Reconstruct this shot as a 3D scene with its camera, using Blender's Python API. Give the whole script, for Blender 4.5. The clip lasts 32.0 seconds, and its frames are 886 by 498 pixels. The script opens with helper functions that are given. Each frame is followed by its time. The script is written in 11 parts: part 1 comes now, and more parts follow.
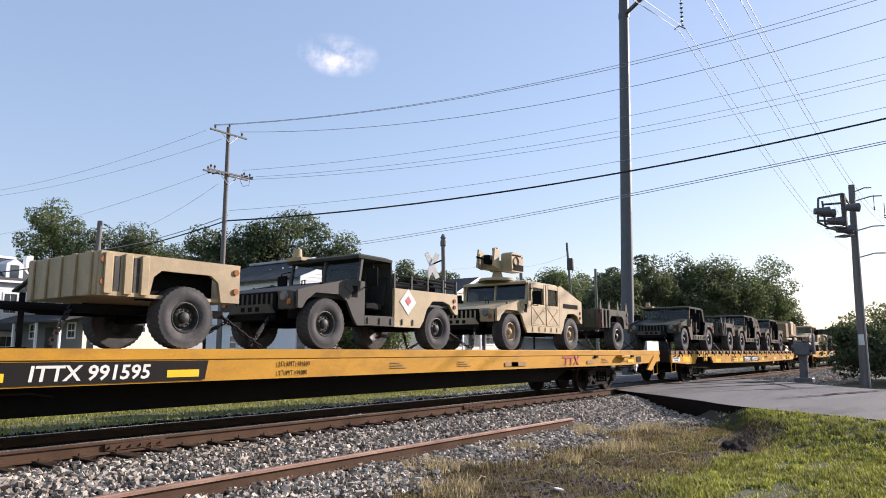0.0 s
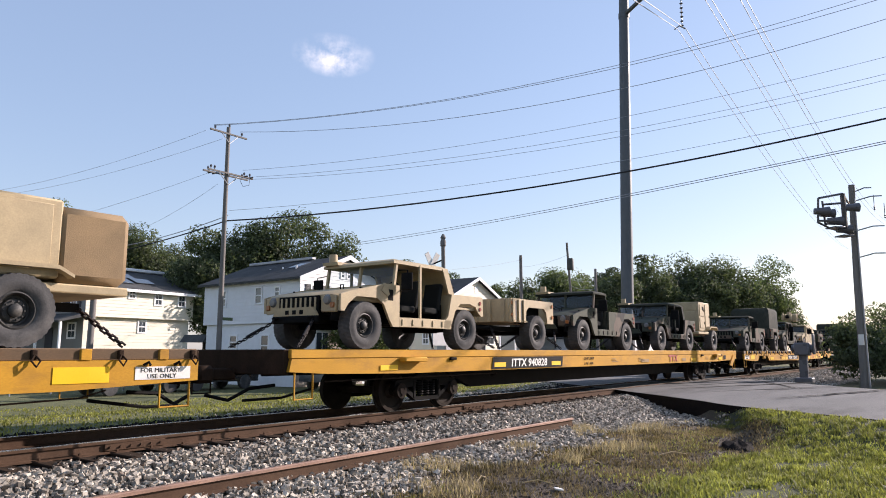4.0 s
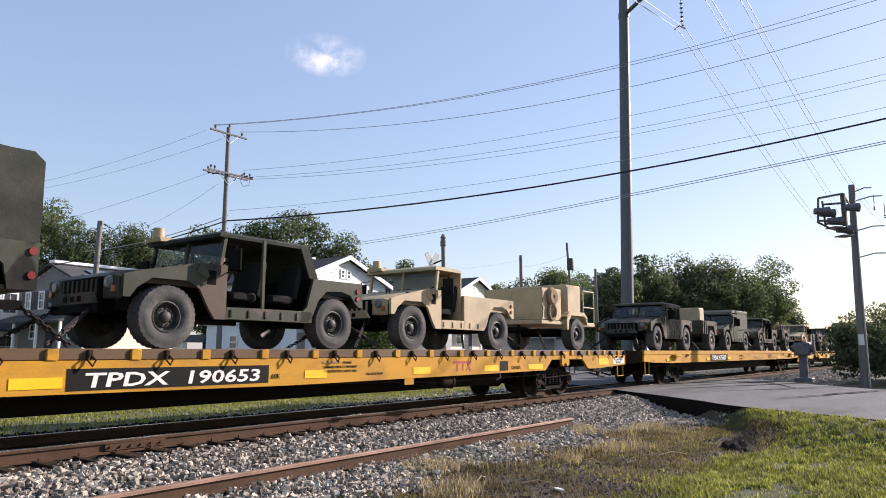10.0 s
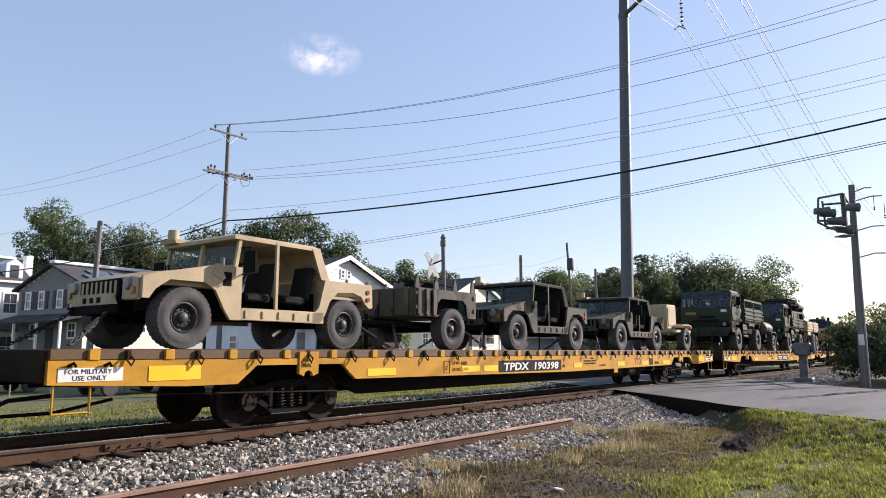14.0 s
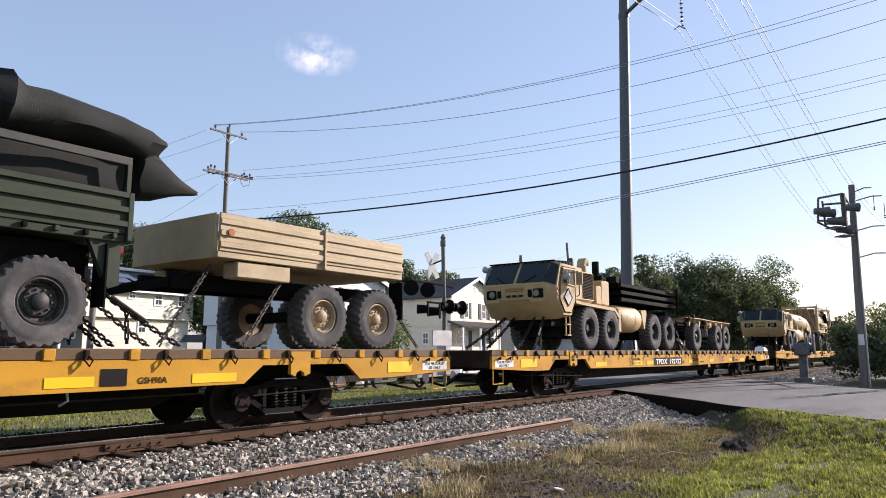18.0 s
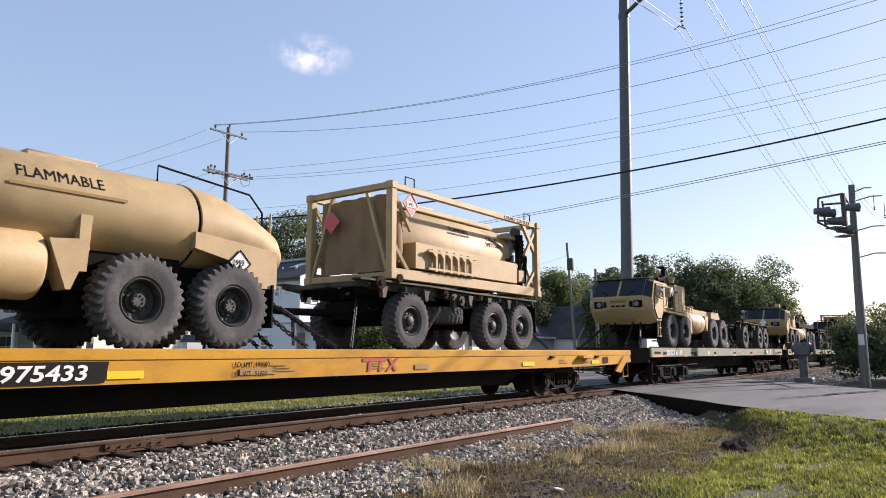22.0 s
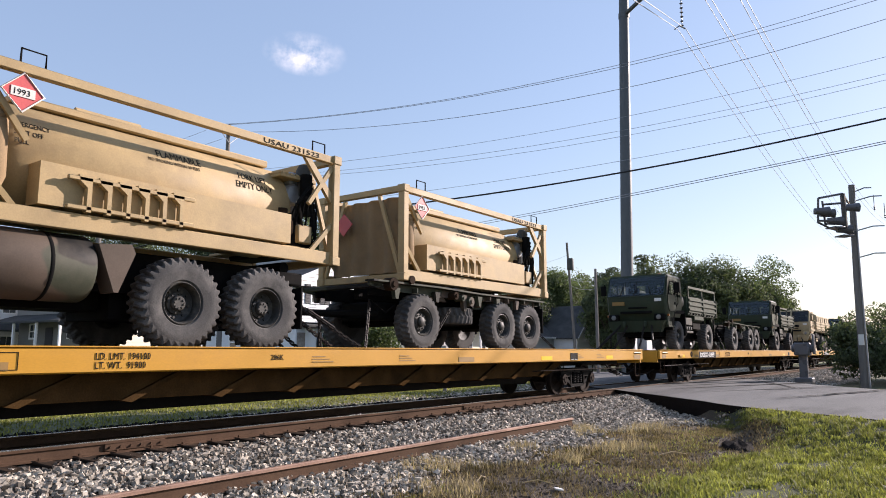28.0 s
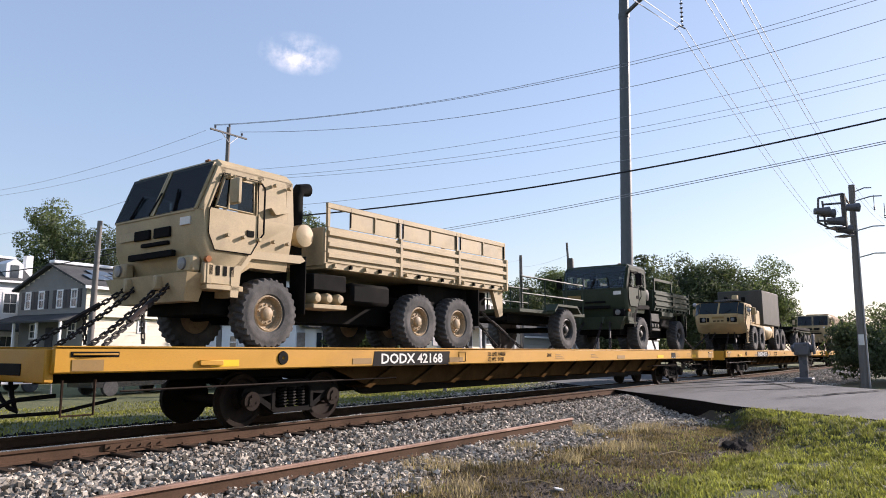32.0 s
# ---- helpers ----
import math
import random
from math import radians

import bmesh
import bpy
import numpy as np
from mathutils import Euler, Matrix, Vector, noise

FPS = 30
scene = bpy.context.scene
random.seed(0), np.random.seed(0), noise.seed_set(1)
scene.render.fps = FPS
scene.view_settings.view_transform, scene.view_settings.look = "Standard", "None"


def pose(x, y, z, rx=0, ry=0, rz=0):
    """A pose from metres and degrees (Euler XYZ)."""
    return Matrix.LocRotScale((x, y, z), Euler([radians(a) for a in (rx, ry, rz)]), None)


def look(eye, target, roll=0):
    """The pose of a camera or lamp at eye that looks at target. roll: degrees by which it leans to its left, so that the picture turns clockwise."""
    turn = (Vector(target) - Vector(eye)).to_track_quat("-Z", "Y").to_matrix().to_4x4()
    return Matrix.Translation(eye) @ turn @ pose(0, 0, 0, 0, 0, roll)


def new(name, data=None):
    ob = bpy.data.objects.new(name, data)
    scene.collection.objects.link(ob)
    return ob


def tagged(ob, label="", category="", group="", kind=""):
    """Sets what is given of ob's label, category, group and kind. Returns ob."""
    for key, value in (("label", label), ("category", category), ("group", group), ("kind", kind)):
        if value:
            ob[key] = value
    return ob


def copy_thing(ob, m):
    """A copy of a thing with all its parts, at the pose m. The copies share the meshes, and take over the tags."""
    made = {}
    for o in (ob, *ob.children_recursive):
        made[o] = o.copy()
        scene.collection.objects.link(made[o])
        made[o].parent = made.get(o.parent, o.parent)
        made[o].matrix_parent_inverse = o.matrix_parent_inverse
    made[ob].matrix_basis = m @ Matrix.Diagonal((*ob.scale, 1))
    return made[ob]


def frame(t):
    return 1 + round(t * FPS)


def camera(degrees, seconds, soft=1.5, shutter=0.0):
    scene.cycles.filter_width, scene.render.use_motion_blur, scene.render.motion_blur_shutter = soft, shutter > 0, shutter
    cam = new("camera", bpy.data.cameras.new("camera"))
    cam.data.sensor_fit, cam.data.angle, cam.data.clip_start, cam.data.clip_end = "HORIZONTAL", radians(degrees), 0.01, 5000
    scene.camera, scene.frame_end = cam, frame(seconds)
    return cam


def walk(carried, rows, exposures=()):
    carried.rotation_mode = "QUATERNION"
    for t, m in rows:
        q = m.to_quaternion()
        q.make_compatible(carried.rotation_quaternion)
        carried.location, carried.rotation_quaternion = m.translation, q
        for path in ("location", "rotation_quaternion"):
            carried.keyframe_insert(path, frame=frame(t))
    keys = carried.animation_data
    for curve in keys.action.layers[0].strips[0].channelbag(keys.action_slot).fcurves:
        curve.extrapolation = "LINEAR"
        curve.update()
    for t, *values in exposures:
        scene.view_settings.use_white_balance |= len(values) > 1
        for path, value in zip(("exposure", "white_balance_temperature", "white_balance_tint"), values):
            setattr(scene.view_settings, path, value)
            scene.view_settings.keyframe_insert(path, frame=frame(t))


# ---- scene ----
# World: metres. The track runs along x, rail heads at z = 0; the train rolls towards -x. The camera stands still at (0, 0, 1.2).
cam = camera(64.4, 32.0, soft=0.95)
EYE = (0.0, 0.0, 1.2)
AIM = look(EYE, (7.9514, 5.8901, 2.6426))
walk(cam, [(0, AIM), (32, AIM)], exposures=[(0, 0.76, 6800, 23), (32, 0.76, 6800, 23)])

TRACK_Y = 10.3
DECK = 1.23
HIGH = 0.1  # the six-wheel-bogie wagons' decks lie higher
SUN_DIR = Vector((2.1, -1.05, 1.02)).normalized()

world = bpy.data.worlds.new("hazy_sky")
scene.world = world
world.use_nodes = True
_n = world.node_tree.nodes
_sky = _n.new("ShaderNodeTexSky")
_sky.sky_type = "NISHITA"
_sky.sun_disc = False
_sky.sun_elevation = math.asin(SUN_DIR.z)
_sky.sun_rotation = math.atan2(SUN_DIR.x, SUN_DIR.y)
_sky.altitude = 50
_sky.air_density, _sky.dust_density, _sky.ozone_density = 1.25, 0.55, 1.6
_bg = _n["Background"]
_bg.inputs["Strength"].default_value = 0.124
_haze = _n.new("ShaderNodeMix")  # thin, even summer haze over the whole sky
_haze.data_type = "RGBA"
_haze.inputs[0].default_value = 0.5
_haze.inputs[7].default_value = (1.7, 2.62, 3.95, 1)
world.node_tree.links.new(_sky.outputs[0], _haze.inputs[6])
world.node_tree.links.new(_haze.outputs[2], _bg.inputs[0])
sun = new("sun", bpy.data.lights.new("sun", "SUN"))
sun.data.energy, sun.data.angle, sun.data.color = 5.0, radians(0.6), (1.0, 0.95, 0.88)
sun.matrix_world = look(SUN_DIR * 80, (0, 0, 0))

S0, S1 = 11.8775, 0.012679  # the train's way in t seconds: S0 t + S1 t^2


def train_at(t):
    return S0 * t + S1 * t * t


# ---- geometry and parts ----
class Geo:
    """Gathers vertices and faces of one mesh."""

    def __init__(self):
        self.v, self.f = [], []

    def add(self, vs, fs):
        k = len(self.v)
        self.v += [tuple(p) for p in vs]
        self.f += [tuple(i + k for i in f) for f in fs]
        return self

    def box(self, x0, x1, y0, y1, z0, z1, b=0.0, m=None):
        c = ((x0 + x1) / 2, (y0 + y1) / 2, (z0 + z1) / 2)
        h = (abs(x1 - x0) / 2, abs(y1 - y0) / 2, abs(z1 - z0) / 2)
        b = min(b, *(k * 0.49 for k in h))
        vs, fs = [], []
        if b <= 0:
            for i in range(8):
                vs.append([c[a] + h[a] * (1 if i >> a & 1 else -1) for a in range(3)])
            fs = [(0, 2, 3, 1), (4, 5, 7, 6), (0, 1, 5, 4), (2, 6, 7, 3), (0, 4, 6, 2), (1, 3, 7, 5)]
        else:
            for i in range(8):
                for keep in range(3):
                    vs.append([c[a] + (h[a] - (0 if a == keep else b)) * (1 if i >> a & 1 else -1) for a in range(3)])
            for a in range(3):
                o = [k for k in range(3) if k != a]
                for s in (0, 1):
                    q = [(s << a) | (p << o[0]) | (r << o[1]) for p, r in ((0, 0), (1, 0), (1, 1), (0, 1))]
                    fs.append([i * 3 + a for i in q])
                for p in (0, 1):
                    for r in (0, 1):
                        i, j = (p << o[0]) | (r << o[1]), (1 << a) | (p << o[0]) | (r << o[1])
                        fs.append((i * 3 + o[0], i * 3 + o[1], j * 3 + o[1], j * 3 + o[0]))
            fs += [(i * 3, i * 3 + 1, i * 3 + 2) for i in range(8)]
        if m is not None:
            vs = [m @ Vector(p) for p in vs]
        return self.add(vs, fs)

    def prism(self, pts, a, b, axis="y"):
        """A polygon in the plane across the axis, drawn out from a to b."""
        n = len(pts)
        put = {"y": lambda p, q: (p[0], q, p[1]), "x": lambda p, q: (q, p[0], p[1]), "z": lambda p, q: (p[0], p[1], q)}[axis]
        vs = [put(p, a) for p in pts] + [put(p, b) for p in pts]
        fs = [tuple(range(n)), tuple(range(2 * n - 1, n - 1, -1))] + [(i, (i + 1) % n, (i + 1) % n + n, i + n) for i in range(n)]
        return self.add(vs, fs)

    def loft(self, rings, close=True):
        n = len(rings[0])
        vs = [p for r in rings for p in r]
        fs = []
        for k in range(len(rings) - 1):
            fs += [(k * n + i, k * n + (i + 1) % n, (k + 1) * n + (i + 1) % n, (k + 1) * n + i) for i in range(n)]
        if close:
            fs += [tuple(range(n)), tuple(range((len(rings) - 1) * n, len(rings) * n))]
        return self.add(vs, fs)

    def cyl(self, p, q, r, r2=None, n=12):
        p, q = Vector(p), Vector(q)
        d = (q - p).normalized()
        u = d.orthogonal().normalized()
        w = d.cross(u)
        r2 = r if r2 is None else r2
        ring = lambda c, k: [c + (u * math.cos(6.28319 * i / n) + w * math.sin(6.28319 * i / n)) * k for i in range(n)]
        return self.loft([ring(p, r), ring(q, r2)])

    def tube(self, pts, r, n=6, r2=None):
        pts = [Vector(p) for p in pts]
        rings, u = [], None
        for i, p in enumerate(pts):
            d = (pts[min(i + 1, len(pts) - 1)] - pts[max(i - 1, 0)]).normalized()
            u = d.orthogonal().normalized() if u is None else (u - d * u.dot(d)).normalized()
            w = d.cross(u)
            k = r if r2 is None else r + (r2 - r) * i / (len(pts) - 1)
            rings.append([p + (u * math.cos(6.28319 * j / n) + w * math.sin(6.28319 * j / n)) * k for j in range(n)])
        return self.loft(rings)

    def lathe(self, prof, n=28, c=(0, 0, 0), axis="y", close=False):
        """Radius and place along the axis, point by point, turned about the axis."""
        rings = []
        for r, h in prof:
            ring = []
            for i in range(n):
                a, b = r * math.cos(6.28319 * i / n), r * math.sin(6.28319 * i / n)
                p = {"y": (a, h, b), "x": (h, a, b), "z": (a, b, h)}[axis]
                ring.append((p[0] + c[0], p[1] + c[1], p[2] + c[2]))
            rings.append(ring)
        return self.loft(rings, close)

    def chain(self, p, q, link=0.1, r=0.016, sag=0.0):
        p, q = Vector(p), Vector(q)
        n = max(3, int((q - p).length / (link * 0.75)))
        d = (q - p).normalized()
        for i in range(n):
            a, b = i / n, (i + 1.3) / n
            drop = lambda k: Vector((0, 0, -sag * 4 * k * (1 - k)))
            pa, pb = p + (q - p) * a + drop(a), p + (q - p) * min(b, 1) + drop(min(b, 1))
            side = Vector((0, 1, 0)) if i % 2 else d.cross(Vector((0, 1, 0))).normalized()
            for s in (1, -1):
                self.cyl(pa + side * s * r * 1.6, pb + side * s * r * 1.6, r, n=4)
        return self

    def mesh(self, name, mat, smooth=True):
        me = bpy.data.meshes.new(name)
        me.from_pydata(self.v, [], self.f)
        if len(self.f) < 9000:
            bm = bmesh.new()
            bm.from_mesh(me)
            bmesh.ops.recalc_face_normals(bm, faces=bm.faces)
            bm.to_mesh(me)
            bm.free()
        if smooth:
            me.polygons.foreach_set("use_smooth", [True] * len(me.polygons))
            me.set_sharp_from_angle(angle=radians(38))
        me.materials.append(mat)
        return me


def part(name, geo, mat, parent=None, label="", at=None, smooth=True):
    """Links the geometry as one mesh object under a thing or a part."""
    me = geo if isinstance(geo, bpy.types.Mesh) else geo.mesh(name, mat, smooth)
    ob = new(name, me)
    if parent is not None:
        ob.parent = parent
    if at is not None:
        ob.matrix_basis = at if isinstance(at, Matrix) else Matrix.Translation(at)
    if label:
        ob["label"] = label
    return ob


def thing(name, label, category, group="", kind="", at=None):
    ob = new(name)
    ob.empty_display_size = 0.3
    if at is not None:
        ob.matrix_basis = at if isinstance(at, Matrix) else Matrix.Translation(at)
    return tagged(ob, label, category, group, kind)


def lettering(name, text, size, x, y, z, mat, parent, wide=1.0, slant=0.0, bend=None, span=0.0):
    """Stencilled writing that faces -y, its lower left corner at (x, y, z)."""
    cu = bpy.data.curves.new(name, "FONT")
    cu.body, cu.size, cu.shear, cu.fill_mode, cu.extrude = text, size, slant, "BOTH", 0.002
    cu.resolution_u = 2
    cu.offset = 0.02 * size if name == "reporting_mark" else 0.0
    tmp = bpy.data.objects.new(name, cu)
    me = bpy.data.meshes.new_from_object(tmp)
    bpy.data.objects.remove(tmp)
    if span:
        wide = span / max(v.co.x for v in me.vertices)
    for v in me.vertices:
        v.co = (v.co.x * wide, -v.co.z, v.co.y)
        if bend is not None:
            v.co.y += bend(v.co.z + z) - y
    me.materials.clear()
    me.materials.append(mat)
    return part(name, me, mat, parent, at=(x, y, z))


# ---- materials ----
def _noise(nt, vec, scale, detail=4.0, rough=0.55):
    n = nt.nodes.new("ShaderNodeTexNoise")
    n.inputs["Scale"].default_value, n.inputs["Detail"].default_value, n.inputs["Roughness"].default_value = scale, detail, rough
    nt.links.new(vec, n.inputs["Vector"])
    return n.outputs["Fac"]


def _ramp(nt, fac, a, b, lo=0.0, hi=1.0):
    r = nt.nodes.new("ShaderNodeMapRange")
    r.inputs[1].default_value, r.inputs[2].default_value, r.inputs[3].default_value, r.inputs[4].default_value = a, b, lo, hi
    nt.links.new(fac, r.inputs[0])
    return r.outputs[0]


def _mix(nt, fac, a, b, mode="MIX"):
    m = nt.nodes.new("ShaderNodeMix")
    m.data_type, m.blend_type = "RGBA", mode
    for sock, val in ((m.inputs[0], fac), (m.inputs[6], a), (m.inputs[7], b)):
        if isinstance(val, (int, float)):
            sock.default_value = val
        elif isinstance(val, tuple):
            sock.default_value = (*val, 1.0)
        else:
            nt.links.new(val, sock)
    return m.outputs[2]


def _coords(nt, stretch=(1, 1, 1), shift=True):
    tc = nt.nodes.new("ShaderNodeTexCoord")
    mp = nt.nodes.new("ShaderNodeMapping")
    mp.inputs["Scale"].default_value = stretch
    nt.links.new(tc.outputs["Object"], mp.inputs["Vector"])
    if shift:
        oi = nt.nodes.new("ShaderNodeObjectInfo")
        ml = nt.nodes.new("ShaderNodeMath")
        ml.operation = "MULTIPLY"
        ml.inputs[1].default_value = 37.0
        nt.links.new(oi.outputs["Random"], ml.inputs[0])
        nt.links.new(ml.outputs[0], mp.inputs["Location"])
    return mp.outputs["Vector"]


def surface(name, col, rough=0.6, metal=0.0, var=0.18, scale=2.5, fine=45.0, bump=0.15, depth=0.01, dirt=None, amount=0.35, dscale=1.1,
            stretch=(1, 1, 1), patches=(), spec=0.4, island=0.0, pscale=0.9):
    """A base colour with variation at two scales, patches of other paint, dirt and fine relief."""
    m = bpy.data.materials.new(name)
    m.use_nodes = True
    nt = m.node_tree
    bsdf = nt.nodes["Principled BSDF"]
    vec = _coords(nt, stretch)
    big, small = _noise(nt, vec, scale), _noise(nt, vec, fine, 3.0)
    colour = col
    for k, (pc, lo) in enumerate(patches):
        pn = _noise(nt, vec, pscale * (1 + 0.35 * k), 1.5)
        colour = _mix(nt, _ramp(nt, pn, lo, lo + 0.02), colour, pc)
    lightness = nt.nodes.new("ShaderNodeMath")
    lightness.operation = "MULTIPLY"
    nt.links.new(_ramp(nt, big, 0.25, 0.75, 1 - var, 1 + var), lightness.inputs[0])
    nt.links.new(_ramp(nt, small, 0.25, 0.75, 1 - var * 0.7, 1 + var * 0.7), lightness.inputs[1])
    value = lightness.outputs[0]
    if island:
        gi = nt.nodes.new("ShaderNodeNewGeometry")
        l2 = nt.nodes.new("ShaderNodeMath")
        l2.operation = "MULTIPLY"
        nt.links.new(_ramp(nt, gi.outputs["Random Per Island"], 0, 1, 1 - island, 1 + island), l2.inputs[0])
        nt.links.new(value, l2.inputs[1])
        value = l2.outputs[0]
    comb = nt.nodes.new("ShaderNodeCombineColor")
    for i in range(3):
        nt.links.new(value, comb.inputs[i])
    colour = _mix(nt, 1.0, colour, comb.outputs[0], "MULTIPLY")
    if dirt:
        dn = _noise(nt, vec, dscale, 6.0, 0.68)
        colour = _mix(nt, _ramp(nt, dn, 0.5, 0.72, 0.0, amount), colour, dirt)
    nt.links.new(colour, bsdf.inputs["Base Color"])
    nt.links.new(_ramp(nt, big, 0.2, 0.8, max(0.05, rough - 0.1), min(1.0, rough + 0.1)), bsdf.inputs["Roughness"])
    bsdf.inputs["Metallic"].default_value = metal
    bsdf.inputs["Specular IOR Level"].default_value = spec
    if bump:
        bp = nt.nodes.new("ShaderNodeBump")
        bp.inputs["Strength"].default_value, bp.inputs["Distance"].default_value = bump, depth
        nt.links.new(small, bp.inputs["Height"])
        nt.links.new(bp.outputs[0], bsdf.inputs["Normal"])
    return m


def glass_sheet(name, tint=(0.55, 0.62, 0.62), see=0.5):
    m = bpy.data.materials.new(name)
    m.use_nodes = True
    nt = m.node_tree
    out = nt.nodes["Material Output"]
    nt.nodes.remove(nt.nodes["Principled BSDF"])
    tr, gl, mx = (nt.nodes.new(k) for k in ("ShaderNodeBsdfTransparent", "ShaderNodeBsdfGlossy", "ShaderNodeMixShader"))
    tr.inputs[0].default_value = (*[c * see for c in tint], 1)
    gl.inputs["Roughness"].default_value = 0.06
    gl.inputs[0].default_value = (0.5, 0.54, 0.56, 1)
    mx.inputs[0].default_value = 0.07
    nt.links.new(tr.outputs[0], mx.inputs[1])
    nt.links.new(gl.outputs[0], mx.inputs[2])
    nt.links.new(mx.outputs[0], out.inputs[0])
    return m


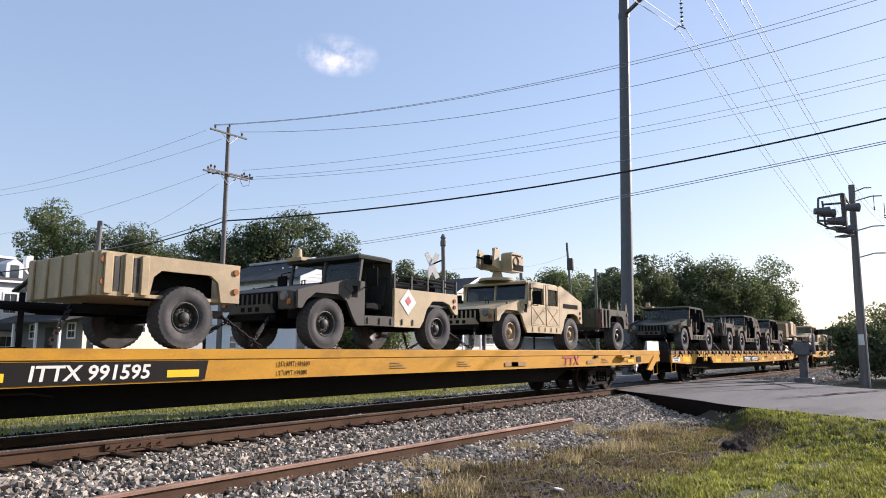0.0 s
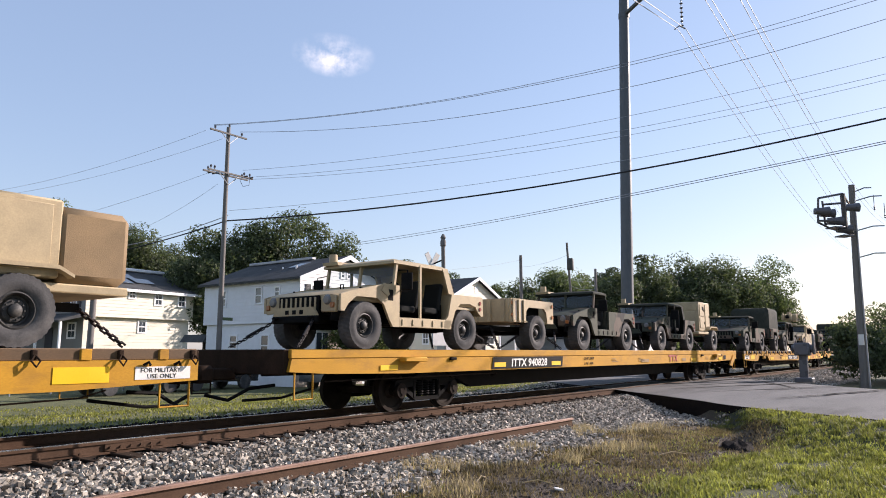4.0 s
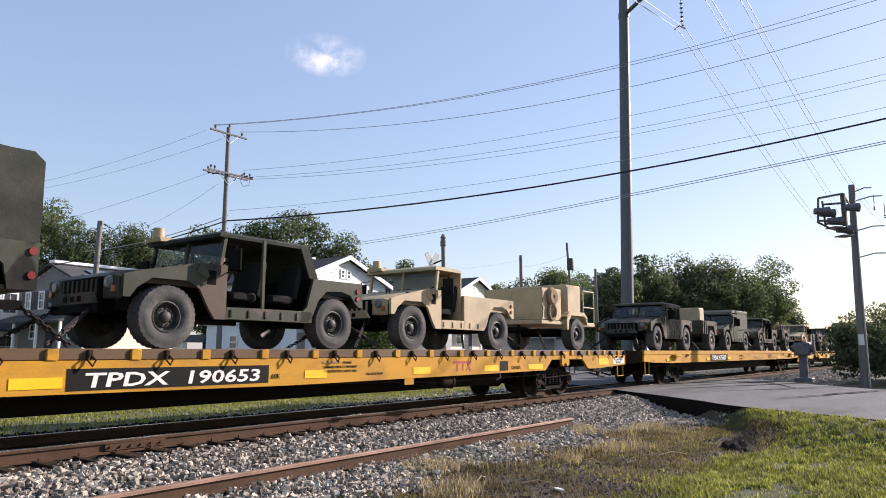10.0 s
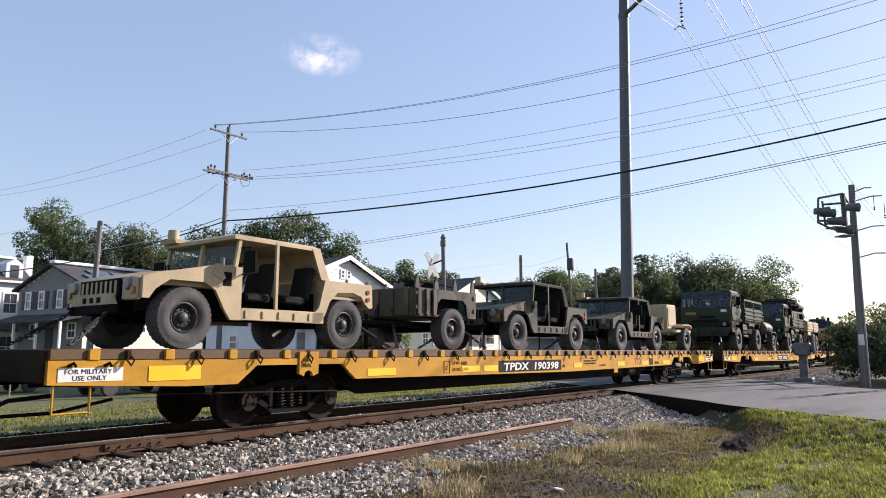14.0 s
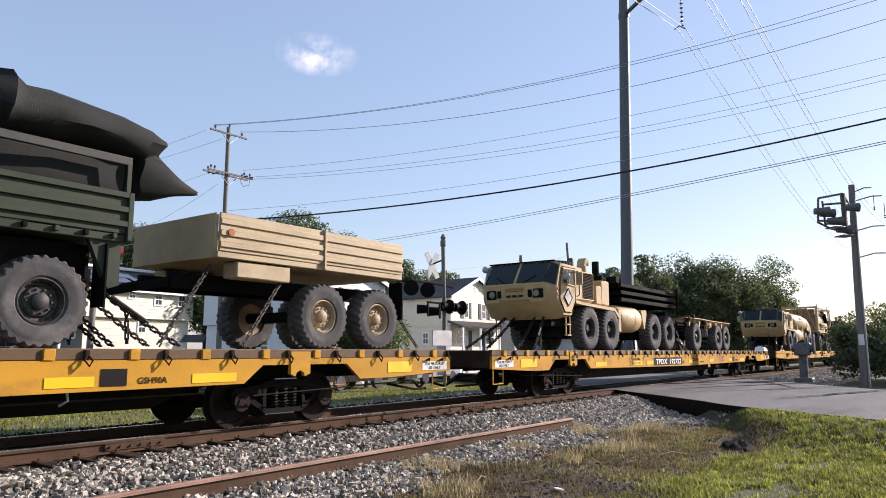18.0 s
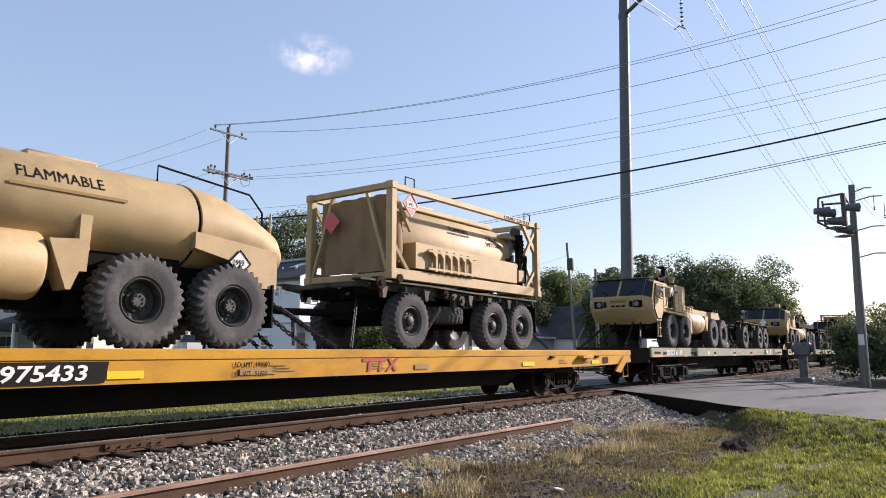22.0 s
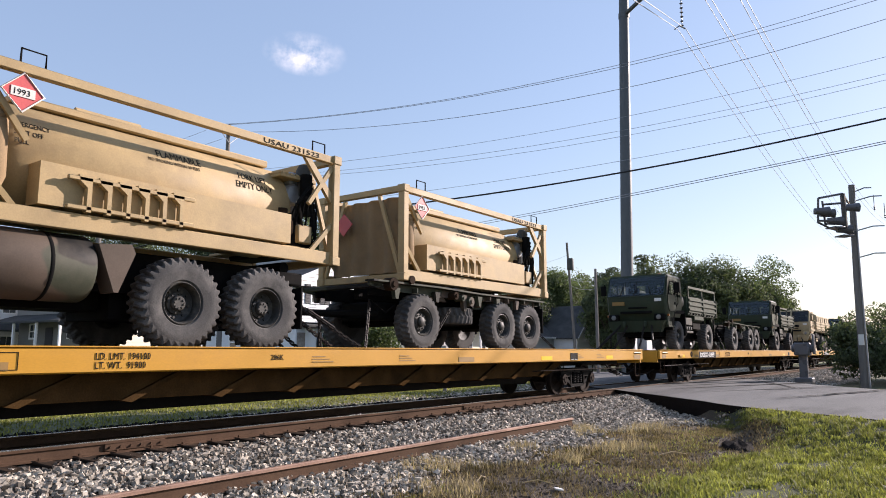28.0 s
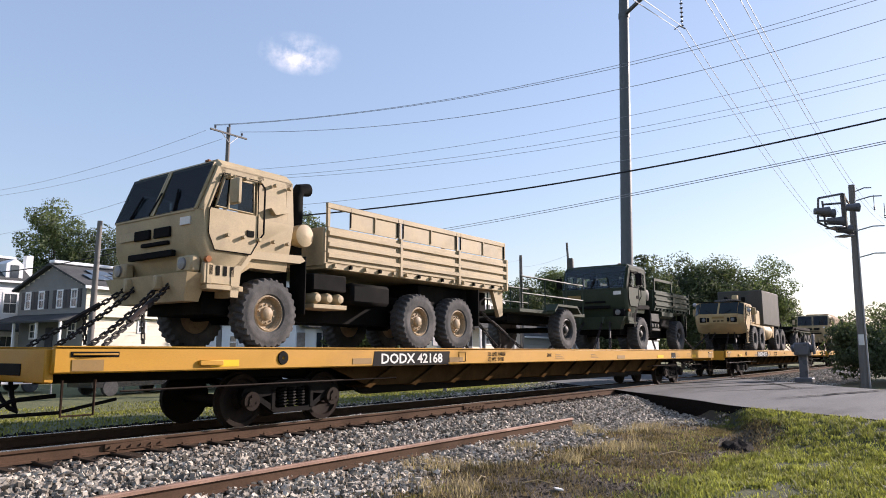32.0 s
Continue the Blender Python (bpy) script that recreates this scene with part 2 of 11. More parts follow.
DUST = (0.11, 0.09, 0.068)
RUST = (0.13, 0.055, 0.03)
M = {
    "tan": surface("tan_paint", (0.395, 0.308, 0.18), 0.62, var=0.15, dirt=(0.2, 0.15, 0.09), amount=0.55, bump=0.05),
    "sand": surface("brown_sand_paint", (0.4, 0.285, 0.138), 0.6, var=0.14, dirt=(0.2, 0.135, 0.07), amount=0.5, bump=0.05),
    "camo": surface("camouflage_paint", (0.05, 0.056, 0.04), 0.6, var=0.15, dirt=(0.15, 0.128, 0.1), amount=0.3, bump=0.05,
                    patches=(((0.098, 0.074, 0.058), 0.54), ((0.012, 0.012, 0.012), 0.6)), pscale=0.8, spec=0.14),
    "olive": surface("olive_paint", (0.03, 0.042, 0.026), 0.55, var=0.15, dirt=DUST, amount=0.2, bump=0.05, spec=0.18),
    "grey": surface("weathered_grey_paint", (0.065, 0.064, 0.056), 0.6, var=0.15, dirt=DUST, amount=0.3, bump=0.05, spec=0.18),
    "tyre": surface("tyre_rubber", (0.065, 0.064, 0.063), 0.85, var=0.25, dirt=(0.16, 0.152, 0.142), amount=0.75, bump=0.3, dscale=2.0, spec=0.18),
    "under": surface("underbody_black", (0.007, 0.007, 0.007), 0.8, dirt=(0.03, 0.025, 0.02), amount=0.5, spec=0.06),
    "seat": surface("seat_cloth", (0.02, 0.021, 0.02), 0.9, spec=0.06),
    "glass": glass_sheet("windscreen_glass", (0.85, 0.9, 0.9), 0.92),
    "darkglass": glass_sheet("dark_window_glass", (0.5, 0.55, 0.55), 0.5),
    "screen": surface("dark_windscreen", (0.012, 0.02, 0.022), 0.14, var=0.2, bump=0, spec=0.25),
    "lens": surface("lamp_lens", (0.16, 0.16, 0.155), 0.2, spec=0.3, bump=0),
    "louvre": surface("dark_brown_louvre", (0.075, 0.055, 0.036), 0.7, var=0.2, dirt=(0.03, 0.024, 0.018), amount=0.5, spec=0.1),
    # the wagon's gold as it looks in shade, painted brown
    "webshade": surface("shaded_gold_steel", (0.06, 0.034, 0.014), 1.0, var=0.3, dirt=(0.012, 0.01, 0.008), amount=0.6, spec=0.0),
    "red": surface("red_lens", (0.2, 0.02, 0.018), 0.3, bump=0),
    "coilred": surface("red_hose_rubber", (0.3, 0.02, 0.04), 0.5, bump=0),
    "amber": surface("amber_lens", (0.3, 0.1, 0.025), 0.3, bump=0),
    "mirror": surface("mirror_glass", (0.9, 0.9, 0.9), 0.06, 1.0, var=0.02, bump=0),
    "canvas": surface("dark_green_canvas", (0.034, 0.038, 0.03), 0.92, var=0.3, scale=1.6, fine=90, bump=0.3, dirt=(0.11, 0.1, 0.075), amount=0.45, spec=0.18),
    "drape": surface("faded_olive_canvas", (0.06, 0.056, 0.044), 0.9, var=0.25, scale=1.4, fine=80, bump=0.3, dirt=(0.11, 0.1, 0.075), amount=0.4, spec=0.15),
    "darkcanvas": surface("black_green_canvas", (0.014, 0.016, 0.014), 0.8, var=0.3, scale=1.6, fine=60, bump=0.5, spec=0.3),
    "tarp": surface("tan_canvas", (0.24, 0.165, 0.09), 0.9, var=0.22, scale=1.8, fine=90, bump=0.3, dirt=(0.25, 0.17, 0.09), amount=0.4),
    "chain": surface("chain_steel", (0.02, 0.017, 0.016), 0.6, 0.0, dirt=RUST, amount=0.25, spec=0.18),
    "yellow": surface("faded_yellow_paint", (0.46, 0.232, 0.024), 0.65, spec=0.15, var=0.16, scale=1.2, dirt=(0.15, 0.075, 0.035), amount=0.55, dscale=1.6, stretch=(0.6, 1, 1.5), bump=0.06),
    "gold": surface("bright_yellow_paint", (0.47, 0.232, 0.016), 0.5, var=0.1, scale=1.2, dirt=(0.2, 0.09, 0.02), amount=0.35, dscale=1.2, stretch=(0.6, 1, 1.5), bump=0.05),
    # rusty yellow with the deck lip's shadow put into the colour
    "shadededge": surface("shaded_rusty_edge", (0.1, 0.058, 0.026), 0.75, var=0.25, dirt=(0.05, 0.032, 0.018), amount=0.7, dscale=2.5, stretch=(0.6, 1, 2)),
    "patch": surface("reflective_yellow", (0.8, 0.46, 0.005), 0.45, var=0.08, bump=0),
    "drab": surface("drab_reflector", (0.24, 0.14, 0.04), 0.6, var=0.1, bump=0),
    "flatgreen": surface("green_car_paint", (0.08, 0.12, 0.05), 0.6, var=0.15, dirt=(0.16, 0.13, 0.09), amount=0.5, bump=0.06),
    "flatgrey": surface("grey_green_car_paint", (0.19, 0.2, 0.14), 0.62, var=0.15, dirt=(0.15, 0.12, 0.08), amount=0.5, bump=0.06),
    "rusty": surface("rusted_brown_steel", (0.03, 0.019, 0.013), 0.85, 0.0, var=0.3, dirt=(0.06, 0.036, 0.022), amount=0.5, bump=0.25, spec=0.06),
    "black": surface("black_steel", (0.007, 0.0067, 0.0065), 0.65, var=0.3, dirt=(0.022, 0.016, 0.012), amount=0.35, spec=0.06),
    "wheel": surface("rolled_steel", (0.022, 0.016, 0.013), 0.7, 0.0, dirt=(0.05, 0.04, 0.03), amount=0.6, spec=0.06),
    "white": surface("white_stencil", (0.66, 0.65, 0.61), 0.7, var=0.1, dirt=(0.4, 0.35, 0.28), amount=0.4, bump=0),
    "ink": surface("black_stencil", (0.012, 0.0115, 0.011), 0.7, bump=0, spec=0.1),
    "maroon": surface("red_stencil", (0.33, 0.05, 0.03), 0.7, bump=0),
    "tierail": surface("wood_deck", (0.17, 0.12, 0.085), 0.85, var=0.3, stretch=(0.3, 1, 1), bump=0.3),
    "ruststone": surface("rust_stained_stone", (0.11, 0.085, 0.066), 0.85, var=0.25, scale=5, fine=40, island=0.7, bump=0.3, spec=0.1),
    "stone": surface("crushed_stone", (0.33, 0.295, 0.245), 0.85, var=0.25, scale=5, fine=40, island=0.75, bump=0.3, dirt=(0.2, 0.15, 0.11), amount=0.4, dscale=0.5, spec=0.18),
    # near black: shadow is put into this colour
    "shadestone": surface("shaded_dark_stone", (0.018, 0.016, 0.015), 0.85, var=0.25, scale=5, fine=40, island=0.5, bump=0.3, spec=0.06),
    "railtop": surface("polished_rail", (0.42, 0.41, 0.4), 0.28, 0.9, var=0.1, bump=0.03, stretch=(0.05, 1, 1)),
    "railrust": surface("rusted_rail", (0.088, 0.054, 0.036), 0.8, 0.1, var=0.25, dirt=(0.06, 0.035, 0.025), amount=0.5, dscale=2.0, spec=0.06),
    # rail rust made paler, sunlight on the head put into the colour
    "looserail": surface("sunlit_rusted_rail", (0.3, 0.185, 0.135), 0.5, 0.15, var=0.2, dirt=(0.1, 0.05, 0.03), amount=0.4),
    "tie": surface("creosoted_timber", (0.045, 0.032, 0.024), 0.9, var=0.35, stretch=(4, 0.6, 4), bump=0.4, spec=0.06),
    "asphalt": surface("asphalt", (0.12, 0.119, 0.115), 0.85, var=0.25, scale=0.9, fine=60, bump=0.5, depth=0.02, dirt=(0.035, 0.034, 0.034), amount=0.8, dscale=0.6, stretch=(0.22, 1, 1), spec=0.25),
    "siding_w": surface("white_siding", (0.72, 0.73, 0.74), 0.6, var=0.05, bump=0.03, dirt=(0.6, 0.6, 0.57), amount=0.25),
    "siding_c": surface("cream_siding", (0.68, 0.63, 0.5), 0.6, var=0.05, bump=0.03, dirt=(0.6, 0.54, 0.42), amount=0.25),
    "siding_g": surface("pale_grey_siding", (0.4, 0.4, 0.37), 0.6, var=0.05, bump=0.03),
    # darker siding for a front turned from the sun, shade put into the colour
    "siding_d": surface("shaded_grey_siding", (0.2, 0.2, 0.19), 0.65, var=0.08, bump=0.03, dirt=(0.14, 0.14, 0.13), amount=0.4),
    "shingle": surface("asphalt_shingle", (0.072, 0.074, 0.074), 0.95, var=0.3, scale=1.2, fine=18, bump=0.4, spec=0.1),
    "trim": surface("white_trim", (0.8, 0.8, 0.79), 0.5, var=0.04, bump=0),
    "shutter": surface("dark_shutter", (0.045, 0.045, 0.05), 0.6),
    "pane": surface("house_window_glass", (0.05, 0.06, 0.07), 0.08, spec=0.9, var=0.2, bump=0),
    "brickface": surface("stone_facing", (0.36, 0.31, 0.27), 0.85, var=0.4, fine=9, bump=0.4),
    "pole": surface("weathered_pole_wood", (0.17, 0.158, 0.145), 0.9, var=0.25, stretch=(6, 6, 0.5), bump=0.3, dirt=(0.08, 0.065, 0.055), amount=0.5),
    "steelpole": surface("weathering_steel_pole", (0.1, 0.108, 0.112), 0.55, 0.35, var=0.12, dirt=(0.09, 0.09, 0.09), amount=0.4, bump=0.05),
    "galv": surface("galvanised_steel", (0.33, 0.34, 0.35), 0.5, 0.5, var=0.12),
    "wire": surface("black_cable", (0.012, 0.012, 0.013), 0.6, bump=0),
    "thinwire": surface("aluminium_conductor", (0.3, 0.31, 0.33), 0.5, 0.3, bump=0),
    "porcelain": surface("grey_insulator", (0.1, 0.1, 0.11), 0.3, bump=0),
    "bark": surface("bark", (0.09, 0.07, 0.055), 0.9, var=0.35, stretch=(4, 4, 0.7), bump=0.5),
    "leaf": surface("foliage", (0.1, 0.13, 0.056), 0.65, var=0.3, scale=0.35, fine=6, island=0.5, bump=0),
    "leaf2": surface("dark_foliage", (0.085, 0.108, 0.052), 0.65, var=0.3, scale=0.35, fine=6, island=0.5, bump=0),
    "blade": surface("green_grass_blades", (0.205, 0.212, 0.055), 0.6, var=0.6, scale=1.6, fine=5, island=0.55, bump=0),
    "hay": surface("dry_grass_blades", (0.34, 0.275, 0.19), 0.8, var=0.3, scale=0.6, fine=4, island=0.45, bump=0),
    "straw": surface("bleached_grass_blades", (0.2, 0.15, 0.09), 0.85, var=0.3, scale=0.6, fine=4, island=0.5, bump=0),
    "verge": surface("yellowish_verge_blades", (0.2, 0.2, 0.05), 0.7, var=0.45, scale=0.5, fine=4, island=0.5, bump=0),
    "olivegrass": surface("olive_grass_blades", (0.1, 0.078, 0.04), 0.7, var=0.3, scale=0.6, fine=4, island=0.5, bump=0),
    "darksoil": surface("near_black_soil", (0.011, 0.009, 0.008), 0.95, var=0.4, scale=6, fine=30, bump=0.6, depth=0.03, spec=0.1),
    "clod": surface("dark_soil_clods", (0.06, 0.044, 0.03), 0.95, var=0.3, scale=6, fine=40, island=0.6),
    "autodark": surface("dark_car_paint", (0.02, 0.021, 0.023), 0.2, var=0.05, bump=0, spec=0.7),
    "autosilver": surface("silver_car_paint", (0.45, 0.46, 0.48), 0.25, 0.4, var=0.05, bump=0),
    "autowhite": surface("white_car_paint", (0.75, 0.75, 0.75), 0.25, var=0.04, bump=0),
    "placard": surface("red_placard", (0.55, 0.09, 0.09), 0.5, var=0.1),
    "orange": surface("orange_mark", (0.65, 0.22, 0.03), 0.6, var=0.1, bump=0),
}


def thin_leaf(m, share, gain):
    """Lets part of the light through a thin blade or leaf."""
    nt = m.node_tree
    bsdf = nt.nodes["Principled BSDF"]
    tr, mx = nt.nodes.new("ShaderNodeBsdfTranslucent"), nt.nodes.new("ShaderNodeMixShader")
    src = bsdf.inputs["Base Color"].links[0].from_socket
    nt.links.new(_mix(nt, 1.0, src, gain, "MULTIPLY"), tr.inputs[0])
    mx.inputs[0].default_value = share
    nt.links.new(bsdf.outputs[0], mx.inputs[1])
    nt.links.new(tr.outputs[0], mx.inputs[2])
    nt.links.new(mx.outputs[0], nt.nodes["Material Output"].inputs[0])


for key in ("leaf", "leaf2", "blade", "hay", "straw", "olivegrass", "verge"):
    thin_leaf(M[key], 0.4, (1.3, 1.35, 0.9))

# ---- ground, road, track ----
def smooth01(a, b, x):
    k = min(1.0, max(0.0, (x - a) / (b - a)))
    return k * k * (3 - 2 * k)


def road_side(y):
    """The x of the road's nearer edge and of its further edge at this y."""
    near = 15.5 + 0.66 * (y - 1.3) if y < 4.5 else 17.6 + 0.95 * (y - 4.5) if y < 10 else 22.8 + 0.9 * (y - 10)
    far = 27.4 + 1.15 * (y - 2.0) if y < 10 else 36.6 + 1.4 * (y - 10)
    return near, far


def ground_z(x, y):
    d = abs(y - TRACK_Y)
    z = -0.2 - 0.3 * smooth01(1.75, 4.2, d)
    if y > TRACK_Y:  # the far verge lies level with the track bed and falls away towards the gardens
        z = -0.2 - 0.38 * smooth01(4.4, 11, d)
    lo, hi = road_side(y)
    run = 0.3 + 2.9 * (1 - smooth01(3.4, 4.6, y)) if y < TRACK_Y else 3.0
    cut = 0.7 * smooth01(5.0, 6.4, y) * (1 - smooth01(9.2, 9.6, y))
    k = smooth01(lo - run + cut, lo + 0.1 + cut, x) * (1 - smooth01(hi + 0.2, hi + 4, x))
    if y > 16:
        k *= 1 - smooth01(16, 22, y)
    z = z * (1 - k) + (-0.075) * k
    z += 0.04 * noise.noise((x * 0.5, y * 0.5, 0)) * (1 - k) * smooth01(2.6, 5, d)
    hx, hy = x - 14.1, y - 3.7
    z -= 0.2 * math.exp(-(hx * hx / 0.3 + hy * hy / 0.1))
    return z


def axis_steps(lo, hi, near_lo, near_hi, fine, coarse_n):
    a = list(np.linspace(near_lo, near_hi, int((near_hi - near_lo) / fine) + 1))
    left = [near_lo - (near_lo - lo) * (i / coarse_n) ** 2.2 for i in range(coarse_n, 0, -1)]
    right = [near_hi + (hi - near_hi) * (i / coarse_n) ** 2.2 for i in range(1, coarse_n + 1)]
    return left + a + right


xs = axis_steps(-2500, 2500, -6, 46, 0.45, 22)
ys = axis_steps(-2500, 2500, -4, 26, 0.3, 22)
g = Geo()
g.v = [(x, y, ground_z(x, y)) for y in ys for x in xs]
nx = len(xs)
g.f = [(j * nx + i, j * nx + i + 1, (j + 1) * nx + i + 1, (j + 1) * nx + i) for j in range(len(ys) - 1) for i in range(nx - 1)]


def ground_material():
    m = bpy.data.materials.new("earth_grass_and_gravel")
    m.use_nodes = True
    nt = m.node_tree
    bsdf = nt.nodes["Principled BSDF"]
    vec = _coords(nt, shift=False)
    sep = nt.nodes.new("ShaderNodeSeparateXYZ")
    nt.links.new(vec, sep.inputs[0])
    wob, mid, fine = _noise(nt, vec, 0.7, 5), _noise(nt, vec, 5.0, 5), _noise(nt, vec, 55.0, 3)
    grass = _mix(nt, _ramp(nt, mid, 0.35, 0.65), (0.06, 0.07, 0.02), (0.13, 0.13, 0.045))
    soil = _mix(nt, _ramp(nt, fine, 0.35, 0.65), (0.028, 0.021, 0.015), (0.1, 0.074, 0.046))
    grit = _mix(nt, _ramp(nt, fine, 0.38, 0.62), (0.01, 0.009, 0.008), (0.045, 0.042, 0.038))

    def math_node(op, a, b):
        k = nt.nodes.new("ShaderNodeMath")
        k.operation = op
        for s, v in zip(k.inputs, (a, b)):
            if isinstance(v, (int, float)):
                s.default_value = v
            else:
                nt.links.new(v, s)
        return k.outputs[0]

    off = math_node("ABSOLUTE", math_node("SUBTRACT", sep.outputs[1], TRACK_Y), 0)
    edge = math_node("ADD", off, math_node("MULTIPLY", math_node("SUBTRACT", wob, 0.5), 1.6))
    lush = math_node("MULTIPLY", math_node("MAXIMUM", math_node("SUBTRACT", sep.outputs[0], 14.2), 0.0), 0.5)
    lush = math_node("SUBTRACT", math_node("ADD", lush, 3.3), sep.outputs[1])
    lush = math_node("ADD", lush, math_node("MULTIPLY", math_node("SUBTRACT", wob, 0.5), 1.6))
    turf = _mix(nt, _ramp(nt, mid, 0.35, 0.65), (0.03, 0.034, 0.012), (0.07, 0.075, 0.026))
    field = _mix(nt, _ramp(nt, lush, -0.2, 0.5), soil, turf)
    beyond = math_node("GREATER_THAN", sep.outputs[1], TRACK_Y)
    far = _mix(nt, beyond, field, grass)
    # the train's shade painted into the bed's colour, between and beyond the rails
    far_shade = _mix(nt, _ramp(nt, off, 2.6, 3.0), (0.016, 0.014, 0.013), grit)
    grit2 = _mix(nt, beyond, grit, far_shade)
    bed_shade = _mix(nt, _ramp(nt, off, 0.6, 0.85), (0.02, 0.018, 0.016), grit2)
    reach = math_node("SUBTRACT", 3.7, math_node("MULTIPLY", beyond, 1.2))
    colour = _mix(nt, _ramp(nt, math_node("SUBTRACT", edge, reach), 0.0, 0.6), bed_shade, far)
    nt.links.new(colour, bsdf.inputs["Base Color"])
    bsdf.inputs["Roughness"].default_value = 0.95
    bp = nt.nodes.new("ShaderNodeBump")
    bp.inputs["Strength"].default_value, bp.inputs["Distance"].default_value = 0.6, 0.03
    nt.links.new(fine, bp.inputs["Height"])
    nt.links.new(bp.outputs[0], bsdf.inputs["Normal"])
    return m


tagged(part("ground", g, ground_material()), "flat ground of grass, bare soil and gravel", "ground", kind="structure")

# road: a sheet that crosses the track at a slant, two courses of asphalt
g = Geo()
rows, edge_rows = [], []
for y in np.linspace(-40, 110, 301):
    lo, hi = road_side(float(y)) if y < 18 else (road_side(18)[0] + (y - 18) * 0.75, road_side(18)[1] + (y - 18) * 0.75)
    wave = 0.12 * noise.noise((0, y * 0.9, 3))
    edge_rows.append([(lo + wave - 0.06, float(y), -0.6), (lo + wave, float(y), -0.06)])
    rows.append([(lo + wave + (hi - lo) * k / 8, float(y), -0.03 - 0.012 * abs(k - 4) / 4 + (0 if 5 < y < 16 else -0.02 - 0.3 * smooth01(16, 24, y))) for k in range(9)])
g.v = [p for r in rows for p in r]
g.f = [(j * 9 + i, j * 9 + i + 1, (j + 1) * 9 + i + 1, (j + 1) * 9 + i) for j in range(len(rows) - 1) for i in range(8)]
e = Geo()
e.v = [p for r in edge_rows for p in r]
e.f = [(j * 2, j * 2 + 1, j * 2 + 3, j * 2 + 2) for j in range(len(edge_rows) - 1)]
tagged(part("road_edge", e, M["darksoil"]), "dark broken edge of the raised road", "road edge", kind="structure")
# thin dark strips painted as shadows of wires and poles on the road
for k, (x0, y0, x1, y1, w) in enumerate(((24.5, 9.0, 38, 5.0, 0.09), (23.5, 8.2, 36, 3.6, 0.12), (22.5, 6.6, 31, 3.0, 0.08), (26, 4.5, 33, 7.6, 0.07), (20.5, 4.2, 29, 1.8, 0.1), (27, 9.2, 40, 8.0, 0.12), (30, 9.3, 41, 7.0, 0.1))):
    streak = Geo()
    pts = [(x0 + (x1 - x0) * i / 14 + 0.1 * noise.noise((i * 0.7, k, 0)), y0 + (y1 - y0) * i / 14 + 0.12 * noise.noise((i * 0.6, k, 7))) for i in range(15)]
    streak.v = [(x, y + s * w * (1 - abs(i - 7) / 9), -0.022) for i, (x, y) in enumerate(pts) for s in (-1, 1)]
    streak.f = [(i * 2, i * 2 + 1, i * 2 + 3, i * 2 + 2) for i in range(14)]
    tagged(part("tar_seam", streak, M["shadestone"]), "dark shadow streak painted across the road surface", "road repair", "tar seams")
tagged(part("road", g, M["asphalt"]), "worn grey asphalt road over a level crossing", "road", kind="structure")

RAIL_PROFILE = [(-0.07, -0.172), (0.07, -0.172), (0.07, -0.16), (0.012, -0.14), (0.01, -0.05), (0.036, -0.04), (0.036, -0.008), (0.026, 0.0), (-0.026, 0.0), (-0.036, -0.008), (-0.036, -0.04), (-0.01, -0.05), (-0.012, -0.14), (-0.07, -0.16)]


def rail(name, y, x0, x1, label, body, head, z=0.0, tilt=0.0):
    root = thing(name, label, "rail", kind="structure")
    g = Geo()
    g.prism([(y + a * math.cos(tilt) - b * math.sin(tilt), z + b * math.cos(tilt) + a * math.sin(tilt)) for a, b in RAIL_PROFILE], x0, x1, axis="x")
    part("rail_body", g, body, root)
    if head is not None:
        part("rail_head", Geo().box(x0, x1, y - 0.033, y + 0.033, z - 0.006, z + 0.0025), head, root, "polished running surface")
    return root


near_rail = rail("track_rail", TRACK_Y - 0.7525, -150, 700, "rusted steel rail with a polished running surface on timber sleepers", M["railrust"], M["railtop"])
rail("track_rail", TRACK_Y + 0.7525, -150, 700, "rusted steel rail with a polished running surface on timber sleepers", M["railrust"], M["railtop"])
for x in (5.6, 14.1):
    for s in (-1, 1):
        g = Geo().box(x - 0.45, x + 0.45, TRACK_Y - 0.7525 + s * 0.02, TRACK_Y - 0.7525 + s * 0.045, -0.14, -0.045, 0.006)
        for k in range(6):
            g.cyl((x - 0.38 + 0.15 * k, TRACK_Y - 0.7525 + s * 0.04, -0.09), (x - 0.38 + 0.15 * k, TRACK_Y - 0.7525 + s * 0.07, -0.09), 0.016, n=6)
        part("joint_bar", g, M["railrust"], near_rail, "bolted rail joint bar")
loose = thing("loose_rail", "rust-red spare rail lying on the ballast", "rail")
part("rail_web", Geo().prism([(a + 7.0, b - 0.21) for a, b in RAIL_PROFILE], -14, 14.1, axis="x"), M["railrust"], loose)
part("rail_head", Geo().prism([(7.0 + a, -0.21 + b) for a, b in ((-0.039, -0.038), (0.039, -0.038), (0.039, -0.006), (0.028, 0.003), (-0.028, 0.003), (-0.039, -0.006))], -14, 14.104, axis="x"), M["looserail"], loose, "rust-red rail head in a painted sunlit tone")

# sleepers: those that can be told apart are single pieces
sleeper_mesh = Geo().box(-0.115, 0.115, -1.36, 1.36, -0.18, 0, 0.012).mesh("sleeper", M["tie"])
sleepers = thing("sleepers", "dark creosoted timber sleepers set in crushed stone", "sleepers", kind="structure")
for i in range(51):
    x = -3.75 + i * 0.505
    if x < 21.5:
        part("sleeper", sleeper_mesh, None, sleepers, at=pose(x + random.uniform(-0.02, 0.02), TRACK_Y + random.uniform(-0.04, 0.04) - 0.05, -0.16, 0, 0, random.uniform(-0.8, 0.8)))
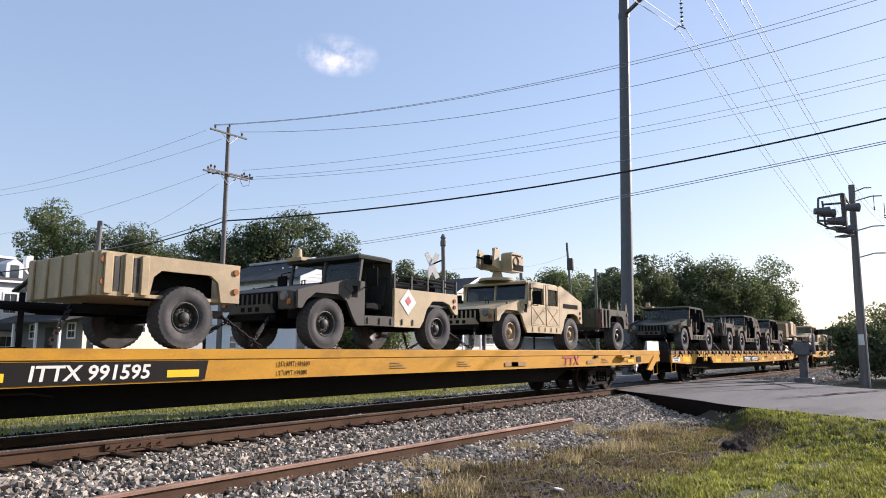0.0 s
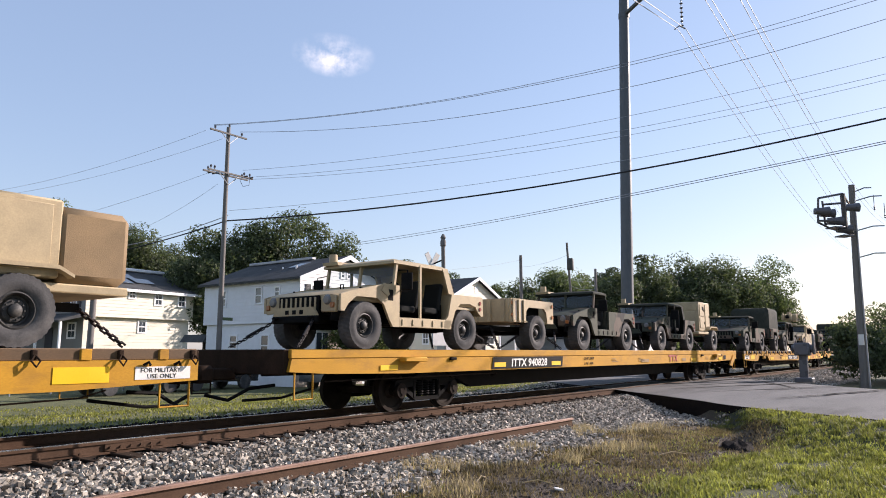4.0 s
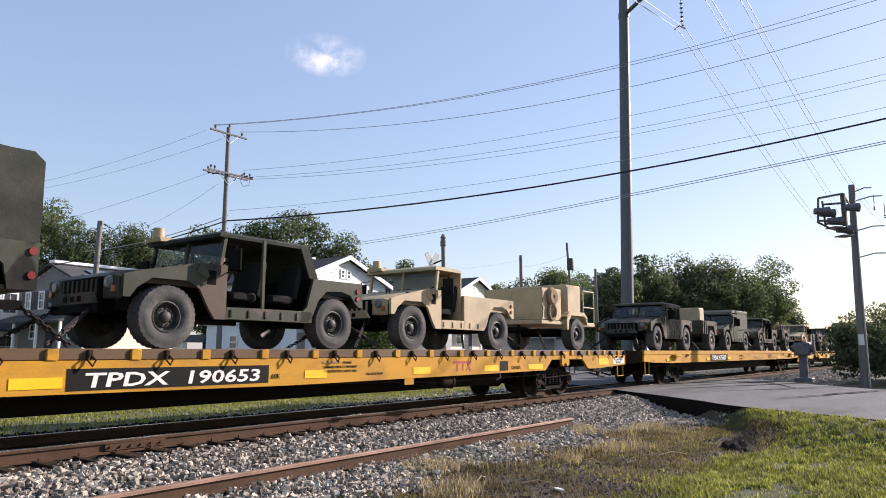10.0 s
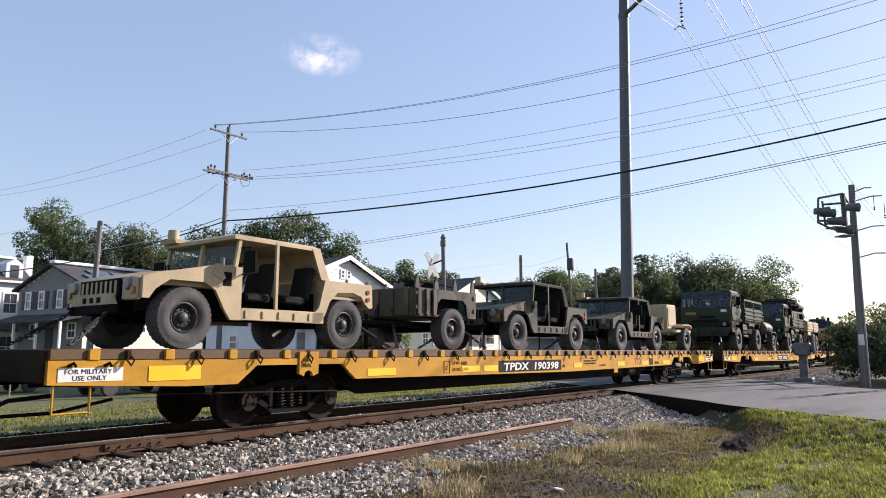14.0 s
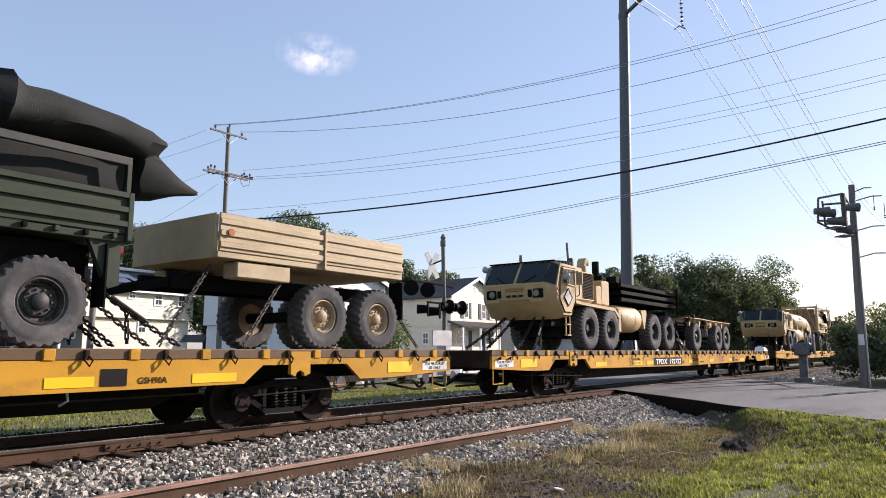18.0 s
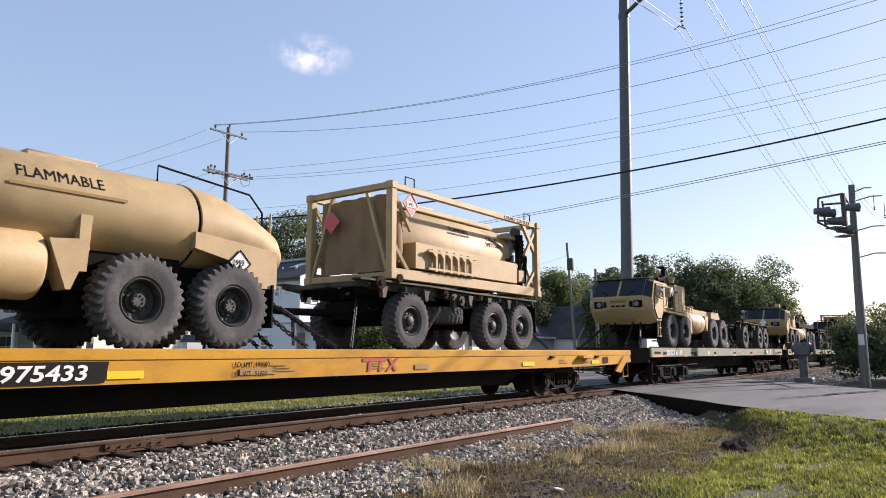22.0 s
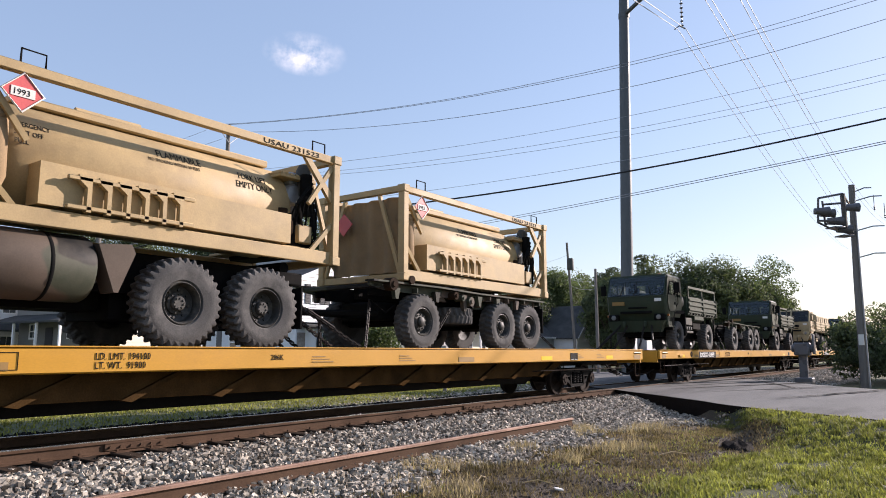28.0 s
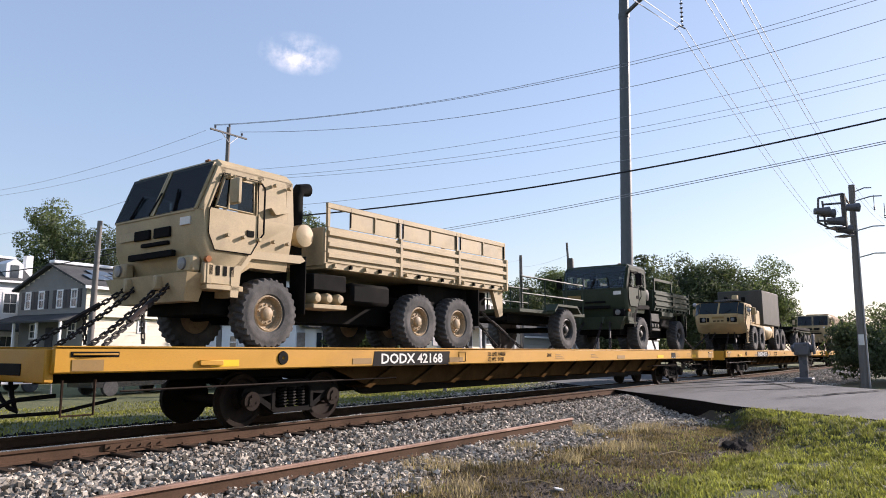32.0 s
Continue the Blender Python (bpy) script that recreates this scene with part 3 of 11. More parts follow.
plate_mesh = Geo().box(-0.09, 0.09, -0.17, 0.17, 0, 0.018, 0.004).box(-0.05, -0.02, -0.1, -0.07, 0, 0.05).box(0.02, 0.05, 0.07, 0.1, 0, 0.05).mesh("tie_plate", M["railrust"])
for i in range(40):
    x = 1.3 + i * 0.505
    if x < 21.4:
        part("tie_plate", plate_mesh, None, sleepers, at=(x, TRACK_Y - 0.7525, -0.17))


# crushed stone, grass and leaves: joined, past counting
def scatter(name, label, category, mat, places, sizes, shape_v, shape_f, flat=0.8, jitter=0.35, seed=1):
    rng = np.random.default_rng(seed)
    n, k = len(places), len(shape_v)
    base = np.array(shape_v)
    a = rng.uniform(0, 6.283, (n, 3))
    ca, sa = np.cos(a), np.sin(a)
    rz = np.zeros((n, 3, 3)); rz[:, 0, 0], rz[:, 0, 1], rz[:, 1, 0], rz[:, 1, 1], rz[:, 2, 2] = ca[:, 0], -sa[:, 0], sa[:, 0], ca[:, 0], 1
    rx = np.zeros((n, 3, 3)); rx[:, 0, 0], rx[:, 1, 1], rx[:, 1, 2], rx[:, 2, 1], rx[:, 2, 2] = 1, ca[:, 1], -sa[:, 1], sa[:, 1], ca[:, 1]
    pts = base[None] * (1 + rng.uniform(-jitter, jitter, (n, k, 1))) * rng.uniform(0.6, 1.45, (n, 1, 3))
    pts = np.einsum("nij,nkj->nki", rz @ rx, pts) * sizes[:, None, None]
    pts[:, :, 2] *= flat
    pts += places[:, None, :]
    f = np.array(shape_f)
    faces = (f[None] + (np.arange(n) * k)[:, None, None]).reshape(-1, f.shape[1])
    me = bpy.data.meshes.new(name)
    me.from_pydata(pts.reshape(-1, 3).tolist(), [], faces.tolist())
    me.materials.append(mat)
    return tagged(new(name, me), label, category, kind="stuff")


BOX_V = [(-1, -1, -1), (1, -1, -1), (1, 1, -1), (-1, 1, -1), (-1, -1, 1), (1, -1, 1), (1, 1, 1), (-1, 1, 1)]
BOX_F = [(0, 3, 2, 1), (4, 5, 6, 7), (0, 1, 5, 4), (2, 3, 7, 6), (0, 4, 7, 3), (1, 2, 6, 5)]
OCT_V = [(1, 0, 0), (-1, 0, 0), (0, 1, 0), (0, -1, 0), (0, 0, 1), (0, 0, -1)]
OCT_F = [(0, 2, 4), (2, 1, 4), (1, 3, 4), (3, 0, 4), (2, 0, 5), (1, 2, 5), (3, 1, 5), (0, 3, 5)]


def strewn(n, x0, x1, y0, y1, keep, seed):
    rng = np.random.default_rng(seed)
    p = np.stack([rng.uniform(x0, x1, n), rng.uniform(y0, y1, n)], 1)
    p = [(x, y) for x, y in p.tolist() if keep(x, y, rng.random())]
    return np.array([(x, y, ground_z(x, y)) for x, y in p])


def stone_edge(x):
    """The y at which crushed stone gives way to grass on the near side."""
    return 5.9 + 0.25 * math.sin(x * 0.9) + 0.25 * math.sin(x * 2.3 + 1) + 0.3 * smooth01(9, 13, x) * (1 - smooth01(14, 16, x)) - 1.0 * smooth01(15, 18, x)


def on_stone(x, y, r):
    lo, hi = road_side(y)
    if x > lo - 0.1 and x < hi + 0.1:
        return False
    return y > stone_edge(x) + 0.8 * (r - 0.5)


p = strewn(84000, 1.5, 23.0, 4.6, 9.4, lambda x, y, r: x > 0.34 * y and on_stone(x, y, r) and (y < 8.8 or (y < 9.15 and 0.13 < (x - 3.64) % 0.505 - 0.01 < 0.37 and r < 0.6)), 3)
p[:, 2] += np.random.default_rng(4).uniform(-0.05, 0.05, len(p))
size = np.random.default_rng(5).uniform(0.01, 0.026, len(p))
rusty = p[:, 1] + np.random.default_rng(14).normal(0, 0.35, len(p)) > 9.0
scatter("ballast", "grey angular crushed stone ballast beside the rail", "ballast", M["stone"], p[~rusty], size[~rusty], BOX_V, BOX_F, 1.0, 0.4)
scatter("ballast", "rust-brown crushed stone ballast along the rail", "ballast", M["ruststone"], p[rusty], size[rusty], BOX_V, BOX_F, 1.0, 0.4, 2)
# stones under and behind the train carry its shade in their colour
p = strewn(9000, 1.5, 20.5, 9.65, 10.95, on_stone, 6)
scatter("ballast", "crushed stone between the rails, coloured dark as in the train's shade", "ballast", M["shadestone"], p, np.random.default_rng(7).uniform(0.03, 0.055, len(p)), OCT_V, OCT_F)
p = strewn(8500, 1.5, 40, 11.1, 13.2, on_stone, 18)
scatter("ballast", "stone beside the far rail, coloured dark as in the train's shadow", "ballast", M["shadestone"], p, np.random.default_rng(19).uniform(0.03, 0.06, len(p)), OCT_V, OCT_F)
p = strewn(13000, 9, 70, 12.6, 17.5, lambda x, y, r: on_stone(x, y, r) and y < 12.6 + 0.9 * r + 0.11 * max(0, x - 8), 8)
scatter("ballast", "crushed stone ballast on the far side of the track", "ballast", M["stone"], p, np.random.default_rng(9).uniform(0.03, 0.06, len(p)), OCT_V, OCT_F)
p = strewn(9000, 36, 75, 5.5, 9.5, on_stone, 10)
scatter("ballast", "crushed stone ballast past the crossing", "ballast", M["stone"], p, np.random.default_rng(11).uniform(0.035, 0.07, len(p)), OCT_V, OCT_F)


def blades(name, label, mat, places, tall, seed, lean=0.5, wide=0.006):
    rng = np.random.default_rng(seed)
    n = len(places)
    ang, h = rng.uniform(0, 6.283, n), rng.uniform(0.45, 1.0, n) * tall
    side = np.stack([np.cos(ang), np.sin(ang), 0 * ang], 1) * (wide * rng.uniform(0.6, 1.5, n))[:, None]
    out = np.stack([-np.sin(ang), np.cos(ang), 0 * ang], 1) * (h * rng.uniform(-lean, lean, n))[:, None]
    up = np.stack([0 * h, 0 * h, h], 1)
    v = np.stack([places - side, places + side, places + side * 0.7 + out * 0.4 + up * 0.6, places - side * 0.7 + out * 0.4 + up * 0.6, places + out + up], 1)
    k = (np.arange(n) * 5)[:, None]
    faces = (k + [0, 1, 2, 3]).tolist() + (k + [3, 2, 4]).tolist()
    me = bpy.data.meshes.new(name)
    me.from_pydata(v.reshape(-1, 3).tolist(), [], faces)
    me.materials.append(mat)
    return tagged(new(name, me), label, "grass", kind="stuff")


def field(x, y):
    return noise.noise((x * 0.55, y * 0.8, 5)) + 0.5 * noise.noise((x * 1.7, y * 1.9, 9))


def lush_line(x):
    return 3.3 - 0.35 * smooth01(12, 14, x) + 2.3 * smooth01(14.2, 18.5, x) + 0.25 * field(x, 2.0)


def green_here(x, y, r):
    lo, hi = road_side(y)
    if lo - 0.4 * r < x < hi + 0.4:
        return False
    if ((x - 13.5) / 0.75) ** 2 + ((y - 3.45) / 0.5) ** 2 < 0.8 + 0.4 * r:
        return False
    full = smooth01(-0.5, 0.5, lush_line(x) - y + 0.5 * field(x * 2, y * 2))
    patchy = 0.16 * smooth01(-0.2, 0.4, field(x, y)) if y < stone_edge(x) + 0.3 else 0.0
    return r < max(full * (0.72 + 0.9 * field(x * 1.3, y * 1.5) + 0.6 * field(x * 3.1, y * 3.4)), patchy)


p = strewn(150000, 3, 22, 0.2, 7.0, green_here, 12)
blades("grass", "short bright green grass with bare patches", M["blade"], p, 0.055, 13, 1.0, 0.008)
p = strewn(60000, -9, 4, -8, 6.2, lambda x, y, r: not (x > 3 and y > 0.2) and r < (0.25 + 0.9 * max(0.0, 0.4 + field(x * 1.3, y * 1.5))) * smooth01(-9, -3, x) * smooth01(-8, -3, y) * (1 - smooth01(4.5, 6.2, y)), 63)
blades("grass", "short green grass thinning out over bare soil", M["blade"], p, 0.06, 64, 1.0, 0.012)
p = strewn(26000, 3, 22, -7, 0.3, lambda x, y, r: x < road_side(y)[0] - 0.4 and r < (0.25 + 0.9 * max(0.0, 0.4 + field(x * 1.3, y * 1.5))) * smooth01(-7, -2, y), 65)
blades("grass", "short green grass thinning out over bare soil", M["blade"], p, 0.06, 66, 1.0, 0.012)
rngt = np.random.default_rng(61)
spots = [(x, y) for x, y in zip(rngt.uniform(4, 21, 5200), rngt.uniform(0.3, 6.0, 5200)) if green_here(x, y, 0.38)]
p = np.array([(x + dx, y + dy, ground_z(x, y)) for x, y in spots for dx, dy in rngt.normal(0, 0.035, (16, 2))])
blades("grass", "longer tufts of bright green grass", M["blade"], p, 0.105, 62, 1.0, 0.007)
before_road = lambda x, y, gap: x < road_side(y)[0] - gap
p = strewn(60000, 4, 17.5, 3.0, 7.4, lambda x, y, r: -1.0 - 0.5 * field(x, y) < y - stone_edge(x) < 0.45 and r < 0.06 + 1.3 * field(x * 1.6, y * 1.6) and before_road(x, y, 0.3), 14)
blades("dry_grass", "dry straw-coloured grass along the stone edge", M["hay"], p, 0.17, 15, 1.0, 0.005)
p = strewn(60000, 4, 17.5, 2.4, 6.6, lambda x, y, r: lush_line(x) - 0.3 < y < stone_edge(x) + 0.2 and r < 0.35 + 0.7 * field(x * 2, y * 2) and before_road(x, y, 0.2), 22)
blades("dry_grass", "thin dead grass on the bare soil", M["straw"], p, 0.07, 23, 1.5, 0.005)
p = strewn(60000, 4, 17.5, 2.8, 6.4, lambda x, y, r: lush_line(x) - 0.2 < y < stone_edge(x) + 0.1 and r < 0.1 + 1.3 * field(x * 1.1 + 7, y * 1.4) and before_road(x, y, 0.3), 24)
blades("grass", "dull olive grass tufts on the bare soil", M["olivegrass"], p, 0.075, 25, 1.0)
p = strewn(12000, 4, 18, 2.6, 6.6, lambda x, y, r: lush_line(x) - 0.4 < y < stone_edge(x) + 0.3 and before_road(x, y, 0.2), 26)
scatter("soil_clods", "small dark clods and pebbles on the bare soil", "soil", M["clod"], p, np.random.default_rng(27).uniform(0.008, 0.03, len(p)), OCT_V, OCT_F)
p = strewn(76000, 2, 60, 12.6, 24, lambda x, y, r: not (road_side(y)[0] - 0.3 < x < road_side(y)[1] + 0.3) and y > 12.7 + r * 0.7 + 0.08 * max(0, x - 8) and r < 1.2 - y * 0.03, 16)
blades("grass", "mown green grass verge beyond the track", M["verge"], p, 0.07, 17, 0.8, 0.014)
g = Geo()
rng = random.Random(21)
for x, y, a, n in ((9.15, 4.9, 0.6, 0.12), (12.0, 3.9, 2.5, 0.5), (10.2, 4.6, 1.2, 0.35), (8.3, 4.4, 2.2, 0.4), (7.9, 5.3, 0.2, 0.3), (11.1, 5.2, 0.5, 0.45)):
    z = ground_z(x, y) + 0.03
    g.tube([(x, y, z), (x + n * 0.5 * math.cos(a), y + n * 0.5 * math.sin(a), z + 0.05), (x + n * math.cos(a), y + n * math.sin(a), z + 0.01)], 0.007, 5)
tagged(part("twigs", g, M["hay"]), "pale dry stalks lying on the soil", "twigs", kind="stuff")
# near-black mound put in for the shade inside a hollow
g = Geo()
rng = random.Random(33)
rings = []
for k in range(7):
    h = k / 6
    rings.append([((0.52 * math.cos(0.3927 * i)) * math.sqrt(1.02 - h * h) * rng.uniform(0.85, 1.15), 0.32 * math.sin(0.3927 * i) * math.sqrt(1.02 - h * h) * rng.uniform(0.85, 1.15), 0.22 * h + rng.uniform(-0.035, 0.035)) for i in range(16)])
mound = part("soil_mound", g.loft(rings), M["darksoil"], at=pose(13.62, 3.5, ground_z(13.62, 3.5) - 0.03, 0, 0, 20))
tagged(mound, "near-black mound standing in for a shaded hollow", "soil mound")
litter = Geo().box(-0.11, 0.11, -0.05, 0.05, 0, 0.02, 0.006, pose(8.05, 4.2, ground_z(8.05, 4.2) + 0.02, 8, 5, 35))
tagged(part("paper_scrap", litter, M["white"]), "pale scrap of litter lying in the grass", "litter")


# ---- trees ----
def tree(name, x, y, tall, rx, rz, label, seed, leaf="leaf", leaves=5200, size=0.2, trunk=0.22, low=0.25, group="trees behind the houses"):
    rng = np.random.default_rng(seed)
    base = ground_z(x, y) if abs(y) < 60 else -0.5
    root = thing(name, label, "tree" if name == "tree" else "bush", group)
    root.location = (x, y, base)
    tall *= 1.05
    mid = tall - rz * 1.02
    blobs = []
    count = 60
    for i in range(count):
        d = rng.normal(size=3)
        d /= np.linalg.norm(d)
        k = rng.uniform(0.3, 0.84)
        c = np.array([d[0] * rx * k, d[1] * rx * k, mid + d[2] * rz * k])
        if c[2] < tall * low:
            c[2] = tall * low + rng.uniform(0, rz * 0.4)
        blobs.append((c, rng.uniform(0.24, 0.4) * min(rx, rz)))
    g = Geo()
    g.tube([(0, 0, -0.05), (0.04 * tall * rng.uniform(-1, 1), 0.03 * tall * rng.uniform(-1, 1), tall * 0.35), (0.0, 0.0, tall * 0.75)], trunk, 8, trunk * 0.3)
    for c, r in blobs[:12]:
        s = rng.uniform(0.2, 0.5) * tall
        g.tube([(0, 0, s), (c[0] * 0.5, c[1] * 0.5, s + (c[2] - s) * 0.6), tuple(c)], trunk * 0.35, 5, trunk * 0.08)
    part("trunk", g, M["bark"], root, "bare branching trunk")
    leaves, size = int(leaves * 1.55), size * 0.78
    per = leaves // count
    pts, nor = [], []
    for c, r in blobs:
        d = rng.normal(size=(per, 3))
        d /= np.linalg.norm(d, axis=1)[:, None]
        rad = r * (rng.uniform(0.25, 1.0, per) ** 0.35) * (1 + 0.16 * np.sin(d[:, 0] * 5 + seed) * np.cos(d[:, 2] * 4))
        pts.append(c + d * rad[:, None] * np.array([1.15, 1.15, 0.9]))
        nor.append(d + rng.normal(size=(per, 3)) * 0.6 + np.array([0, 0, 0.3]))
    pts, nor = np.concatenate(pts), np.concatenate(nor)
    n = len(pts)
    nor /= np.linalg.norm(nor, axis=1)[:, None]
    t = np.cross(nor, rng.normal(size=(n, 3)))
    t /= np.linalg.norm(t, axis=1)[:, None]
    b = np.cross(nor, t)
    s = size * rng.uniform(0.5, 1.3, (n, 1))
    v = np.stack([pts - t * s, pts + b * s * 0.55 - nor * s * 0.2, pts + t * s, pts - b * s * 0.55 - nor * s * 0.2], 1).reshape(-1, 3)
    f = (np.arange(n) * 4)[:, None] + np.array([0, 1, 2, 3])
    me = bpy.data.meshes.new("crown")
    me.from_pydata(v.tolist(), [], f.tolist())
    me.materials.append(M[leaf])
    part("crown", me, None, root, "uneven leafy crown with gaps")
    return root


BROAD = "tall broadleaf tree with a dense green summer crown"
for i, (x, y, tall, rx, leaf) in enumerate((
        (31.5, 70, 16.9, 3.6, "leaf"), (25.2, 71, 10.6, 3.9, "leaf2"), (34.5, 67.5, 14.0, 3.7, "leaf2"), (38.0, 67.5, 14.9, 4.3, "leaf2"), (41.8, 67.5, 14.2, 3.8, "leaf2"),
        (35.1, 50, 12.2, 3.0, "leaf2"), (39.3, 50, 14.2, 3.6, "leaf2"), (41.5, 48, 15.0, 4.0, "leaf2"), (45.2, 46, 14.0, 3.5, "leaf2"), (37.5, 52, 11.0, 3.6, "leaf2"), (48.0, 48, 10.5, 3.0, "leaf2"),
        (62.6, 56, 12.7, 3.2, "leaf2"), (65.4, 54, 13.2, 3.2, "leaf2"), (72.4, 54, 12.7, 3.4, "leaf2"), (75.8, 48, 10.9, 2.8, "leaf"), (57.5, 55, 10.5, 3.2, "leaf2"),
        (69.8, 36, 11.2, 4.0, "leaf"), (76.1, 36, 10.6, 3.6, "leaf"), (64.5, 37, 9.0, 3.4, "leaf2"))):
    tree("tree", x, y, tall, rx, tall * 0.43, BROAD, 40 + i, leaf, 12200, 0.18)
for i, (x, y, tall, rx, leaf) in enumerate((
        (61.0, 26.4, 9.4, 2.5, "leaf2"), (65.5, 27.5, 10.4, 2.9, "leaf2"), (69.5, 26, 11.6, 3.0, "leaf2"), (74.4, 24, 12.4, 3.8, "leaf2"), (77.5, 22, 12.1, 3.8, "leaf2"), (81.0, 20, 11.3, 3.4, "leaf2"), (86.8, 18, 12.2, 3.5, "leaf"), (92, 18.5, 8.0, 3.2, "leaf2"), (79.5, 23, 9.0, 3.6, "leaf2"), (71.5, 26.5, 9.0, 3.2, "leaf2"))):
    tree("tree", x, y, tall, rx, tall * 0.46, "broadleaf tree with a full crown beside the railway", 70 + i, leaf, 12200, 0.18, low=0.08, group="trees beside the railway")
for i, x in enumerate((62, 67, 72, 77, 82, 88, 95, 103)):
    tree("bush", x, 25 - 0.2 * i, 3.8 + (i % 3) * 0.5, 2.9, 1.9, "low dark hedge shrub beside the railway", 110 + i, "leaf2", 2600, 0.2, 0.1, 0.05, "shrubs")
tree("bush", 26.6, 24.5, 4.35, 2.15, 2.0, "round leafy shrub in a front garden", 90, "leaf", 9000, 0.11, 0.1, 0.12, "shrubs")
for i, (x, y, tall, rx) in enumerate(((44.0, 4.6, 3.6, 2.4), (47.5, 3.4, 4.6, 2.8), (50.5, 2.0, 4.4, 2.8), (43.2, 2.6, 2.6, 1.8), (55, 1.0, 5, 3))):
    tree("bush", x, y, tall, rx, tall * 0.5, "dense dark shrub beside the level crossing", 95 + i, "leaf2", 5000, 0.13, 0.08, 0.05, "shrubs")


# ---- houses ----
def house(corner, wide, deep, eave, ridge, siding, label, front, gable="x", turn=0.0, overhang=0.0, storey=2.35):
    """A two-storey house. Its nearer corner at the lower left of its side towards the track; wide along x, deep along y."""
    root = thing("house", label, "house", "houses beyond the track")
    root.matrix_basis = pose(corner[0], corner[1], -0.55, 0, 0, turn)
    wall, roofm = M[siding], M["shingle"]
    low_in = overhang
    # lower storey stands back from the upper one by the overhang
    g = Geo().box(low_in * 0.4, wide - low_in * 0.4, low_in, deep - low_in * 0.4, 0, storey)
    part("lower_wall", g, wall, root)
    g = Geo().box(0, wide, 0, deep, storey + 0.004, eave)
    part("upper_wall", g, wall, root)
    # overlapping boards on the two sides that face the street
    step = 0.19
    for z0, z1, back, off in ((0.0, storey, low_in, low_in * 0.4), (storey + 0.02, ridge, 0.0, 0.0)):
        gy, gx = Geo(), Geo()
        for k in range(int((z1 - z0) / step)):
            z = z0 + k * step
            cut = max(0.0, (z + step - eave) / (ridge - eave)) if z + step > eave else 0.0
            lap = lambda c: [(c - 0.022, z), (c - 0.004, z + step), (c + 0.02, z + step), (c + 0.02, z)]
            side = 0.5 * cut * (wide if gable == "x" else deep)
            if cut == 0.0 or gable == "x":
                gy.prism(lap(back), off + (side if gable == "x" else 0), wide - off - (side if gable == "x" else 0), axis="x")
            if cut == 0.0 or gable == "y":
                gx.prism(lap(off), back + (side if gable == "y" else 0), deep - off - (side if gable == "y" else 0), axis="y")
        part("siding", gy, wall, root, "overlapping boards")
        part("siding", gx, M[front] if front in M else wall, root, "overlapping boards")
    o = 0.3
    if gable == "x":  # ridge along y, gables face the track
        part("gable_wall", Geo().prism([(0, eave), (wide, eave), (wide / 2, ridge - 0.06)], 0.0, deep), wall, root)
        g = Geo()
        for a, b in ((-o, wide / 2), (wide + o, wide / 2)):
            za = eave - o * (ridge - eave) / (wide / 2)
            g.prism([(a, za), (b, ridge), (b, ridge + 0.12), (a, za + 0.12)], -o, deep + o)
        part("roof", g, roofm, root, "dark shingle roof")
        g = Geo()
        for a, b in ((-o, wide / 2), (wide + o, wide / 2)):
            za = eave - o * (ridge - eave) / (wide / 2)
            g.prism([(a, za - 0.1), (b, ridge - 0.1), (b, ridge + 0.13), (a, za + 0.13)], -o - 0.05, -o)
        part("barge_board", g, M["trim"], root)
    else:
        part("gable_wall", Geo().prism([(0, eave), (deep, eave), (deep / 2, ridge - 0.06)], 0.0, wide, axis="x"), wall, root)
        g = Geo()
        for a, b in ((-o, deep / 2), (deep + o, deep / 2)):
            za = eave - o * (ridge - eave) / (deep / 2)
            g.prism([(a, za), (b, ridge), (b, ridge + 0.12), (a, za + 0.12)], -o, wide + o, axis="x")
        part("roof", g, roofm, root, "dark shingle roof")
        g = Geo().box(-o, wide + o, -o - 0.08, -o, eave - 0.2, eave - 0.04)
        part("gutter", g, M["trim"], root)
        g = Geo().box(-o * 0.5, wide + o, deep / 2 - 0.25, deep / 2 + 0.25, ridge + 0.1, ridge + 0.3, 0.04)
        part("ridge_vent", g, M["trim"], root, "white ridge vent")
    return root


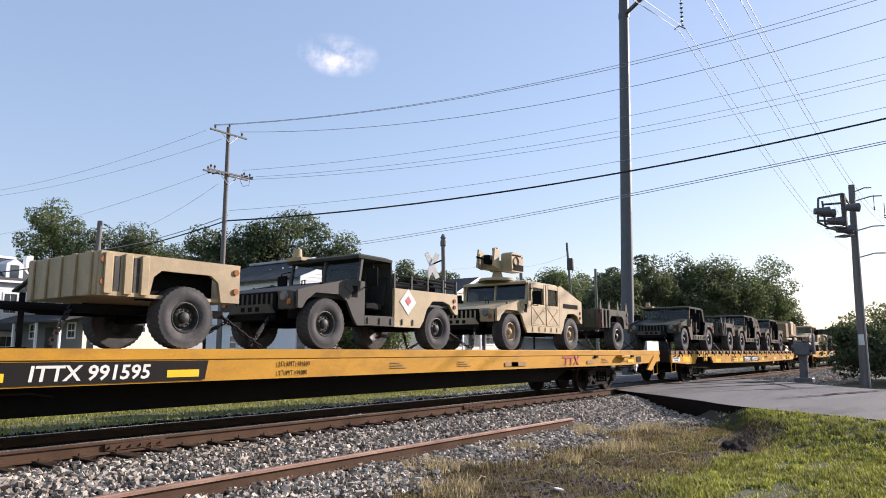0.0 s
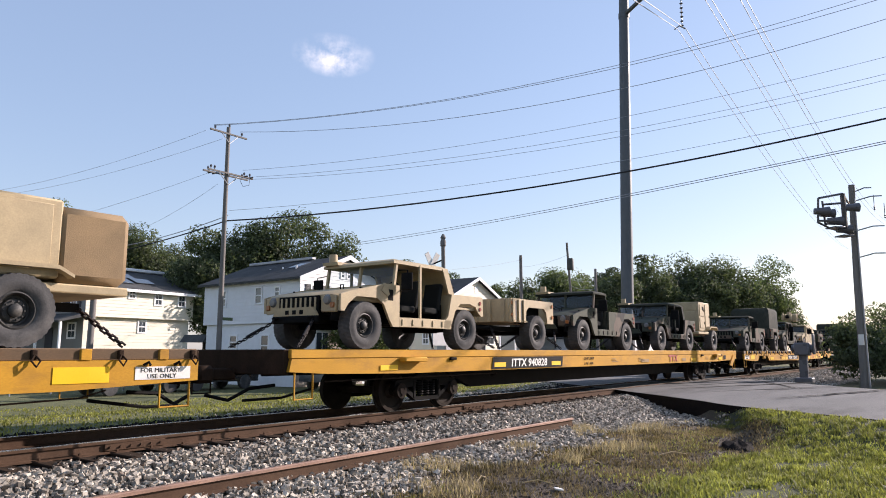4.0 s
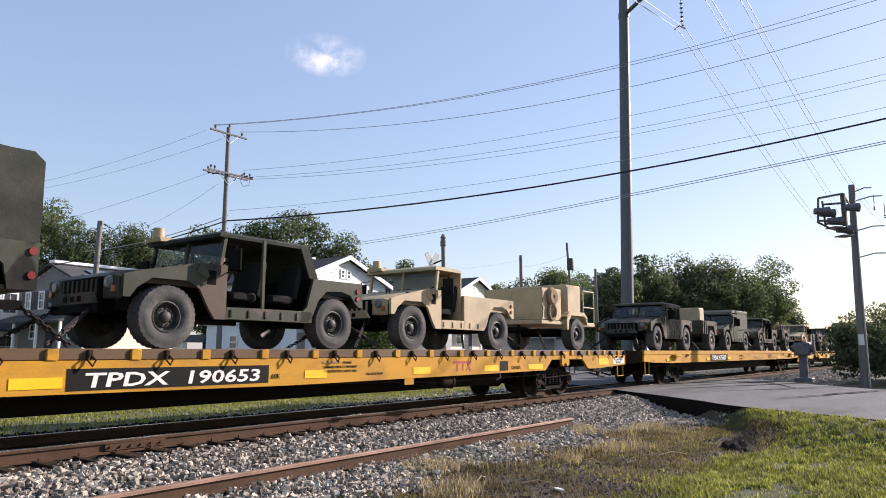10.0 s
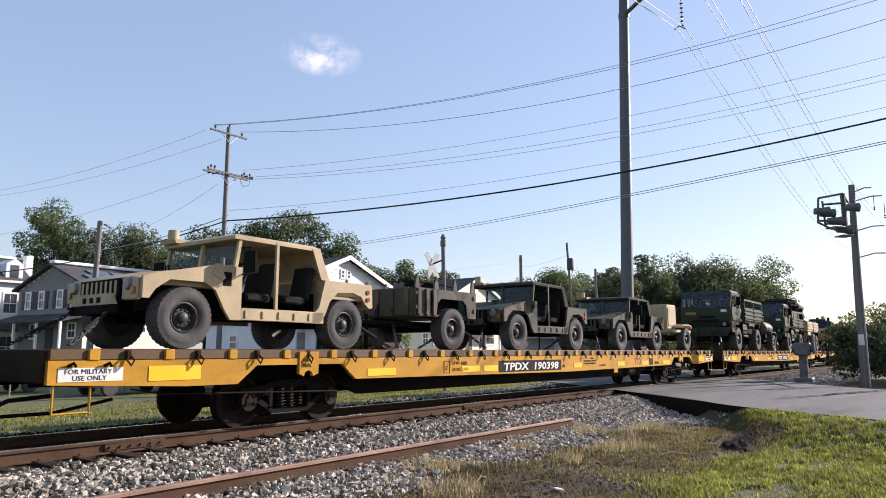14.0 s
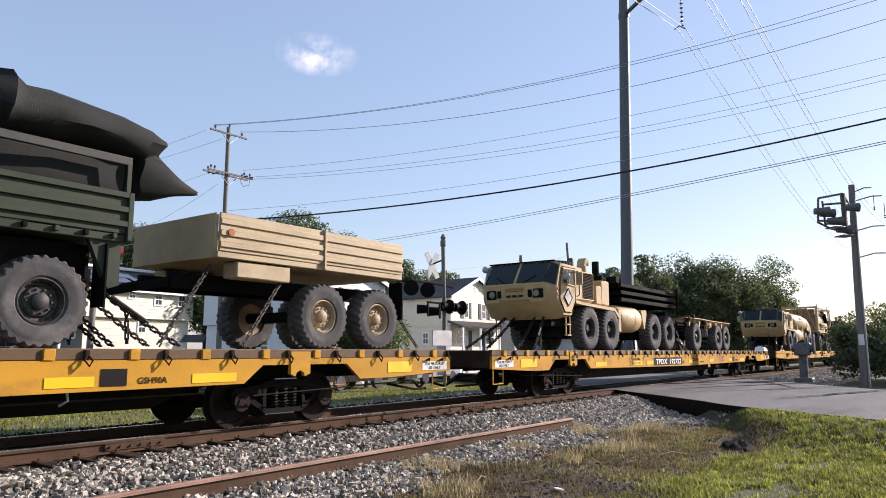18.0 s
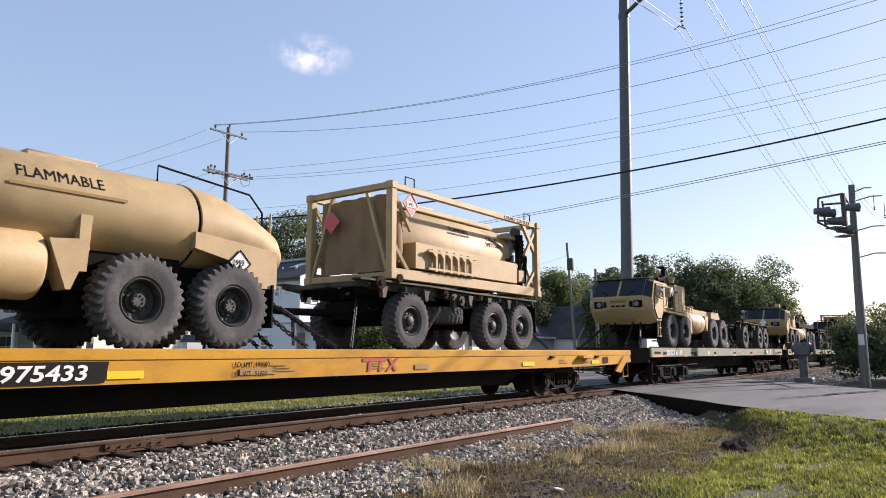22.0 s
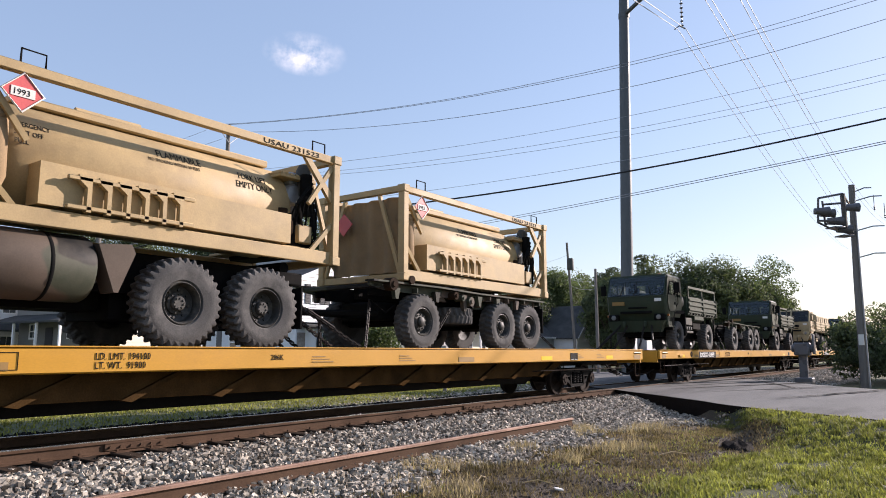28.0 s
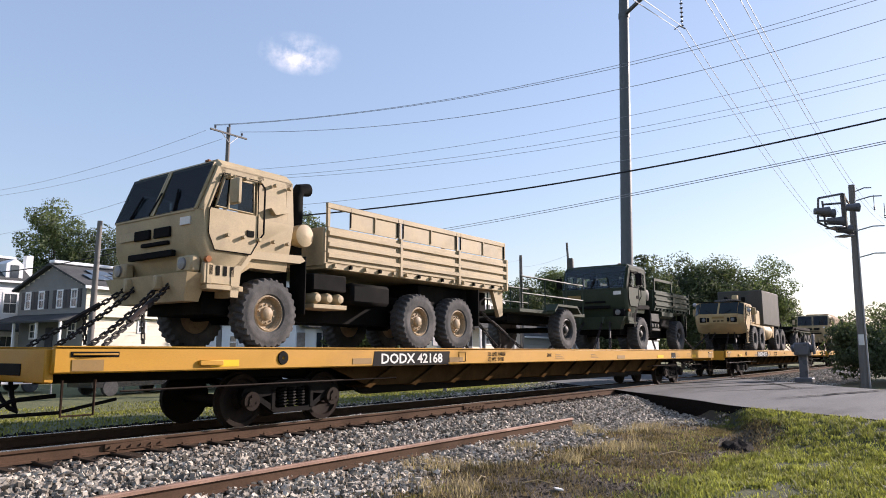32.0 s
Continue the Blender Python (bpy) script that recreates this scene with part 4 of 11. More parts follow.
def window(root, x, y, z, w, h, face="y", shutters=False, grid=True, name="window"):
    """A sash window at its lower left corner, on a wall that faces -y, or -x with face 'x'."""
    put = (lambda a, b, d: (x + a, y - d, z + b)) if face == "y" else (lambda a, b, d: (x - d, y + a, z + b))

    def slab(g, a0, a1, b0, b1, d0, d1):
        p, q = put(a0, b0, d0), put(a1, b1, d1)
        return g.box(min(p[0], q[0]), max(p[0], q[0]), min(p[1], q[1]), max(p[1], q[1]), min(p[2], q[2]), max(p[2], q[2]), 0.008)

    win = part(name, slab(Geo(), 0.03, w - 0.03, 0.03, h - 0.03, 0.0, 0.025), M["pane"], root, "dark sash window")
    g = Geo()
    for a0, a1, b0, b1 in ((-0.06, 0.04, -0.06, h + 0.06), (w - 0.04, w + 0.06, -0.06, h + 0.06), (0.04, w - 0.04, -0.06, 0.04), (0.04, w - 0.04, h - 0.04, h + 0.06), (0.04, w - 0.04, h / 2 - 0.03, h / 2 + 0.03)):
        slab(g, a0, a1, b0, b1, 0.002, 0.055)
    if grid:
        slab(g, w / 2 - 0.012, w / 2 + 0.012, 0.04, h - 0.04, 0.004, 0.036)
    part("window_frame", g, M["trim"], win, "white frame")
    if shutters:
        for a in (-0.42, w + 0.08):
            g = slab(Geo(), a, a + 0.34, -0.04, h + 0.04, 0.002, 0.05)
            for k in range(6):
                slab(g, a + 0.05, a + 0.29, 0.06 + k * h / 6, 0.06 + k * h / 6 + h / 9, 0.05, 0.062)
            part("shutter", g, M["shutter"], win, "dark louvred shutter")
    return win


# cream house with a long side to the track and a porch front painted in shade
h1 = house((19.25, 38.5), 7.2, 6.6, 5.35, 6.65, "siding_c", "two-storey cream house with dark shingle roof and porch", "siding_d", gable="y", turn=6, overhang=0.25, storey=3.65)
for x, z, w, h in ((2.6, 4.8, 0.42, 0.45), (4.35, 4.5, 0.5, 0.68), (6.05, 4.5, 0.5, 0.66), (3.5, 2.85, 0.5, 0.68)):
    window(h1, x, 0.0 if z > 3.6 else 0.25, z, w, h)
for y in (0.8, 2.15, 3.95, 5.3):
    window(h1, 0.0, y, 4.2, 0.5, 0.95, "x", shutters=True)
for y in (0.9, 4.6):
    window(h1, 0.1, y, 2.5, 0.7, 0.8, "x")
part("front_door", Geo().box(0.04, 0.1, 3.0, 3.7, 1.6, 3.1, 0.01), M["shutter"], h1)
part("porch_roof", Geo().prism([(-1.5, 3.3), (-1.5, 3.4), (0.0, 3.85), (0.0, 3.65)], -0.1, 6.8), M["shingle"], h1)
for y in (0.0, 2.2, 4.4, 6.5):
    part("porch_post", Geo().box(-1.4, -1.28, y - 0.06, y + 0.06, 0, 3.33, 0.01), M["trim"], h1)
for k, (x, y) in enumerate(((1.2, 1.0), (2.6, 0.9), (4.2, 1.1), (1.9, 1.9), (3.4, 1.9))):
    z = 5.35 + 1.3 * y / 3.3 + 0.13
    part("solar_panel", Geo().box(-0.65, 0.65, -0.45, 0.45, 0, 0.05, 0.01, pose(x, y, z + 0.03, 21.5, 0, 0)), M["pane"], h1, "blue-black solar panel")
h1.matrix_basis = Matrix.Translation(EYE) @ Matrix.Scale(1.25, 4) @ Matrix.Translation(-Vector(EYE)) @ h1.matrix_basis
# white house beyond it
h0 = house((15.9, 58.0), 8.6, 7, 7.1, 9.0, "siding_w", "two-storey white house with grey shingle roof", "x", gable="y", turn=0, overhang=0.1, storey=3.3)
for x in (4.2, 6.9):
    window(h0, x, 0.0, 4.6, 0.95, 1.5)
    window(h0, x, 0.1, 1.3, 0.95, 1.6)
dormer = part("dormer", Geo().prism([(7.0, 7.0), (8.2, 7.0), (8.2, 8.4), (7.6, 8.8), (7.0, 8.4)], 0.2, 2.6), M["siding_w"], h0, "white roof dormer")
part("dormer_pane", Geo().box(7.3, 7.9, 0.17, 0.2, 7.3, 8.3, 0.01), M["pane"], dormer)
part("porch_roof", Geo().prism([(-1.5, 3.2), (-1.5, 3.3), (0, 3.9), (0, 3.75)], 0, 9.0, axis="x"), M["shingle"], h0)
part("chimney", Geo().box(9.6, 10.15, 3.2, 3.8, 0.0, 9.5, 0.02), M["trim"], h0)
# white gabled house
h2 = house((24.0, 26.7), 6.45, 7.9, 5.45, 6.75, "siding_w", "two-storey white house with gable end and overhanging upper storey", "x", gable="x", overhang=0.35, storey=3.2)
for x in (0.75, 2.1, 4.35, 5.4):
    window(h2, x, 0.0, 4.2, 0.5, 0.9, shutters=True, grid=False)
for x in (2.85, 3.3):
    window(h2, x, 0.0, 5.65, 0.25, 0.42, grid=False)
for y, z, w, h in ((2.9, 4.25, 0.5, 0.85), (5.9, 4.2, 0.5, 0.85), (1.5, 4.55, 0.36, 0.5), (5.0, 1.9, 0.6, 0.7), (2.4, 1.5, 0.6, 1.1)):
    window(h2, 0.0 if z > 3.0 else 0.14, y, z, w, h, "x", grid=False)
bay = part("bay_window", Geo().prism([(0.7, 0.35), (0.95, -0.2), (1.85, -0.2), (2.1, 0.35)], 1.5, 2.9, axis="z"), M["trim"], h2, "white bay window")
for x in (1.02, 1.45):
    part("pane", Geo().box(x, x + 0.34, -0.22, -0.19, 1.75, 2.7, 0.005), M["pane"], bay)
part("porch_roof", Geo().prism([(-0.5, 2.95), (0.35, 3.1), (0.35, 3.2), (-0.5, 3.05)], 0.2, 5.0, axis="x"), M["shingle"], h2)
part("stone_facing", Geo().box(0.2, 5.0, 0.31, 0.345, 0, 2.7), M["brickface"], h2, "grey stone facing")
part("front_door", Geo().box(3.5, 4.3, 0.26, 0.3, 0.9, 2.8, 0.01), M["shutter"], h2)
for k in range(3):
    part("vent_pipe", Geo().cyl((1.5 + 0.2 * k, 2.0 + 1.3 * k, 5.7), (1.5 + 0.2 * k, 2.0 + 1.3 * k, 6.35), 0.05, n=8), M["trim"], h2)
part("skylight", Geo().box(-0.5, 0.5, -0.4, 0.4, 0, 0.08, 0.02, pose(2.1, 2.4, 6.38, 0, -21, 0)), M["pane"], h2)
part("ridge_vent", Geo().box(3.05, 3.4, 2.5, 8.0, 6.85, 7.02, 0.04), M["galv"], h2)
# third house with a gable end and porch
h3 = house((40.85, 29.6), 6.6, 7.5, 5.7, 7.2, "siding_c", "two-storey cream house with gable end, shutters and porch", "x", gable="x", overhang=0.1, storey=3.6)
for x in (1.65, 4.0, 5.25):
    window(h3, x, 0.0, 4.2, 0.55, 1.1, shutters=True, grid=False)
for x, w in ((0.8, 1.1), (4.75, 1.1)):
    window(h3, x, 0.1, 2.3, w, 1.1)
for x in (2.3, 4.05):
    part("front_door", Geo().box(x, x + 0.5, 0.05, 0.096, 1.0, 3.3, 0.01), M["shutter"], h3, "dark door with pale frame")
    part("door_frame", Geo().box(x - 0.08, x - 0.004, 0.03, 0.096, 1.0, 3.38).box(x + 0.504, x + 0.58, 0.03, 0.096, 1.0, 3.38), M["trim"], h3)
window(h3, 0.0, 4.5, 4.3, 0.6, 0.9, "x")
window(h3, 0.04, 2.0, 2.3, 0.5, 0.8, "x")
part("gable_vent", Geo().box(3.1, 3.5, -0.03, -0.002, 6.1, 6.6, 0.01), M["trim"], h3)
part("porch_roof", Geo().prism([(-1.3, 3.45), (-1.3, 3.55), (0, 3.95), (0, 3.8)], -0.35, 7.1, axis="x"), M["shingle"], h3)
for x in (-0.2, 2.0, 4.6, 6.9):
    part("porch_post", Geo().box(x, x + 0.12, -1.25, -1.13, 0, 3.48), M["trim"], h3)
# low white gable and sheds by the crossing
h4 = house((63, 30.5), 7.5, 9, 3.2, 6.3, "siding_w", "low white building with a steep gable", "x", gable="x", storey=2.0)
window(h4, 3.3, 0.0, 3.4, 0.7, 0.9)
h5 = house((43.0, 36.0), 6, 7, 5.4, 6.9, "siding_g", "pale grey two-storey house beside the trees", "x", gable="y", storey=2.6)
for x in (1.0, 3.5):
    window(h5, x, 0.0, 3.4, 0.7, 1.1)
    window(h5, x, 0.0, 0.9, 0.7, 1.1)
house((57.0, 33.0), 8, 8, 3.2, 5.6, "siding_g", "grey single-storey house with a long dark roof", "x", gable="y", storey=2.4)

# deck with lean-to beside the cream house
pergola = thing("garden_shed", "brown wooden deck with a small lean-to roof", "shed")
pergola.location = (25.2, 36.2, -0.55)
for x in (0, 1.2, 2.4, 3.6):
    part("post", Geo().box(x, x + 0.12, 0, 0.12, 0, 2.3), M["tie"], pergola)
part("lean_to_roof", Geo().prism([(-0.3, 2.3), (4.0, 2.3), (3.7, 2.75), (0.0, 2.75)], -0.3, 2.0), M["shingle"], pergola)
for k in range(18):
    part("deck_board", Geo().box(-0.2 + k * 0.23, -0.03 + k * 0.23, -0.06, -0.02, 0.5, 1.55), M["tie"], pergola)
# ---- poles, wires, crossing signals, parked cars, cloud ----
def wood_pole(x, y, top, r, label, lean=(0, 0)):
    root = thing("utility_pole", label, "utility pole", "utility poles")
    root.location = (x, y, -0.6)
    g = Geo().tube([(0, 0, -0.5), (lean[0] * 0.5, lean[1] * 0.5, (top + 0.6) / 2), (lean[0], lean[1], top + 0.6)], r, 12, r * 0.68)
    part("pole", g, M["pole"], root)
    return root


def crossarm(root, z, x0, x1, y0, y1, pins, brace=0.5):
    arm = part("crossarm", Geo().tube([(x0, y0, z), ((x0 + x1) / 2, (y0 + y1) / 2, z), (x1, y1, z)], 0.055, 4), M["pole"], root)
    for k in pins:
        x, y = x0 + (x1 - x0) * k, y0 + (y1 - y0) * k
        part("insulator", Geo().lathe([(0.02, 0), (0.02, 0.08), (0.06, 0.09), (0.045, 0.13), (0.065, 0.15), (0.03, 0.22), (0.0, 0.23)], 8, (x, y, z + 0.04), "z"), M["porcelain"], arm)
    return arm


main_pole = wood_pole(21.75, 30.0, 12.75, 0.145, "tall weathered wooden pole with two crossarms")
crossarm(main_pole, 12.95, -1.2, 1.05, -0.15, -0.15, (0.13, 0.86))
part("insulator", Geo().lathe([(0.02, 0), (0.02, 0.08), (0.06, 0.09), (0.045, 0.13), (0.065, 0.15), (0.03, 0.22), (0.0, 0.23)], 8, (0.05, 0, 13.33), "z"), M["porcelain"], main_pole)
for y in (-0.2, 0.2):
    crossarm(main_pole, 10.85, -1.25, 1.5, y, y, (0.06, 0.14, 0.8, 0.93) if y < 0 else (0.1, 0.86))
for x in (-0.75, -0.5, 0.9, 1.25):
    part("strain_insulator", Geo().lathe([(0.015, 0.0), (0.05, 0.03), (0.05, 0.1), (0.02, 0.13), (0.05, 0.16), (0.05, 0.23), (0.015, 0.27)], 8, (x, 0.25 if x < 0 else -0.55, 10.85), "y"), M["porcelain"], main_pole)
for s in (-1, 1):
    part("brace", Geo().tube([(0, -0.2, 10.25), (0.6 * s, -0.2, 10.8)], 0.025, 4), M["galv"], main_pole)
    part("brace", Geo().tube([(0, -0.15, 12.45), (0.5 * s, -0.15, 12.92)], 0.022, 4), M["galv"], main_pole)
part("jumper", Geo().tube([(1.25, -0.3, 10.8), (1.2, -0.3, 10.45), (1.05, 0.0, 10.4), (1.0, 0.2, 10.75)], 0.012, 5), M["wire"], main_pole)
part("street_sign", Geo().box(0.15, 0.75, -0.03, 0.03, 3.35, 3.5, 0.007), M["flatgreen"], main_pole, "small green street sign")
wood_pole(16.8, 33.0, 7.4, 0.17, "short weathered wooden pole with a cut top", (0.1, 0))
wood_pole(51.6, 30.0, 9.3, 0.19, "plain grey wooden pole")
tp = wood_pole(57.7, 28.0, 10.8, 0.14, "leaning wooden pole with a transformer", (-1.4, 0))
part("transformer", Geo().lathe([(0.0, 0), (0.3, 0.02), (0.3, 0.95), (0.22, 1.05), (0, 1.07)], 14, (-1.5, -0.35, 8.9), "z"), M["grey"], tp, "grey drum transformer")
wood_pole(46.2, 20.8, 7.0, 0.13, "wooden pole beside the crossing")

steel = thing("steel_pole", "tall grey-blue tubular steel transmission pole", "steel pole")
steel.location = (37.1, 15.0, -0.5)
part("pole", Geo().tube([(0, 0, -0.5), (0.75, 0, 11), (1.6, 0, 24), (2.0, 0, 31)], 0.36, 20, 0.24), M["steelpole"], steel)
part("flange", Geo().lathe([(0.36, 0), (0.5, 0), (0.5, 0.1), (0.36, 0.1)], 20, (0, 0, 0.3), "z"), M["galv"], steel)
arm = part("arm", Geo().tube([(1.46, 0, 21.75), (0.0, -2.1, 21.95), (-1.5, -3.7, 21.85), (-2.55, -4.62, 21.6)], 0.13, 8, 0.07), M["steelpole"], steel)
part("collar", Geo().lathe([(0.285, -0.18), (0.33, -0.15), (0.33, 0.15), (0.285, 0.18)], 18, (1.46, 0, 21.7), "z"), M["steelpole"], steel)
part("arm", Geo().tube([(1.8, 0, 27.3), (0.0, -2.5, 28.6), (-1.6, -4.7, 29.4)], 0.13, 8, 0.07), M["steelpole"], steel)
prof = [(0.02, 0.0)]
for k in range(14):
    prof += [(0.09, 0.04 + k * 0.24), (0.02, 0.1 + k * 0.24), (0.02, 0.22 + k * 0.24)]
part("insulator_string", Geo().lathe(prof, 10, (-2.55, -4.62, 18.15), "z"), M["porcelain"], steel, "long string of dark discs")
part("yoke", Geo().tube([(-2.75, -4.3, 18.0), (-2.6, -4.5, 18.2), (-2.5, -4.75, 18.0)], 0.04, 6), M["galv"], steel)


def wire(name, label, p, q, sag, r, mat, n=26, over=1.0, under=0.0):
    p, q = Vector(p), Vector(q)
    ks = [under + (over - under) * i / n for i in range(n + 1)]
    g = Geo().tube([p + (q - p) * k - Vector((0, 0, sag * 4 * k * (1 - k))) for k in ks], r, 6)
    return tagged(part(name, g, mat), label, "cable", "overhead wires")


for kind, p, q, sag, r, over in (
        ("thin", (20.86, 30.00, 12.66), (31.00, 2.42, 15.09), 0.99, 0.011, 1.5),
        ("thin", (20.87, 30.00, 12.62), (31.00, 1.72, 14.87), 0.95, 0.011, 1.5),
        ("thin", (22.48, 30.00, 12.69), (31.00, 1.50, 14.01), 1.19, 0.012, 1.5),
        ("thin", (22.76, 30.00, 10.66), (31.00, 1.62, 12.49), 0.69, 0.008, 1.5),
        ("thin", (23.14, 30.00, 10.37), (31.00, 1.67, 11.81), 0.69, 0.008, 1.5),
        ("thin", (23.15, 30.00, 10.25), (31.00, 1.69, 11.57), 0.76, 0.008, 1.5),
        ("thin", (21.99, 30.00, 8.38), (31.00, 1.78, 10.49), 0.59, 0.008, 1.5),
        ("black", (21.85, 30.00, 7.82), (31.00, 1.81, 10.05), 0.64, 0.036, 1.5),
        ("thin", (46.94, 44.80, 11.17), (31.00, 1.88, 9.17), 0.25, 0.016, 1.5),
        ("thin", (46.95, 44.80, 10.96), (31.00, 1.89, 9.08), 0.24, 0.016, 1.5),
        ("black", (21.85, 30.0, 7.82), (15.8, 45.5, 5.5), 0.5, 0.03, 1.0),
        ("thin", (21.9, 29.9, 8.1), (21.7, 43.9, 7.4), 0.3, 0.02, 1.0),
        ("thin", (20.7, 30.4, 12.4), (19.1, 56.4, 12.2), 0.5, 0.008, 1.0),
        ("thin", (21.3, 29.8, 12.0), (19.2, 56.4, 11.9), 0.5, 0.008, 1.0),
        ("thin", (21.1, 30.4, 10.3), (19.5, 56.6, 9.0), 0.4, 0.008, 1.0),
        ("thin", (21.4, 30.2, 9.7), (22.2, 43.0, 7.9), 0.4, 0.008, 1.0),
        ("thin", (51.6, 30, 8.9), (41.9, 30.2, 7.2), 0.1, 0.008, 1.0),
        ("thin", (51.6, 30, 8.3), (56.4, 28, 9.7), 0.2, 0.008, 1.0),
        ("thin", (46.2, 20.8, 6.2), (57.0, 28, 7.6), 0.2, 0.012, 1.0),
        ("thin", (46.2, 20.8, 5.6), (57.0, 28, 7.0), 0.2, 0.012, 1.0)):
    wire("overhead_cable" if kind == "black" else "overhead_wire", "thick black sagging overhead cable" if kind == "black" else "thin grey overhead wire between poles", p, q, sag, r, M["wire" if kind == "black" else "thinwire"], 26, over)
for p, q, sag in (
        ((34.40, 10.56, 17.49), (130.00, 15.04, 18.11), 1.62),
        ((34.40, 10.20, 17.48), (130.00, 14.42, 17.68), 1.51),
        ((31.00, 8.23, 16.92), (130.00, 14.23, 21.48), 0.35),
        ((31.00, 7.94, 16.82), (130.00, 13.72, 21.80), 0.35),
        ((31.00, 6.75, 16.45), (130.00, 8.92, 21.09), 1.90),
        ((31.00, 6.50, 16.37), (130.00, 8.37, 21.40), 2.02),
        ((34.4, 10.56, 17.49), (19.0, 7.08, 11.47), 0.0),
        ((34.4, 10.34, 17.58), (19.0, 6.86, 11.47), 0.0)):
    wire("transmission_wire", "paired grey transmission wire", p, q, sag, 0.016, M["thinwire"], 40, 1.0, 0.0 if p[0] > 34 else -0.3)

# signal pole beside the crossing, with a cage of lamps and davit arms
sp = thing("signal_pole", "leaning weathered wooden pole with a steel cage of lamps", "utility pole", "utility poles")
sp.location = (38.8, 4.07, -0.5)
part("pole", Geo().tube([(0, 0, -0.4), (-0.1, -0.05, 4.8), (-0.2, -0.15, 9.7)], 0.2, 14, 0.14), M["pole"], sp)
for a, b, r in (((-2.8, 0.96, 8.73), (-2.16, 0.04, 8.94), 0.05), ((-2.8, 0.96, 8.73), (-2.67, 1.06, 7.62), 0.05), ((-2.67, 1.06, 7.62), (-1.45, 0.76, 7.5), 0.05), ((-1.45, 0.76, 7.5), (-0.2, 0.0, 7.3), 0.06),
                ((-2.16, 0.04, 8.94), (-1.52, 0.1, 7.5), 0.11), ((-1.52, 0.1, 7.5), (-0.2, -0.1, 7.3), 0.08), ((-2.16, 0.04, 8.94), (-0.25, -0.1, 8.5), 0.05), ((-1.79, 0.94, 8.77), (-1.62, 0.9, 7.6), 0.05),
                ((-1.79, 0.94, 8.6), (-1.33, 0.1, 8.65), 0.05), ((-1.62, 0.9, 7.7), (-1.52, 0.1, 7.6), 0.05), ((-2.67, 1.06, 7.7), (-2.0, 0.2, 7.7), 0.05)):
    part("cage_bar", Geo().tube([a, b], r, 6), M["porcelain"], sp, "grey steel bracket bar")
for x, y, z in ((-2.62, 0.9, 8.14), (-1.6, -0.2, 8.35), (-2.0, 0.47, 7.72), (-1.26, 0.21, 7.4), (-2.1, 0.75, 8.1)):
    part("lamp_head", Geo().lathe([(0, -0.34), (0.15, -0.3), (0.18, 0.1), (0.22, 0.34), (0.17, 0.34), (0.0, 0.22)], 12, (0, 0, 0), "x"), M["porcelain"], sp, "dark grey lamp head", at=pose(x, y, z, 0, 0, -60))
    part("walkway_plate", Geo().box(-0.3, 0.3, -0.3, 0.3, -0.03, 0.03, 0.01), M["porcelain"], sp, at=pose(x + 0.15, y, z - 0.3, 0, 0, -40)) if z < 7.9 else None
for z, n in ((9.5, 0.75), (9.05, 1.15), (7.6, 1.15), (6.3, 1.1)):
    a = part("davit_arm", Geo().tube([(-0.15, -0.2, z - 0.15), (-0.05, -0.2 - n * 0.6, z + 0.02), (0.0, -0.2 - n, z)], 0.03, 6), M["galv"], sp)
    part("insulator", Geo().lathe([(0.015, 0), (0.05, 0.05), (0.02, 0.1), (0.05, 0.15), (0.02, 0.2), (0.015, 0.75)], 8, (0.05, -0.25 - n, z - 1.1), "z"), M["porcelain"], a)
part("conduit", Geo().tube([(-0.15, -0.22, 0), (-0.25, -0.22, 5), (-0.3, -0.25, 9)], 0.035, 6), M["galv"], sp)
part("notice", Geo().box(-0.25, -0.22, -0.14, 0.1, 2.0, 2.5, 0.005), M["white"], sp)

# gate pedestal on the near side
gate = thing("crossing_gate", "grey steel level crossing gate pedestal", "crossing gate")
gate.location = (33.7, 5.75, -0.12)
part("base", Geo().box(-0.35, 0.35, -0.35, 0.35, 0, 0.22, 0.03), M["porcelain"], gate)
part("column", Geo().box(-0.16, 0.16, -0.16, 0.16, 0.2, 1.2, 0.02), M["porcelain"], gate)
part("gate_motor", Geo().box(-0.35, 0.3, -0.3, 0.3, 1.15, 1.7, 0.05).cyl((0, -0.42, 1.45), (0, 0.42, 1.45), 0.16), M["porcelain"], gate)
part("counterweight", Geo().box(-0.2, 0.15, -0.48, -0.4, 1.2, 2.05, 0.03), M["porcelain"], gate)

# crossing signal on the far side
cs = thing("crossing_signal", "dark level crossing signal mast with crossbuck and round lamps", "crossing signal")
cs.location = (21.05, 15.5, -0.35)
part("mast", Geo().tube([(0, 0, 0), (-0.05, 0, 3), (-0.12, 0, 5.47)], 0.075, 10), M["pole"], cs)
part("finial", Geo().lathe([(0.06, 0), (0.11, 0.05), (0.11, 0.2), (0.08, 0.3), (0.11, 0.35), (0.05, 0.48), (0, 0.5)], 10, (-0.12, 0, 5.42), "z"), M["pole"], cs)
part("crossbuck", Geo().box(-0.53, 0.53, -0.025, 0.0, -0.11, 0.11, 0.008, pose(-0.38, 0.33, 4.72, 0, 60, -13)).box(-0.53, 0.53, -0.05, -0.027, -0.11, 0.11, 0.008, pose(-0.38, 0.33, 4.72, 0, -60, -13)), M["white"], cs, "white crossbuck boards")
part("bracket", Geo().tube([(-0.1, 0, 4.95), (-0.38, 0.36, 4.75)], 0.03, 5), M["black"], cs)
part("lamp_bar", Geo().tube([(-2.2, -0.15, 4.0), (0, 0, 4.0), (0.5, 0, 3.95)], 0.045, 6), M["black"], cs)
